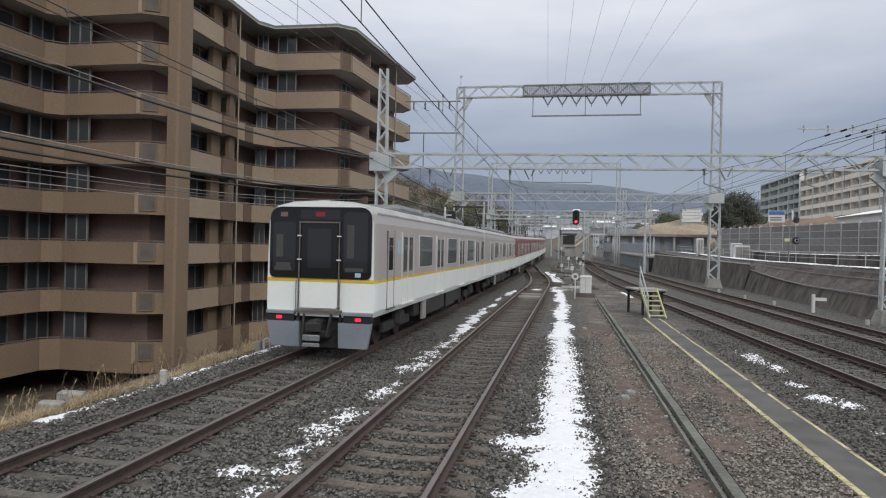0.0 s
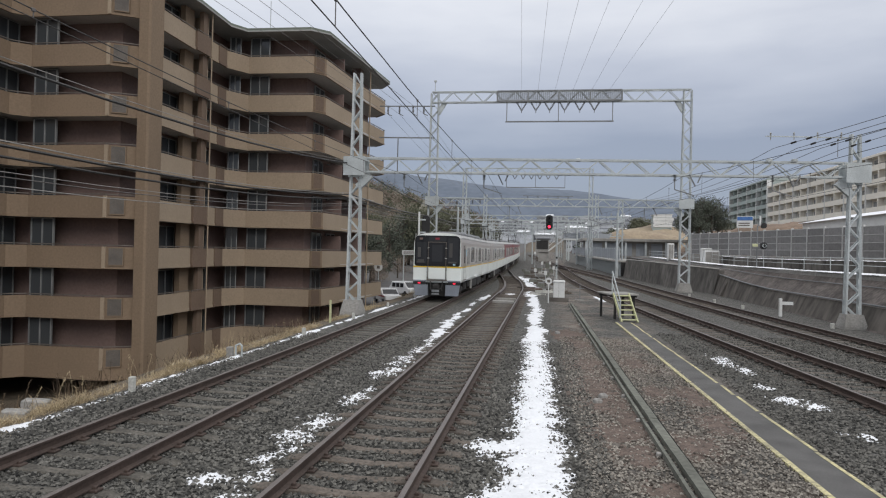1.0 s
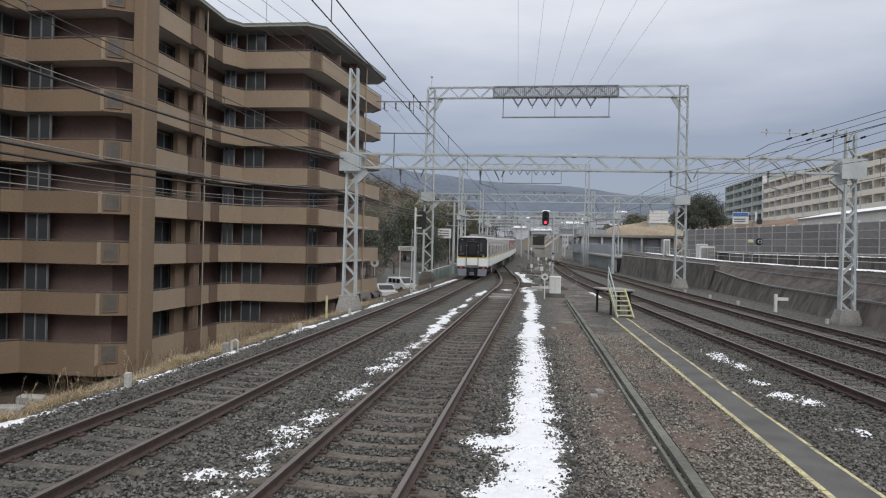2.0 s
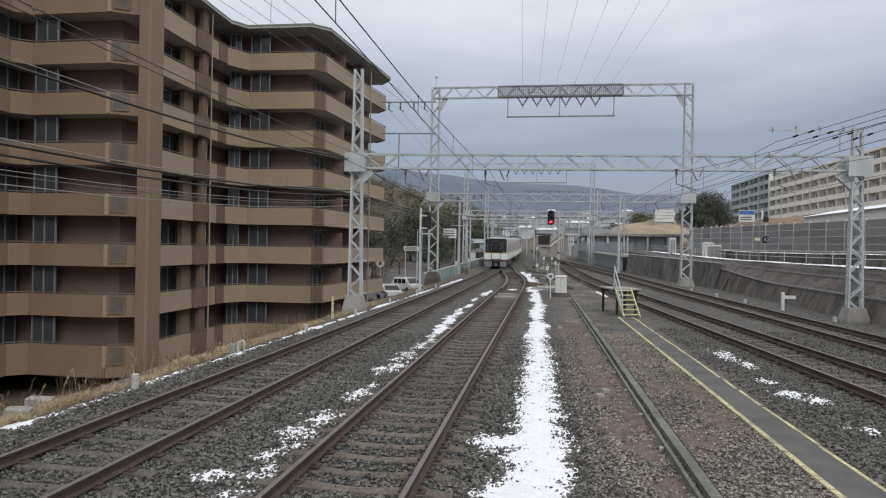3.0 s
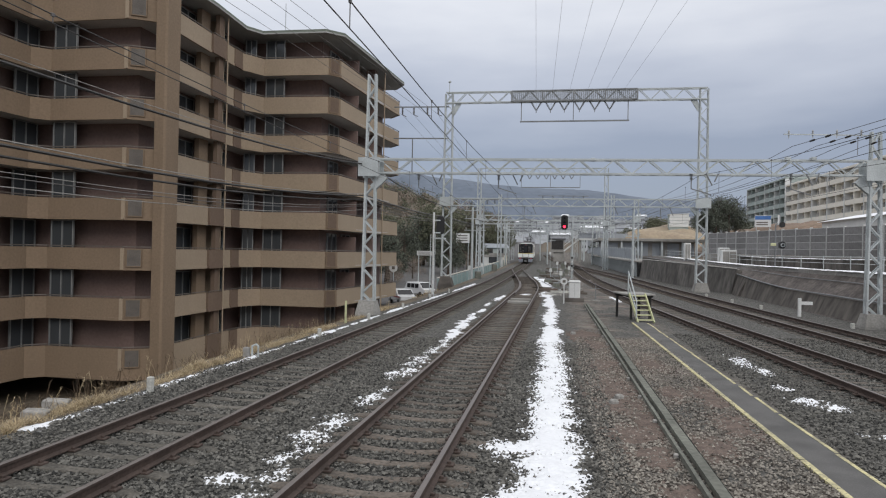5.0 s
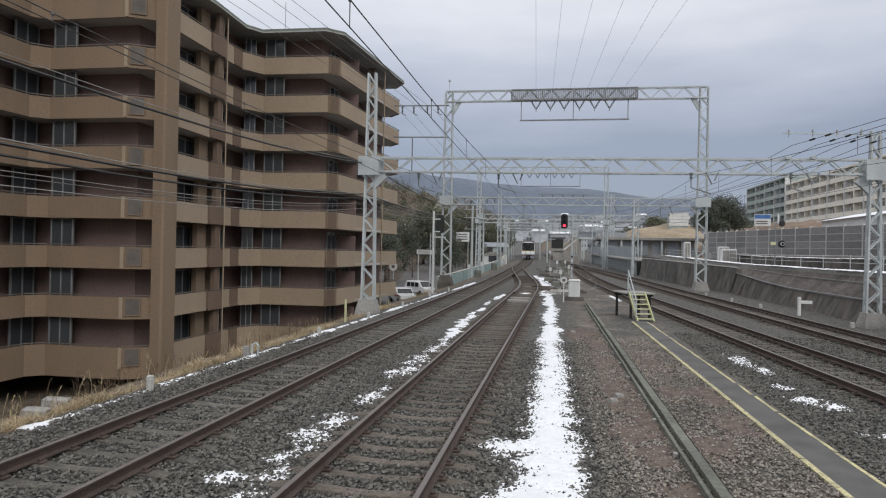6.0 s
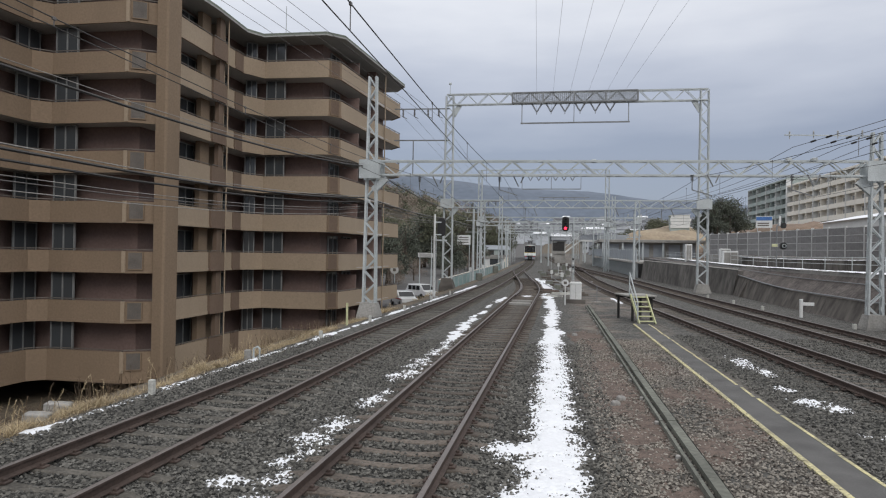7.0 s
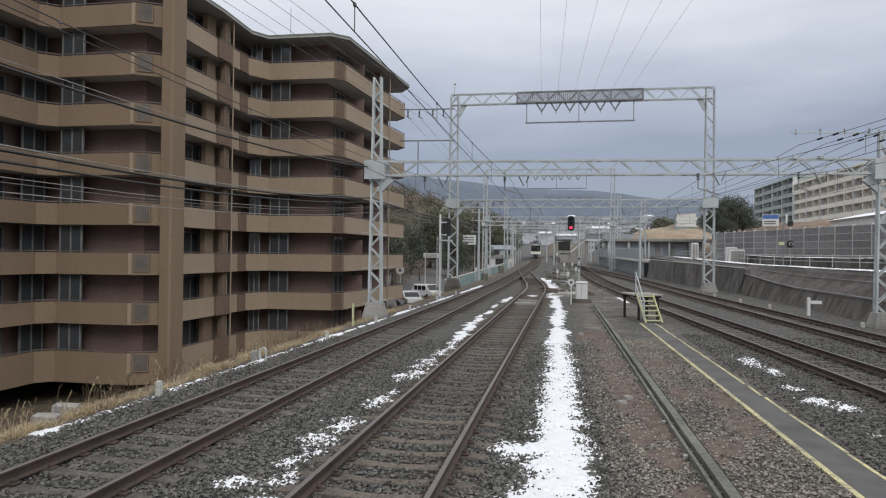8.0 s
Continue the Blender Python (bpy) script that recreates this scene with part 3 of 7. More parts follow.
    def bank(x, y):
        return 0.17 + 0.55 * noise.noise((x, y * 0.3, 31)) - abs(x + 8.03 - 0.012 * (y - 12)) * 3.2
    snow_patch("snow", "thin snow line at the edge of the embankment", bank, -8.25, -7.2, 9, 60, 0.06, 0.035)

    def switch(x, y):
        c = track_middle(y)
        return max(0.25 - abs(x - c - 1.6 - 0.03 * (y - 60)) * 0.7 + 0.3 * noise.noise((x, y * 0.3, 40)),
                   0.3 - 0.5 * math.hypot((x - c) / 0.6, (y - 47) / 1.1)) if y < 75 else -1
    snow_patch("snow", "thin snow beside the points", switch, -6, 1.2, 45, 74, 0.1, 0.03)


# ---- walkway, cable trough, steps ----
def build_walkway():
    g = Geo()
    for a, b in zip(range(-10, 30), range(-9, 31)):
        xl0, xl1 = 3.66 - 0.018 * a, 3.66 - 0.018 * b
        w0, w1 = 0.66, 0.66
        g.add([(xl0, a, BED + 0.03), (xl0 + w0, a, BED + 0.03), (xl1 + w1, b, BED + 0.03), (xl1, b, BED + 0.03),
               (xl0, a, BED - 0.1), (xl0 + w0, a, BED - 0.1), (xl1 + w1, b, BED - 0.1), (xl1, b, BED - 0.1)],
              [(0, 1, 2, 3), (4, 0, 3, 7), (1, 5, 6, 2)])
    walkway = tagged(part("walkway", g, M_ASPHALT), "grey asphalt walkway strip with yellow painted edges", "walkway", kind="structure")
    r = random.Random(3)
    for side, cut, wide in ((-0.02, 0.0, 0.085), (0.62, 0.35, 0.06)):
        y = 4.0
        while y < 29.5:
            n = r.uniform(1.2, 2.6)
            if r.random() > cut * 0.4:
                h = Geo()
                e = min(29.5, y + n - r.uniform(0.01, 0.05 if cut == 0 else 0.25))
                jog = 0.0 if cut == 0 else r.uniform(-0.03, 0.03)
                xa, xb = 3.66 - 0.018 * y + side + jog, 3.66 - 0.018 * e + side - jog * 0.5
                h.add([(xa, y, BED + 0.036), (xa + wide, y, BED + 0.036), (xb + wide, e, BED + 0.036), (xb, e, BED + 0.036)], [(0, 1, 2, 3)])
                h.add([(xa, y, BED + 0.0), (xa, y, BED + 0.036), (xb, e, BED + 0.036), (xb, e, BED + 0.0)], [(0, 1, 2, 3)])
                part("edge_line", h, M_YELLOW_LINE, walkway)
            y += n


def build_trough():
    t = tagged(new("cable_trough"), "long mossy concrete cable trough with an open dark groove", "cable trough", kind="structure")
    y, r = -10.0, random.Random(11)
    xc = lambda y: 2.02 - 0.011 * y
    while y < 39:
        e = y + 1.0
        g = Geo()
        dz = r.uniform(-0.008, 0.008)
        for x0, x1, z1 in ((-0.15, -0.10, 0.10), (-0.02, 0.12, 0.11)):
            a, b = xc(y), xc(e - 0.012)
            vs = [(a + x0, y, BED - 0.1), (a + x1, y, BED - 0.1), (b + x1, e - 0.012, BED - 0.1), (b + x0, e - 0.012, BED - 0.1)]
            vs += [(p[0], p[1], BED + z1 + dz) for p in vs]
            g.add(vs, [(4, 5, 6, 7), (0, 1, 5, 4), (1, 2, 6, 5), (2, 3, 7, 6), (3, 0, 4, 7)])
        part("trough_segment", g, M_TROUGH, t)
        if int(y) % 2 == 0:
            part("stake", Geo().bevel_box(xc(y) - 0.23, xc(y) - 0.16, y, y + 0.09, BED - 0.05, BED + 0.07, 0.01), M_CONC, t)
        y = e
    g = Geo()
    g.add([(xc(-10) - 0.11, -10, BED + 0.02), (xc(-10) - 0.01, -10, BED + 0.02), (xc(39) - 0.01, 39, BED + 0.02), (xc(39) - 0.11, 39, BED + 0.02)], [(0, 1, 2, 3)])
    # near-black floor sheet paints the shade down in the groove
    part("groove", g, M_UNDER, t)
    # near-black sloping strip along the trough's right edge
    part("side_board", Geo().add([(xc(4) + 0.125, 4, BED), (xc(4) + 0.16, 4, BED + 0.075), (xc(39) + 0.16, 39, BED + 0.075), (xc(39) + 0.125, 39, BED)] +
         [(xc(4) + 0.2, 4, BED), (xc(39) + 0.2, 39, BED)], [(0, 3, 2, 1), (1, 2, 5, 4)]), M_UNDER, t)


def build_steps():
    t = thing("steps_platform", "small grey platform with yellow steel steps and a handrail", "steps", pose(3.72, 30.0, BED, 0, 0, 14))
    top = 1.18
    n = 6
    for x in (-0.36, 0.36):
        part("stringer", Geo().bar((x, -0.15, 0), (x, 1.0, top), 0.05, 0.13), M_YELLOW, t)
    for i in range(n):
        k = (i + 0.6) / n
        part("tread", Geo().bevel_box(-0.34, 0.34, -0.15 + 1.15 * k - 0.1, -0.15 + 1.15 * k + 0.1, top * k - 0.02, top * k + 0.02, 0.008), M_YELLOW, t)
    part("deck", Geo().bevel_box(-0.5, 0.86, 1.0, 2.8, top - 0.07, top, 0.02), M_CONC, t, "pale worn deck slab")
    part("edge_beam", Geo().box(-0.45, 0.8, 1.12, 1.2, top - 0.16, top - 0.07).box(-0.45, 0.8, 2.65, 2.73, top - 0.2, top - 0.07), M_UNDER, t)
    for x, y in ((-0.36, 2.6), (0.7, 2.6), (0.7, 1.25), (-0.15, 1.3)):
        part("leg", Geo().bevel_box(x - 0.05, x + 0.05, y - 0.05, y + 0.05, 0, top - 0.07, 0.01), M_UNDER, t)
    part("handrail", Geo().tube([(-0.41, -0.05, 0.2), (-0.41, -0.05, 0.95), (-0.41, 1.0, top + 1.0), (-0.41, 1.0, top)], 0.06), M_GALV, t)
    part("handrail", Geo().tube([(-0.41, -0.05, 0.55), (-0.41, 1.0, top + 0.5)], 0.05), M_GALV, t)


# ---- retaining wall and upper level ----
def build_wall():
    w = tagged(new("retaining_wall"), "dark stained sloping concrete retaining wall", "wall", kind="structure")
    y, r = -10.0, random.Random(5)
    while y < 112:
        e = y + 6
        g = Geo()
        t0, t1 = wall_top(y) + 0.04 + 0.02 * r.random() + grade(y), wall_top(e) + 0.04 + grade(e)
        vs = [(13.30, y + 0.02, -0.5), (13.86, y + 0.02, t0), (14.15, y + 0.02, t0), (14.15, y + 0.02, -0.5)]
        vs += [(13.30, e - 0.02, -0.5), (13.86, e - 0.02, t1), (14.15, e - 0.02, t1), (14.15, e - 0.02, -0.5)]
        g.add(vs, [(0, 1, 5, 4), (1, 2, 6, 5), (0, 3, 2, 1), (4, 5, 6, 7), (2, 3, 7, 6)])
        part("wall_panel", g, M_CONC_DARK, w)
        if r.random() < 0.45 and 40 < y < 64:
            part("buttress", Geo().add([(13.05, y + 2.8, -0.4), (13.7, y + 2.8, 0.95), (13.9, y + 2.8, -0.4), (13.05, y + 3.15, -0.4), (13.7, y + 3.15, 0.95), (13.9, y + 3.15, -0.4)],
                 [(0, 2, 1), (3, 4, 5), (0, 1, 4, 3), (1, 2, 5, 4)]), M_CONC_DARK, w)
        y = e
    part("pipe", Geo().tube([(13.8, y, wall_top(y) + grade(y) + 0.12) for y in range(-10, 113, 3)], 0.09, 6), M_GALV_DARK, w, "dark pipe along the wall top")
    for dx in (0.8,):
        part("pipe", Geo().tube([(13.9 + dx, y, wall_top(y) + (1.9 - wall_top(y)) * (dx - 0.05) / 1.25 + 0.1 + grade(y)) for y in range(-10, 113, 3)], 0.05, 5), M_GALV_DARK, w, "thin grey cable duct on the bank")
    k = tagged(new("upper_kerb"), "light concrete kerb along the top of the bank", "kerb", kind="structure")
    stone = Geo().bevel_box(15.1, 15.5, 0.02, 3.98, -0.15, 0.18, 0.03).mesh("kerb_stone", M_CONC)
    for i in range(30):
        part("kerb_stone", stone, None, k, m=pose(0, -8 + 4 * i, 1.88 + grade(-6 + 4 * i)))

    def top(x, y):
        return 0.5 + 0.5 * noise.noise((x * 0.6, y * 0.15, 50)) - abs(x - 15.5) * 1.2
    snow_patch("snow", "snow lying along the top of the bank", top, 15.0, 16.4, 26, 100, 0.12, 0.05, 2.05)
    foot = [(13.3, 55.5), (12.5, 60), (11.7, 65), (11.0, 70), (10.3, 76), (9.5, 83.5)]
    for i, (p, q) in enumerate(zip(foot, foot[1:])):
        ring = lambda a, top: [(a[0], a[1], -0.6), (a[0] + 0.42, a[1] + 0.05, top), (14.3, a[1] + 0.6, top), (14.3, a[1] + 0.6, -0.6)]
        part("wall_panel", Geo().loft([ring((p[0], p[1] + 0.03), 1.7 + 0.085 * i), ring((q[0], q[1] - 0.03), 1.7 + 0.085 * (i + 1))]), M_WALL_PALE, w)
    part("coping", Geo().tube([(x + 0.5, y, 1.78 + 0.085 * i) for i, (x, y) in enumerate(foot)], 0.16, 4), M_CONC, w, "pale concrete coping")
    # railing above the bank
    t = thing("railing", "thin grey steel railing along the upper path", "railing", pose(16.6, 0, 1.9))
    for z in (0.55, 0.95):
        part("rail_bar", Geo().tube([(0, y, z + grade(y)) for y in range(18, 112, 4)], 0.035, 4), M_GALV, t)
    y = 18.0
    while y <= 110:
        part("post", Geo().bar((0, y, grade(y)), (0, y, 1.0 + grade(y)), 0.04), M_GALV, t)
        y += 4
    # noise barrier
    b = tagged(new("noise_barrier"), "dark grey panelled noise barrier with slim light posts", "noise barrier", kind="structure")
    ax, ay, bx, by = 27.0, 27.0, 16.6, 79.0
    n, row = 24, 0.57
    L = math.hypot(bx - ax, by - ay) / n
    rot = math.degrees(math.atan2(by - ay, bx - ax))
    panel = Geo().box(0.06, L - 0.06, -0.05, 0.05, 0.02, row - 0.02).mesh("barrier_panel", M_BARRIER)
    post = Geo().bevel_box(-0.06, 0.06, -0.1, 0.1, -0.1, row * 4 + 0.1, 0.01).mesh("barrier_post", M_BARRIER_POST)
    rail = Geo().box(0.06, L - 0.06, -0.07, 0.07, -0.022, 0.022).mesh("barrier_rail", M_BARRIER_POST)
    for i in range(n + 1):
        x, y = ax + (bx - ax) * i / n, ay + (by - ay) * i / n
        zb = 2.72 + 0.3 * i / n
        part("post", post, None, b, m=pose(x, y, zb, 0, 0, rot))
        if i < n:
            for k in range(4):
                part("panel", panel, None, b, m=pose(x, y, zb + row * k, 0, 0, rot))
                part("rail", rail, None, b, m=pose(x, y, zb + row * (k + 1), 0, 0, rot))
    part("footing", Geo().box(0, L * n, -0.15, 0.15, -1.2, 0.0), M_CONC, b, "pale concrete footing", m=pose(ax, ay, 2.72, 0, -0.3, rot))
    # low wall along the upper track, with a snowy cap
    low = tagged(new("low_wall"), "low weathered concrete wall along the upper track", "wall", kind="structure")
    for i in range(12):
        y0 = 30 + 4 * i
        part("wall_panel", Geo().bevel_box(17.9, 18.2, y0 + 0.02, y0 + 3.98, 1.6, 2.66 + 0.02 * (i % 3), 0.03), M_WALL_PALE, low)

    def cap(x, y):
        return 0.3 + 0.5 * noise.noise((x * 0.6, y * 0.2, 83)) - abs(x - 18.05) * 1.6
    snow_patch("snow", "snow lying on the low wall", cap, 17.8, 18.3, 30, 78, 0.1, 0.04, 2.68)


# ---- apartment house ----
STOREY = 2.85
PARAPETS = [2.5 + STOREY * k for k in range(-2, 6)]


def wall_run(g, p, q, z0, z1, t, mi=0):
    """An upright slab from p to q in plan; t: thickness to its left side."""
    d = Vector((q[0] - p[0], q[1] - p[1]))
    d.normalize()
    n = Vector((-d.y, d.x)) * t
    g.prism([(p[0], p[1]), (q[0], q[1]), (q[0] + n.x, q[1] + n.y), (p[0] + n.x, p[1] + n.y)] if t < 0 else
            [(p[0] + n.x, p[1] + n.y), (q[0] + n.x, q[1] + n.y), (q[0], q[1]), (p[0], p[1])][::-1], z0, z1, mi)
    return g


def sliding_window(parent, p, q, z0, z1, panes=2):
    """An aluminium sliding window in plan from p to q, standing 5 cm before its wall."""
    w = math.hypot(q[0] - p[0], q[1] - p[1])
    a = math.degrees(math.atan2(q[1] - p[1], q[0] - p[0]))
    g = Geo()
    for i in range(panes + 1):
        x = w * i / panes
        g.box(x - 0.035, x + 0.035, -0.07, 0.05, 0, z1 - z0)
    g.box(-0.04, w + 0.04, -0.07, 0.05, -0.05, 0.05)
    g.box(-0.04, w + 0.04, -0.07, 0.05, z1 - z0 - 0.06, z1 - z0)
    win = part("window", g, M_ALU, parent, "aluminium sliding window", m=pose(p[0], p[1], z0, 0, 0, a))
    for i in range(panes):
        part("pane", Geo().box(w * i / panes + 0.045, w * (i + 1) / panes - 0.045, -0.02, 0.0, 0.05, z1 - z0 - 0.06), M_PANE, win)
    return win


def corner_grille(b, p, q, z0, z1, fill, edge, label):
    """A louvred panel with a flat frame, set before a chamfered parapet."""
    d = (Vector(q) - Vector(p)).normalized()
    ox, oy = d.y * 0.05, -d.x * 0.05
    g = Geo()
    n = 22
    for i in range(n):
        z = z0 + (z1 - z0) * (i + 0.5) / n
        g.bar((p[0] + ox, p[1] + oy, z), (q[0] + ox, q[1] + oy, z), 0.03, 0.038)
    gr = part("grille", g, fill, b, label)
    f = Geo()
    for x, y in (p, q):
        f.bar((x + ox, y + oy, z0 - 0.03), (x + ox, y + oy, z1 + 0.03), 0.055)
    for z in (z0, z1):
        f.bar((p[0] + ox, p[1] + oy, z), (q[0] + ox, q[1] + oy, z), 0.05)
    part("grille_frame", f, edge, gr)


def build_apartments():
    b = thing("apartment_building", "brown tiled apartment house with tan balcony parapets on every storey", "apartment building")
    # parapet tans differ by facing and distance, with light and haze in the colour
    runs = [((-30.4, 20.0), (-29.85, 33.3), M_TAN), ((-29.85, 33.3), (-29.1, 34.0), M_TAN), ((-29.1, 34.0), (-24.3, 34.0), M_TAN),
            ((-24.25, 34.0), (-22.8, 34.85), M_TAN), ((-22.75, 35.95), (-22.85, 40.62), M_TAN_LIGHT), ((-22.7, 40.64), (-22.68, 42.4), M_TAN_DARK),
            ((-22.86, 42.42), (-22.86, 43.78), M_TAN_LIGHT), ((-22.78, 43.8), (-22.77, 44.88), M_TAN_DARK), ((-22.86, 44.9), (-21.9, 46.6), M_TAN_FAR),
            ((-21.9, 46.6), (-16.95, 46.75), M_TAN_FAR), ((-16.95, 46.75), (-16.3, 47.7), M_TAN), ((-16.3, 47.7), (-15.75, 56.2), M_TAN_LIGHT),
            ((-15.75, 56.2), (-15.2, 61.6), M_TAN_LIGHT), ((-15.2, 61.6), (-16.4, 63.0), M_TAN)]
    inner = [(-31.6, 20), (-31.5, 35.5), (-24.5, 35.5), (-24.4, 48.2), (-18.0, 48.3), (-17.2, 63), (-34, 63), (-40, 20)]
    core = Geo().prism(inner, -4.75, 18.46)
    core.prism([(-35.5, 20), (-35.5, 40), (-28.5, 40), (-28.5, 53), (-21, 53), (-20.5, 62), (-34, 62), (-40, 20)], -7.0, -4.75)
    part("wall", core, M_MAUVE, b, "dark brown tiled wall")
    outline = [(-30.4, 20), (-29.85, 33.3), (-29.1, 34), (-24.25, 34), (-22.8, 34.85), (-22.75, 35.9), (-22.85, 45.3), (-21.9, 46.6), (-16.95, 46.75),
               (-16.3, 47.7), (-15.2, 61.6), (-16.4, 63.0)]
    for k, zt in enumerate(PARAPETS):
        slab = Geo().prism([(x - 0.05, y + 0.05) for x, y in outline] + [(-33, 62.5), (-38, 20)], zt - 1.2, zt - 1.04)
        part("floor_slab", slab, M_SOFFIT, b, "pale balcony slab")
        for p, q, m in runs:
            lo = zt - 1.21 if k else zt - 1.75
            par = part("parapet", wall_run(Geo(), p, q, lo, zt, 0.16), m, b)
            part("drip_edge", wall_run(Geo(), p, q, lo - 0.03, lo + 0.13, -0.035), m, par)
            rail = Geo().bar((p[0], p[1], zt + 0.1), (q[0], q[1], zt + 0.1), 0.05)
            n = max(1, int(math.hypot(q[0] - p[0], q[1] - p[1]) / 1.2))
            for i in range(n + 1):
                x, y = p[0] + (q[0] - p[0]) * i / n, p[1] + (q[1] - p[1]) * i / n
                rail.bar((x - 0.05, y + 0.05, zt - 0.02), (x - 0.05, y + 0.05, zt + 0.1), 0.035)
            part("handrail", rail, M_GRILLE, par, "thin dark handrail")
        corner_grille(b, (-24.08, 34.06), (-23.42, 34.45), zt - 1.02, zt - 0.05, M_GRILLE, M_TAN, "grey metal louvre grille")
        corner_grille(b, (-16.86, 46.84), (-16.4, 47.5), zt - 1.1, zt - 0.04, M_TAN_DARK, M_TAN, "brown metal louvre grille")
        part("corner_post", Geo().bevel_box(-24.42, -24.2, 33.95, 34.1, zt - 1.2, zt + 0.01, 0.01), M_TAN_LIGHT, b)
        z0, z1 = zt - 1.0, zt + 1.42
        sliding_window(b, (-31.44, 30.6), (-31.42, 32.6), z0, z1)
        sliding_window(b, (-30.8, 33.25), (-30.78, 34.9), z0, zt + 1.6)
        sliding_window(b, (-31.44, 25.0), (-31.42, 28.2), z0, z1)
        sliding_window(b, (-29.2, 34.45), (-27.8, 34.45), z0, zt + 1.6)
        sliding_window(b, (-23.5, 46.85), (-22.8, 47.1), z0, zt + 1.6)
        sliding_window(b, (-22.05, 47.3), (-20.6, 47.3), z0, zt + 1.6)
        sliding_window(b, (-24.3, 39.2), (-24.3, 41.0), z0, z1)
        sliding_window(b, (-24.3, 43.4), (-24.28, 45.2), z0, z1)
        sliding_window(b, (-17.85, 49.6), (-17.75, 51.4), z0, z1)
        sliding_window(b, (-17.7, 52.6), (-17.6, 54.4), z0, z1)
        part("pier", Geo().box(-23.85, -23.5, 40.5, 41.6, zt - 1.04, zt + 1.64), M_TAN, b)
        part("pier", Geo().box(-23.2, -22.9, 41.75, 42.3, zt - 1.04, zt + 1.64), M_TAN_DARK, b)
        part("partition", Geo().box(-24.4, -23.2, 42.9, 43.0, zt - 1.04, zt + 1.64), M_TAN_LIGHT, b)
        part("partition", Geo().box(-17.7, -16.2, 51.7, 51.85, zt - 1.04, zt + 1.2), M_MAUVE, b)
        part("partition", Geo().box(-31.4, -30.3, 30.2, 30.35, zt - 1.04, zt + 1.64), M_MAUVE, b)
    part("corner_pillar", Geo().prism([(-22.85, 34.55), (-22.25, 34.5), (-22.14, 34.6), (-22.14, 35.85), (-22.24, 35.95), (-22.85, 35.95)], -7, 18.5), M_TAN, b)
    part("pillar", Geo().box(-16.9, -16.1, 56.2, 57.0, -7, 18.46), M_MAUVE, b)
    part("downpipe", Geo().bar((-22.66, 42.47, -4), (-22.66, 42.47, 18.42), 0.09, sides=8), M_TAN_LIGHT, b, "pale downpipe")
    part("downpipe", Geo().bar((-15.5, 57.3, -4), (-15.5, 57.3, 18.46), 0.1, sides=8), M_TAN_LIGHT, b, "pale downpipe")
    eave = [(-30.9, 20), (-30.2, 33.7), (-29.2, 33.5), (-24.1, 33.5), (-22.6, 34.4), (-22.35, 40.5), (-22.5, 44.9), (-21.8, 46.1), (-17.0, 46.2), (-15.9, 47.3),
            (-14.8, 61.8), (-16.0, 63.6), (-34, 63.6), (-41, 20)]
    part("roof", Geo().prism(eave, 18.44, 18.54), M_EAVE, b, "overhanging eaves")
    part("roof_edge", Geo().prism([(x - 0.04 if i < 12 else x, y + 0.04) for i, (x, y) in enumerate(eave)], 18.54, 18.72), M_ROOF, b, "dark grey-green roof edge")
    part("aerial", Geo().bar((-24.4, 56, 18.7), (-24.4, 56, 24.5), 0.05), M_GALV, b, "thin aerial mast")


# ---- overhead line gantries ----
def lattice(g, p, q, w0, w1, d0, d1, n, leg=0.09, brace=0.05, side=Vector((1, 0, 0))):
    """A lattice girder or mast from p to q: four chords and zigzag braces on its four sides."""
    p, q = Vector(p), Vector(q)
    ax = (q - p).normalized()
    s = (side - ax * side.dot(ax)).normalized()
    u = ax.cross(s).normalized()

    def corner(k, a, b):
        w, d = w0 + (w1 - w0) * k, d0 + (d1 - d0) * k
        return p + (q - p) * k + s * (a * w / 2) + u * (b * d / 2)
    ring = [(-1, -1), (1, -1), (1, 1), (-1, 1)]
    for a, b in ring:
        g.bar(corner(0, a, b), corner(1, a, b), leg)
    for e in range(4):
        a, b = ring[e], ring[(e + 1) % 4]
        for i in range(n):
            k0, k1 = i / n, (i + 1) / n
            f, t = (a, b) if (i + e + (e > 1)) % 2 else (b, a)
            g.bar(corner(k0, *f), corner(k1, *t), brace)
    return g


def insulator(g, x, y, z, drop=0.5, r=0.09):
    prof = []
    for i in range(5):
        zz = z - drop * i / 5
        prof += [(r * 0.35, zz), (r, zz - drop * 0.05), (r * 0.9, zz - drop * 0.1), (r * 0.35, zz - drop * 0.13)]
    return g.lathe(x, y, prof, 8)


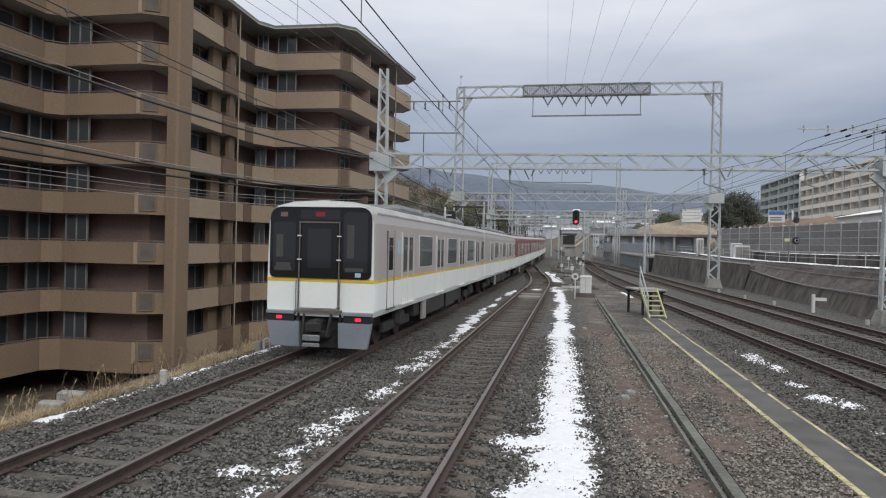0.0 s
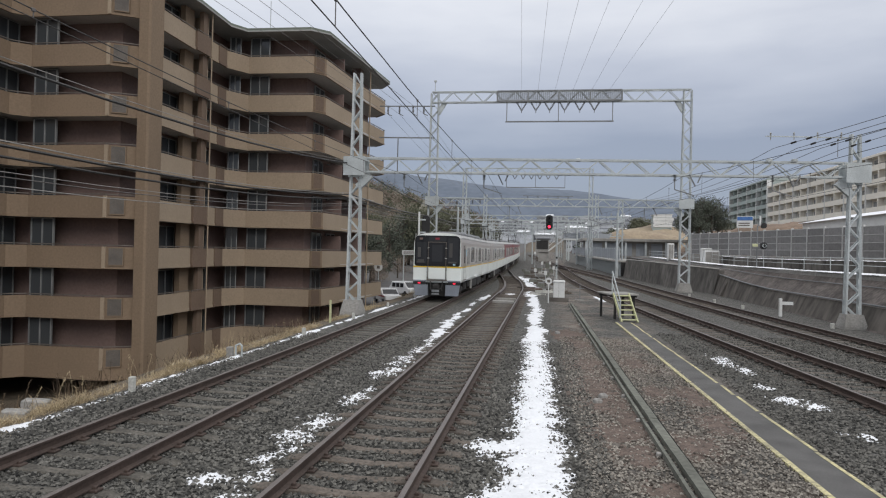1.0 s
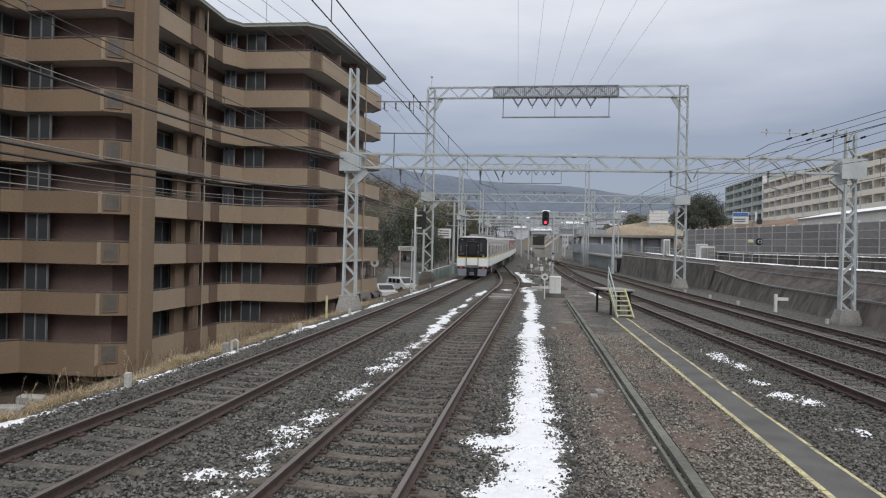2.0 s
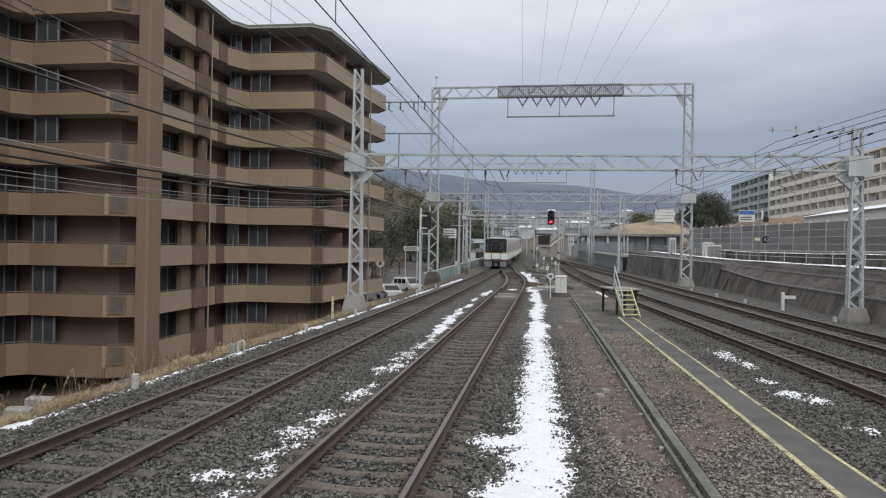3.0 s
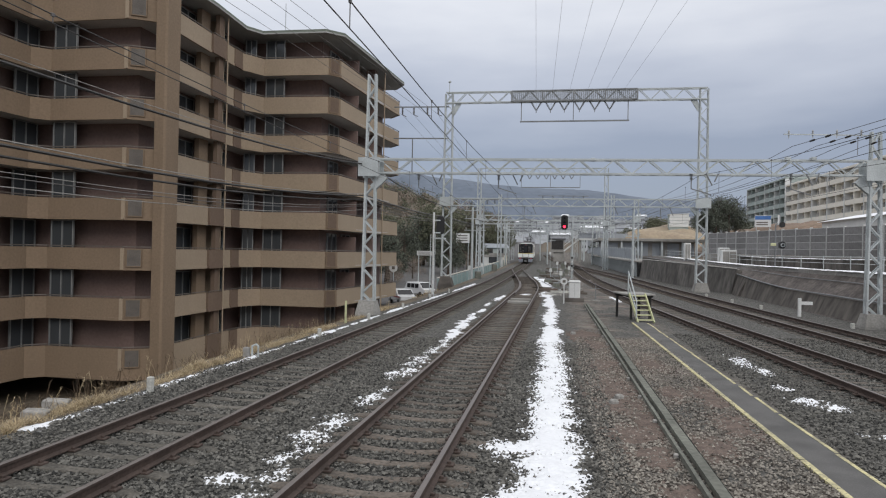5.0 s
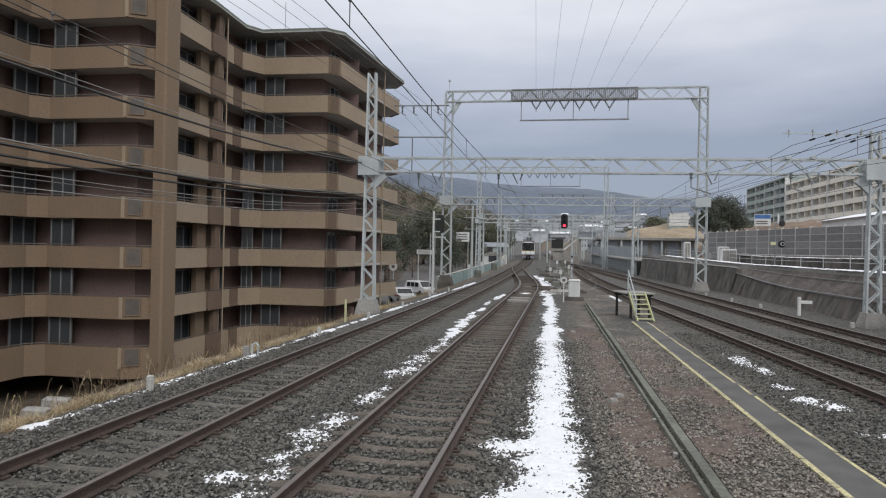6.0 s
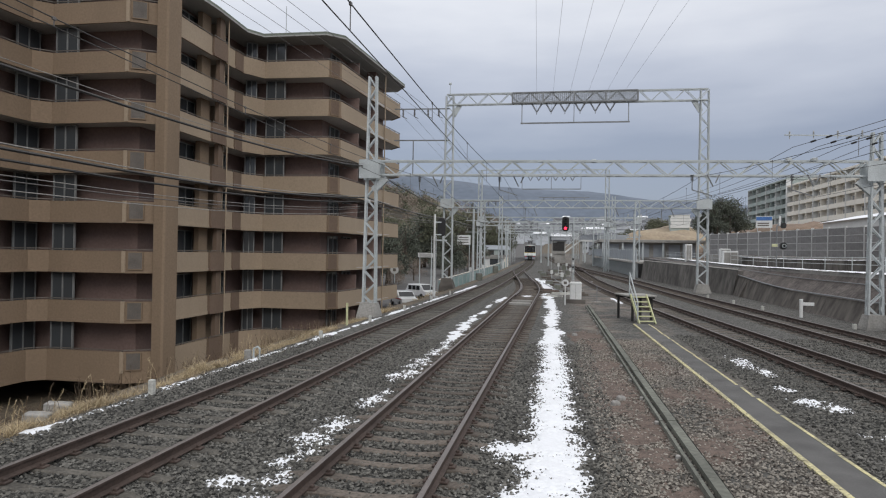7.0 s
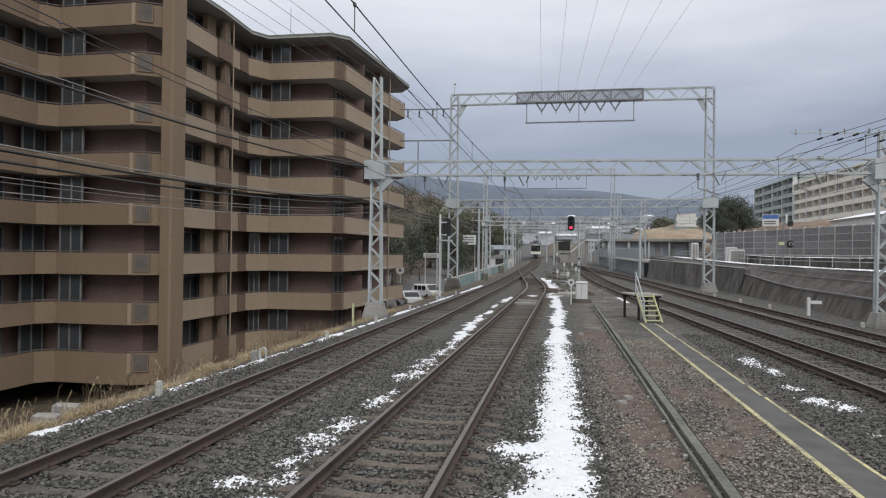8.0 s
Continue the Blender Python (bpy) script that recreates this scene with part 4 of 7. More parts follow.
def build_near_gantry():
    t = thing("overhead_gantry", "grey steel lattice gantry spanning four tracks", "gantry", group="overhead line gantries")
    lx, ly, rx, ry = -8.48, 29.2, 13.06, 30.8
    for x, y, top in ((lx, ly, 10.65), (rx, ry, 8.1)):
        part("mast", lattice(Geo(), (x, y, 0.2), (x, y, top), 0.58, 0.34, 0.24, 0.16, int((top - 0.2) / 0.55), 0.085, 0.05), M_GALV, t)
        part("footing", Geo().loft([[(x + a * s, y + b * s, z) for a, b in ((-1, -1), (1, -1), (1, 1), (-1, 1))] for s, z in ((0.5, -0.6), (0.46, -0.1), (0.34, 0.42))]), M_CONC, t, "tapered concrete footing")
        part("gusset", Geo().box(x - 0.48, x + 0.50, y - 0.40, y - 0.36, 6.0, 6.85), M_GALV, t, "flat steel junction plate")
        part("gusset", Geo().box(x - 0.48, x + 0.50, y + 0.36, y + 0.40, 6.0, 6.85), M_GALV, t)
        sgn = 1 if x < 0 else -1
        part("bracket", Geo().bar((x + sgn * 0.1, y, 5.5), (x + sgn * 0.7, y, 6.05), 0.2, 0.3), M_GALV, t)
    part("truss_beam", lattice(Geo(), (lx + 0.4, ly, 6.5), (rx - 0.4, ry, 6.56), 0.62, 0.62, 0.34, 0.34, 28, 0.075, 0.045, Vector((0, 0, 1))), M_GALV, t)
    part("cross_arm", Geo().bar((rx, ry, 7.95), (rx - 3.7, ry - 0.25, 8.0), 0.045), M_GALV, t)
    for i in range(4):
        ins = Geo()
        insulator(ins, rx - 0.6 - i * 0.95, ry - 0.1, 8.16, 0.2, 0.05)
        ins.bar((rx - 0.6 - i * 0.95, ry - 0.1, 8.2), (rx - 0.6 - i * 0.95, ry - 0.1, 7.85), 0.03)
        part("insulator", ins, M_INSUL, t)
    for i in range(4):
        p, q = Vector((12.6 - i * 0.95, 30.7, 7.5)), Vector((18 + i, -15, 9.6))
        d = (q - p).normalized()
        for k in (0.5, 1.5):
            a = p + d * (k + 0.25 * i) - Vector((0, 0, 0.03 * (k + 0.25 * i)))
            part("strain_insulator", Geo().bar(a, a + d * 0.3, 0.085, sides=6), M_UNDER, t, "dark strain insulator")
    for x in (track_left(30), -2.24, track_right(30), track_far_right(30)):
        reg = Geo()
        reg.bar((x + 0.1, 30, 6.25), (x + 0.35, 30, 5.75), 0.05)
        reg.bar((x + 0.6, 30, 6.25), (x + 0.45, 30, 5.9), 0.05)
        insulator(reg, x - 0.5, 30, 6.25, 0.3, 0.08)
        reg.bar((x - 0.5, 30, 5.6), (x + 0.3, 30, 5.35), 0.04)
        reg.bar((x - 0.5, 30, 6.2), (x - 0.5, 30, 5.6), 0.04)
        part("registration_arm", reg, M_GALV_DARK, t)
    for x in (1.4, 9.4, 10.4):
        part("fitting", Geo().bevel_box(x - 0.1, x + 0.1, 30.0, 30.3, 6.82, 6.95, 0.02), M_GALV, t)


def build_tall_gantry():
    t = thing("overhead_gantry", "tall pale lattice gantry with a hanging insulator frame", "gantry", group="overhead line gantries")
    lx, rx, y = -9.63, 11.38, 57.0
    for x in (lx, rx):
        part("mast", lattice(Geo(), (x, y, 0.3), (x, y, 16.35), 0.8, 0.62, 0.42, 0.32, 22, 0.09, 0.055), M_GALV, t)
        part("footing", Geo().loft([[(x + a * s, y + b * s, z) for a, b in ((-1, -1), (1, -1), (1, 1), (-1, 1))] for s, z in ((0.65, -0.8), (0.6, -0.1), (0.42, 0.55))]), M_CONC if x > 0 else M_CONC_DARK, t, "tapered concrete footing")
        part("gusset", Geo().box(x - 0.6, x + 0.6, y - 0.5, y - 0.45, 6.6, 7.4), M_GALV, t, "flat steel junction plate")
        sgn = 1 if x < 0 else -1
        part("knee_brace", Geo().bar((x + sgn * 0.3, y, 14.6), (x + sgn * 0.9, y, 15.6), 0.12, 0.4), M_GALV, t)
        part("bracket", Geo().bar((x + sgn * 0.2, y, 6.0), (x + sgn * 0.8, y, 6.65), 0.2, 0.35), M_GALV, t)
    part("truss_beam", lattice(Geo(), (lx - 0.25, y, 16.0), (rx + 0.25, y, 15.96), 0.9, 0.9, 0.4, 0.4, 24, 0.085, 0.05, Vector((0, 0, 1))), M_GALV, t)
    part("truss_beam", lattice(Geo(), (lx + 0.4, y, 7.0), (rx - 0.4, y, 7.0), 0.62, 0.62, 0.3, 0.3, 26, 0.08, 0.045, Vector((0, 0, 1))), M_GALV, t)
    # denser grating along the middle of the upper beam
    g = Geo()
    x0, x1 = -4.2, 6.1
    n = 64
    for i in range(n + 1):
        x = x0 + (x1 - x0) * i / n
        g.bar((x, y - 0.3, 15.58), (x, y - 0.3, 16.41), 0.034 if i % 16 else 0.13)
    for k in range(13):
        z = 15.56 + 0.0715 * k
        g.bar((x0, y - 0.31, z), (x1, y - 0.31, z), 0.1 if k in (0, 12) else 0.03)
    part("grating", g, M_GALV_DARK, t, "dark grating on the upper beam")
    f = Geo()
    a, b = -3.4, 5.4
    f.bar((a, y, 15.6), (a, y, 13.9), 0.07).bar((b, y, 15.6), (b, y, 13.9), 0.07).bar((0.95, y, 15.6), (0.95, y, 13.9), 0.06)
    f.bar((a - 0.1, y, 13.87), (b + 0.1, y, 13.87), 0.11)
    part("hanging_frame", f, M_GALV_DARK, t, "slim rectangular hanging frame")
    for x in (-2.15, -0.95, 0.2, 1.45, 2.7, 3.9):
        v = Geo()
        for s in (-1, 1):
            for i in range(7):
                k = i / 7
                v.bar((x + s * 0.42 * (1 - k), y, 15.5 - 0.7 * k), (x + s * 0.42 * (1 - k - 0.09), y, 15.5 - 0.7 * (k + 0.09)), 0.14, sides=6)
            v.bar((x + s * 0.45, y, 15.56), (x, y, 14.8), 0.035)
        v.bar((x, y, 14.85), (x, y, 14.6), 0.06)
        part("insulator_string", v, M_GALV_DARK, t, "v-shaped insulator string")
    part("cross_arm", Geo().bar((lx, y, 15.25), (lx - 4.9, y, 15.3), 0.09), M_GALV_DARK, t)
    part("cross_arm", Geo().bar((lx, y, 12.5), (lx - 4.9, y, 12.55), 0.10), M_GALV_DARK, t)
    part("hanger", Geo().bar((lx - 3.2, y, 12.55), (lx - 3.2, y, 9.4), 0.08), M_GALV_DARK, t)
    for x in (-10.6, -11.55, -12.76, -13.78):
        ins = Geo()
        insulator(ins, x, y, 15.2, 0.6, 0.1)
        ins.bar((x, y, 15.3), (x, y, 14.6), 0.04).bar((x, y, 14.6), (x + 0.35, y, 14.45), 0.05)
        part("insulator", ins, M_GRILLE, t)
    part("finial", Geo().bar((lx, y, 16.4), (lx, y, 17.4), 0.05).bevel_box(lx - 0.1, lx + 0.12, y - 0.1, y + 0.1, 17.35, 17.5, 0.03), M_GALV, t)
    for x in (track_left(57), track_middle(57), track_right(57), track_far_right(57)):
        reg = Geo()
        reg.bar((x - 0.5, y, 6.7), (x - 0.5, y, 5.6), 0.06).bar((x - 0.5, y, 5.6), (x + 0.3, y, 5.4), 0.05)
        reg.bar((x + 0.2, y, 6.7), (x + 0.5, y, 6.0), 0.06)
        part("registration_arm", reg, M_GALV_DARK, t)


def build_far_gantry(y, lx, rx, top, arms, hung=None):
    t = thing("overhead_gantry", "distant pale lattice gantry across the tracks", "gantry", pose(0, 0, grade(y)), group="overhead line gantries")
    for x in (lx, rx):
        part("mast", lattice(Geo(), (x, y, min(-0.4, ground_height(x, y) - grade(y) - 0.3)), (x, y, top), 0.7, 0.5, 0.5, 0.4, 12 if top < 13 else 20, 0.11, 0.06), M_GALV, t)
        part("gusset", Geo().box(x - 0.5, x + 0.5, y - 0.45, y - 0.4, 6.5, 7.3), M_GALV, t)
    part("truss_beam", lattice(Geo(), (lx, y, 6.9), (rx, y, 6.9), 0.65, 0.65, 0.6, 0.6, 22, 0.1, 0.06, Vector((0, 0, 1))), M_GALV, t)
    if hung:
        a, b, z = hung
        part("truss_beam", lattice(Geo(), (lx, y, top - 0.5), (rx, y, top - 0.5), 0.9, 0.9, 0.4, 0.4, 22, 0.11, 0.06, Vector((0, 0, 1))), M_GALV, t)
        part("hanging_frame", Geo().bar((a, y, z), (b, y, z), 0.13).bar((a, y, z), (a, y, top - 0.9), 0.08).bar((b, y, z), (b, y, top - 0.9), 0.08).bar((a * 0.5 + b * 0.5, y, z), (a * 0.5 + b * 0.5, y, top - 0.9), 0.08), M_GALV_DARK, t, "slim rectangular hanging frame")
        for i in range(6):
            x = a + (b - a) * (i + 1) / 7
            v = Geo()
            for s in (-1, 1):
                v.bar((x + s * 0.42, y, top - 0.95), (x, y, top - 1.7), 0.12, sides=6)
            part("insulator_string", v, M_GALV_DARK, t, "v-shaped insulator string")
    for z, x0, x1 in arms:
        part("cross_arm", Geo().bar((x0, y, z), (x1, y, z), 0.12), M_GALV_DARK, t)
        for i in range(5):
            x = x0 + (x1 - x0) * (i + 0.5) / 5
            part("insulator", insulator(Geo(), x, y, z, 0.6, 0.13), M_GALV_DARK, t)
    for k in range(4):
        reg = Geo()
        x = lx + (rx - lx) * (k + 0.6) / 4.4
        reg.bar((x, y, 6.6), (x, y, 5.5), 0.07).bar((x, y, 5.5), (x + 0.7, y, 5.3), 0.06)
        part("registration_arm", reg, M_GALV_DARK, t)


def wire(name, label, pts, w, m, sag=0.0, rest=1.0):
    """A line through the points, hanging down by sag in each span."""
    out = []
    for c, (p, q) in enumerate(zip(pts, pts[1:])):
        k = 12 if sag else 1
        hang = sag if c == 0 else sag * rest
        for i in range(k):
            f = i / k
            out.append(tuple(p[j] + (q[j] - p[j]) * f - (4 * hang * f * (1 - f) if j == 2 else 0) for j in range(3)))
    out.append(pts[-1])
    return tagged(part(name, Geo().tube(out, w, 5), m), label, "overhead wire", group="overhead wires")


def build_wires():
    ys = [29.6, 57, 88, 120, 160, 220]

    def carrier(y):
        return 6.12 - 0.70 * (1 - ((y - 7.3) / 22.3) ** 2) if y < 29.6 else 5.85 + grade(y)
    def stagger(y):
        return -0.0095 * y if y < 29.6 else -0.28 + 0.017 * min(27.4, y - 29.6)
    for line, low in ((track_left, 5.32), (track_middle, 5.12), (track_right, 5.15), (track_far_right, 5.15)):
        c = lambda y, line=line: line(y) + stagger(y)
        wire("contact_wire", "dark contact wire above a track", [(c(-15), -15, low)] + [(c(y), y, low + grade(y)) for y in ys], 0.015, M_WIRE)
        wire("messenger_wire", "sagging carrier wire above a track", [(c(-15), -15, 6.12)] + [(c(y), y, 6.12 + grade(y)) for y in ys], 0.017, M_WIRE, 0.70, 0.45)
        g = Geo()
        for y in list(range(2, 30, 5)) + list(range(32, 120, 5)):
            g.bar((c(y), y, low + grade(y)), (c(y), y, carrier(y)), 0.010)
            g.bevel_box(c(y) - 0.014, c(y) + 0.014, y - 0.03, y + 0.03, carrier(y) - 0.02, carrier(y) + 0.02, 0.006)
        tagged(part("dropper", g, M_WIRE_GREY), "thin droppers holding a contact wire", "overhead wire", kind="stuff")
    for x, z, sg, w, m in ((-8.8, 6.62, 1.05, 0.06, M_WIRE), (-8.75, 6.72, 1.05, 0.016, M_CONC), (-8.8, 5.2, 0.95, 0.06, M_WIRE), (-8.85, 5.27, 0.93, 0.022, M_CONC),
                           (-8.8, 5.02, 0.95, 0.05, M_WIRE), (-8.85, 4.8, 0.97, 0.016, M_CONC), (-8.8, 4.72, 0.98, 0.02, M_WIRE_GREY), (-8.82, 4.55, 0.96, 0.018, M_CONC)):
        wire("trackside_cable", "sagging cable beside the line", [(x, -12, z), (x, 29.5, z), (-9.8, 57, z * 0.6 + 2.6), (-10.2, 100, z * 0.4 + 4.5)], w, m, sg, 0.2)
    # six thin lines from the insulators of the tall gantry
    for x, nx in ((-2.15, -1.35), (-0.95, -0.08), (0.2, 1.39), (1.45, 2.87), (2.7, 4.46), (3.9, 5.92)):
        k = 72 / 24.3
        wire("transmission_wire", "thin high transmission wire", [(x + (nx - x) * k, -15, 15.5), (x, 57, 14.75)], 0.013, M_WIRE_GREY)
    for i in range(4):
        wire("transmission_wire", "cable carried on a lattice mast's cross arm", [(18 + i, -15, 9.6), (12.6 - i * 0.95, 30.7, 7.5), (10.5 - i * 0.7, 57, 7.3), (9 - i * 0.6, 120, 7.6)], 0.024, M_WIRE_GREY, 0.35)
    for i, x in enumerate((-10.6, -11.55, -12.76, -13.78)):
        wire("transmission_wire", "thin wire on the cross arm", [(x - 6.9, -15, 15.1), (x, 57, 14.6), (x - 1, 110, 13.6)], 0.024, M_WIRE_GREY, 0.0)


# ---- the train ----
CAR = 20.7
SIDE = [(1.33, 0.94), (1.40, 1.10), (1.40, 1.765), (1.40, 1.845), (1.39, 2.6), (1.375, 3.2), (1.32, 3.44), (1.16, 3.61), (0.75, 3.71), (0.0, 3.75)]


def car_body(upper):
    """Body shell along +y with its tail at y = 0; colours by height."""
    prof = SIDE + [(-x, z) for x, z in SIDE[-2::-1]]
    n = len(prof)
    g = Geo()
    rings = [(0.0, 0.965, 0.99), (0.06, 0.985, 0.997), (0.2, 1.0, 1.0), (CAR - 0.5, 1.0, 1.0), (CAR - 0.3, 0.985, 0.995)]
    for y, sx, sz in rings:
        g.v += [(x * sx, y, z * sz) for x, z in prof]
    kind = [0, 0, 1, 2, 2, 2, 3, 3, 3]
    kind = kind + kind[::-1]
    for j in range(len(rings) - 1):
        for i in range(n - 1):
            g.f.append((j * n + i, j * n + i + 1, (j + 1) * n + i + 1, (j + 1) * n + i))
            g.mi.append(kind[i])
        g.f.append((j * n + n - 1, j * n, (j + 1) * n, (j + 1) * n + n - 1))
        g.mi.append(4)
    g.f += [tuple(range(n - 1, -1, -1)), tuple(range((len(rings) - 1) * n, len(rings) * n))]
    g.mi += [0, 3]
    return g.mesh("body", [M_BODY_WHITE, M_BODY_YELLOW if upper is M_BODY_GREY else M_BODY_WHITE, upper, M_BODY_ROOF, M_UNDER])


def rounded(x0, x1, z0, z1, r, y, n=4, low=None):
    """A rounded rectangle in the x-z plane."""
    pts = []
    for cx, cz, a, q in ((x1 - r, z1 - r, 0, r), (x0 + r, z1 - r, 90, r), (x0 + (low or r), z0 + (low or r), 180, low or r), (x1 - (low or r), z0 + (low or r), 270, low or r)):
        for i in range(n + 1):
            t = math.radians(a + 90 * i / n)
            pts.append((cx + q * math.cos(t), y, cz + q * math.sin(t)))
    return pts


def plate(x0, x1, z0, z1, r, y0, y1, low=None):
    return Geo().loft([rounded(x0, x1, z0, z1, r, y1, low=low), rounded(x0, x1, z0, z1, r, y0, low=low)][::-1])


def build_car(upper, label, tail):
    c = thing("train_car", label, "train", group="cars of the departing train")
    part("body", car_body(upper), None, c)
    doors = (3.15, 7.95, 12.75, 17.55)
    for s in (-1, 1):
        for dy in doors:
            d = part("door", Geo().box(s * 1.385, s * 1.408, dy - 0.66, dy + 0.66, 1.08, 1.763, 0).box(s * 1.385, s * 1.408, dy - 0.66, dy + 0.66, 1.85, 3.04, 1), [M_BODY_WHITE, upper], c)
            for k in (-1, 1):
                part("door_pane", Geo().box(s * 1.39, s * 1.412, dy + k * 0.33 - 0.21, dy + k * 0.33 + 0.21, 1.95, 2.92), M_TRAIN_PANE, d)
            # white paint here stands in for the reflections along the door edges
            part("door_edge", Geo().box(s * 1.38, s * 1.414, dy - 0.69, dy - 0.66, 1.1, 3.05).box(s * 1.38, s * 1.414, dy + 0.66, dy + 0.69, 1.1, 3.05).box(s * 1.38, s * 1.414, dy - 0.012, dy + 0.012, 1.1, 3.02)
                 .box(s * 1.38, s * 1.45, dy - 0.72, dy + 0.72, 1.05, 1.09), M_WHITE, d, "door edges and sill painted white for reflected light")
        if tail:
            d = part("cab_door", Geo().box(s * 1.385, s * 1.406, 1.0, 1.62, 1.08, 1.763, 0).box(s * 1.385, s * 1.406, 1.0, 1.62, 1.85, 3.04, 1), [M_BODY_WHITE, upper], c)
            part("door_pane", Geo().box(s * 1.39, s * 1.41, 1.12, 1.5, 2.05, 2.88), M_CAB, d)
            part("door_edge", Geo().box(s * 1.38, s * 1.412, 0.97, 1.0, 1.1, 3.05).box(s * 1.38, s * 1.412, 1.62, 1.65, 1.1, 3.05).box(s * 1.38, s * 1.45, 0.95, 1.68, 1.05, 1.09), M_GRILLE, d)
            part("sticker", Geo().box(s * 1.38, s * 1.409, 2.05, 2.28, 2.45, 2.82), M_STICKER, c, "small pale blue notice")
        for wy, half in ((5.55, 0.98), (10.35, 0.98), (15.15, 0.98), (19.35, 0.5)):
            w = part("window", Geo().box(s * 1.37, s * 1.408, wy - half + 0.02, wy + half - 0.02, 2.02, 3.0), M_WHITE if upper is M_BODY_GREY else M_SKIRT, c, "pale window frame")
            part("pane", Geo().box(s * 1.39, s * 1.412, wy - half + 0.05, wy + half - 0.05, 2.045, 2.98), M_TRAIN_PANE, w)
        part("side_panel", Geo().box(s * 1.3, s * 1.33, 6.2, 9.2, 0.45, 0.98).box(s * 1.3, s * 1.33, 9.6, 11.4, 0.4, 0.98), M_UNDER, c, "dark underfloor covers")
        part("equipment_box", Geo().bevel_box(s * 1.28 - 0.05, s * 1.28 + 0.05, 5.6, 6.1, 0.35, 0.98, 0.02), M_CONC, c, "pale underfloor box")
        part("gutter", Geo().box(s * 1.29 - 0.03, s * 1.31 + 0.03, 0.3, CAR - 0.5, 3.43, 3.47), M_BODY_ROOF, c)
    eq = Geo()
    for y0, y1, x0, x1, z0 in ((6.4, 9.0, -1.25, 1.25, 0.4), (9.5, 11.2, -1.2, 0.6, 0.35), (11.5, 13.6, -1.25, 1.25, 0.45), (4.9, 5.6, -0.9, 1.2, 0.5), (1.2, 19.6, -1.1, 1.1, 0.85)):
        eq.bevel_box(x0, x1, y0, y1, z0, 1.0, 0.03)
    part("underframe", eq, M_UNDER, c, "dirty dark underfloor equipment")
    for by in (3.2, 16.9):
        b = part("bogie", Geo().bevel_box(-1.12, -0.95, by - 1.45, by + 1.45, 0.38, 0.62, 0.05).bevel_box(0.95, 1.12, by - 1.45, by + 1.45, 0.38, 0.62, 0.05)
                 .bevel_box(-1.1, 1.1, by - 0.3, by + 0.3, 0.35, 0.7, 0.05).bevel_box(-1.25, -0.95, by - 0.35, by + 0.35, 0.5, 0.9, 0.1).bevel_box(0.95, 1.25, by - 0.35, by + 0.35, 0.5, 0.9, 0.1), M_UNDER, c)
        for wy in (by - 1.05, by + 1.05):
            for s in (-1, 1):
                ring = lambda x, r: [(x, wy + r * math.cos(i * math.pi / 8), 0.43 + r * math.sin(i * math.pi / 8)) for i in range(16)]
                part("wheel", Geo().loft([ring(s * 0.68, 0.455), ring(s * 0.71, 0.43), ring(s * 0.81, 0.425)]), M_RAIL, b)
    ac = Geo()
    for y in (4.5, 9.0, 13.5):
        ac.bevel_box(-0.8, 0.8, y, y + 3.4, 3.6, 3.93, 0.12)
    part("roof_unit", ac, M_GALV_DARK, c, "grey roof air-conditioning units")
    if not tail:
        pg = Geo()
        for x in (-0.5, 0.5):
            pg.bar((x, 2.6, 3.7), (x, 3.6, 4.3), 0.05).bar((x, 3.6, 4.3), (x * 0.8, 2.6, 4.95), 0.045).bar((x, 4.6, 3.7), (x, 3.6, 4.3), 0.05)
        pg.bar((-0.9, 2.6, 5.0), (0.9, 2.6, 5.0), 0.08).bar((-0.8, 2.4, 3.72), (0.8, 2.4, 3.72), 0.1).bar((-0.8, 4.7, 3.72), (0.8, 4.7, 3.72), 0.1)
        part("pantograph", pg, M_UNDER, c, "dark raised pantograph")
    part("end_diaphragm", Geo().bevel_box(-0.6, 0.6, CAR - 0.35, CAR - 0.02, 1.05, 3.1, 0.05), M_BLACK, c)
    if not tail:
        part("end_diaphragm", Geo().bevel_box(-0.6, 0.6, -0.02, 0.05, 1.05, 3.1, 0.02), M_BLACK, c)
        return c
    # tail end with its dark glazed mask
    part("cab_mask", plate(-1.29, 1.29, 1.85, 3.57, 0.27, -0.035, 0.02, low=0.13), M_CAB, c, "black glazed end with rounded corners")
    part("stripe", Geo().box(-1.352, 1.352, -0.012, 0.02, 1.765, 1.845), M_BODY_YELLOW, c, "yellow stripe")
    for x0, x1, z0, z1 in ((-1.2, -0.62, 2.0, 3.2), (0.6, 1.2, 2.0, 3.45)):
        w = part("cab_window", plate(x0, x1, z0, z1, 0.08, -0.045, -0.034), M_CAB_PANE, c, "dark cab window")
        part("blind", plate(x0 + 0.08, x0 + 0.26, z0 + 0.35, z1 - 0.3, 0.03, -0.048, -0.044), M_CAB_INSIDE, w)
        part("ledge", plate(x0 + 0.04, x1 - 0.1, z0 + 0.03, z0 + 0.12, 0.03, -0.048, -0.044), M_CAB_INSIDE, w)
    part("sign_box", plate(-0.5, 0.5, 3.27, 3.5, 0.03, -0.042, -0.034), M_CAB_PANE, c)
    part("gangway_door", plate(-0.46, 0.46, 1.86, 3.16, 0.05, -0.075, -0.03), M_CAB, c)
    part("door_window", plate(-0.3, 0.3, 2.1, 3.05, 0.05, -0.083, -0.074), M_CAB_PANE, c)
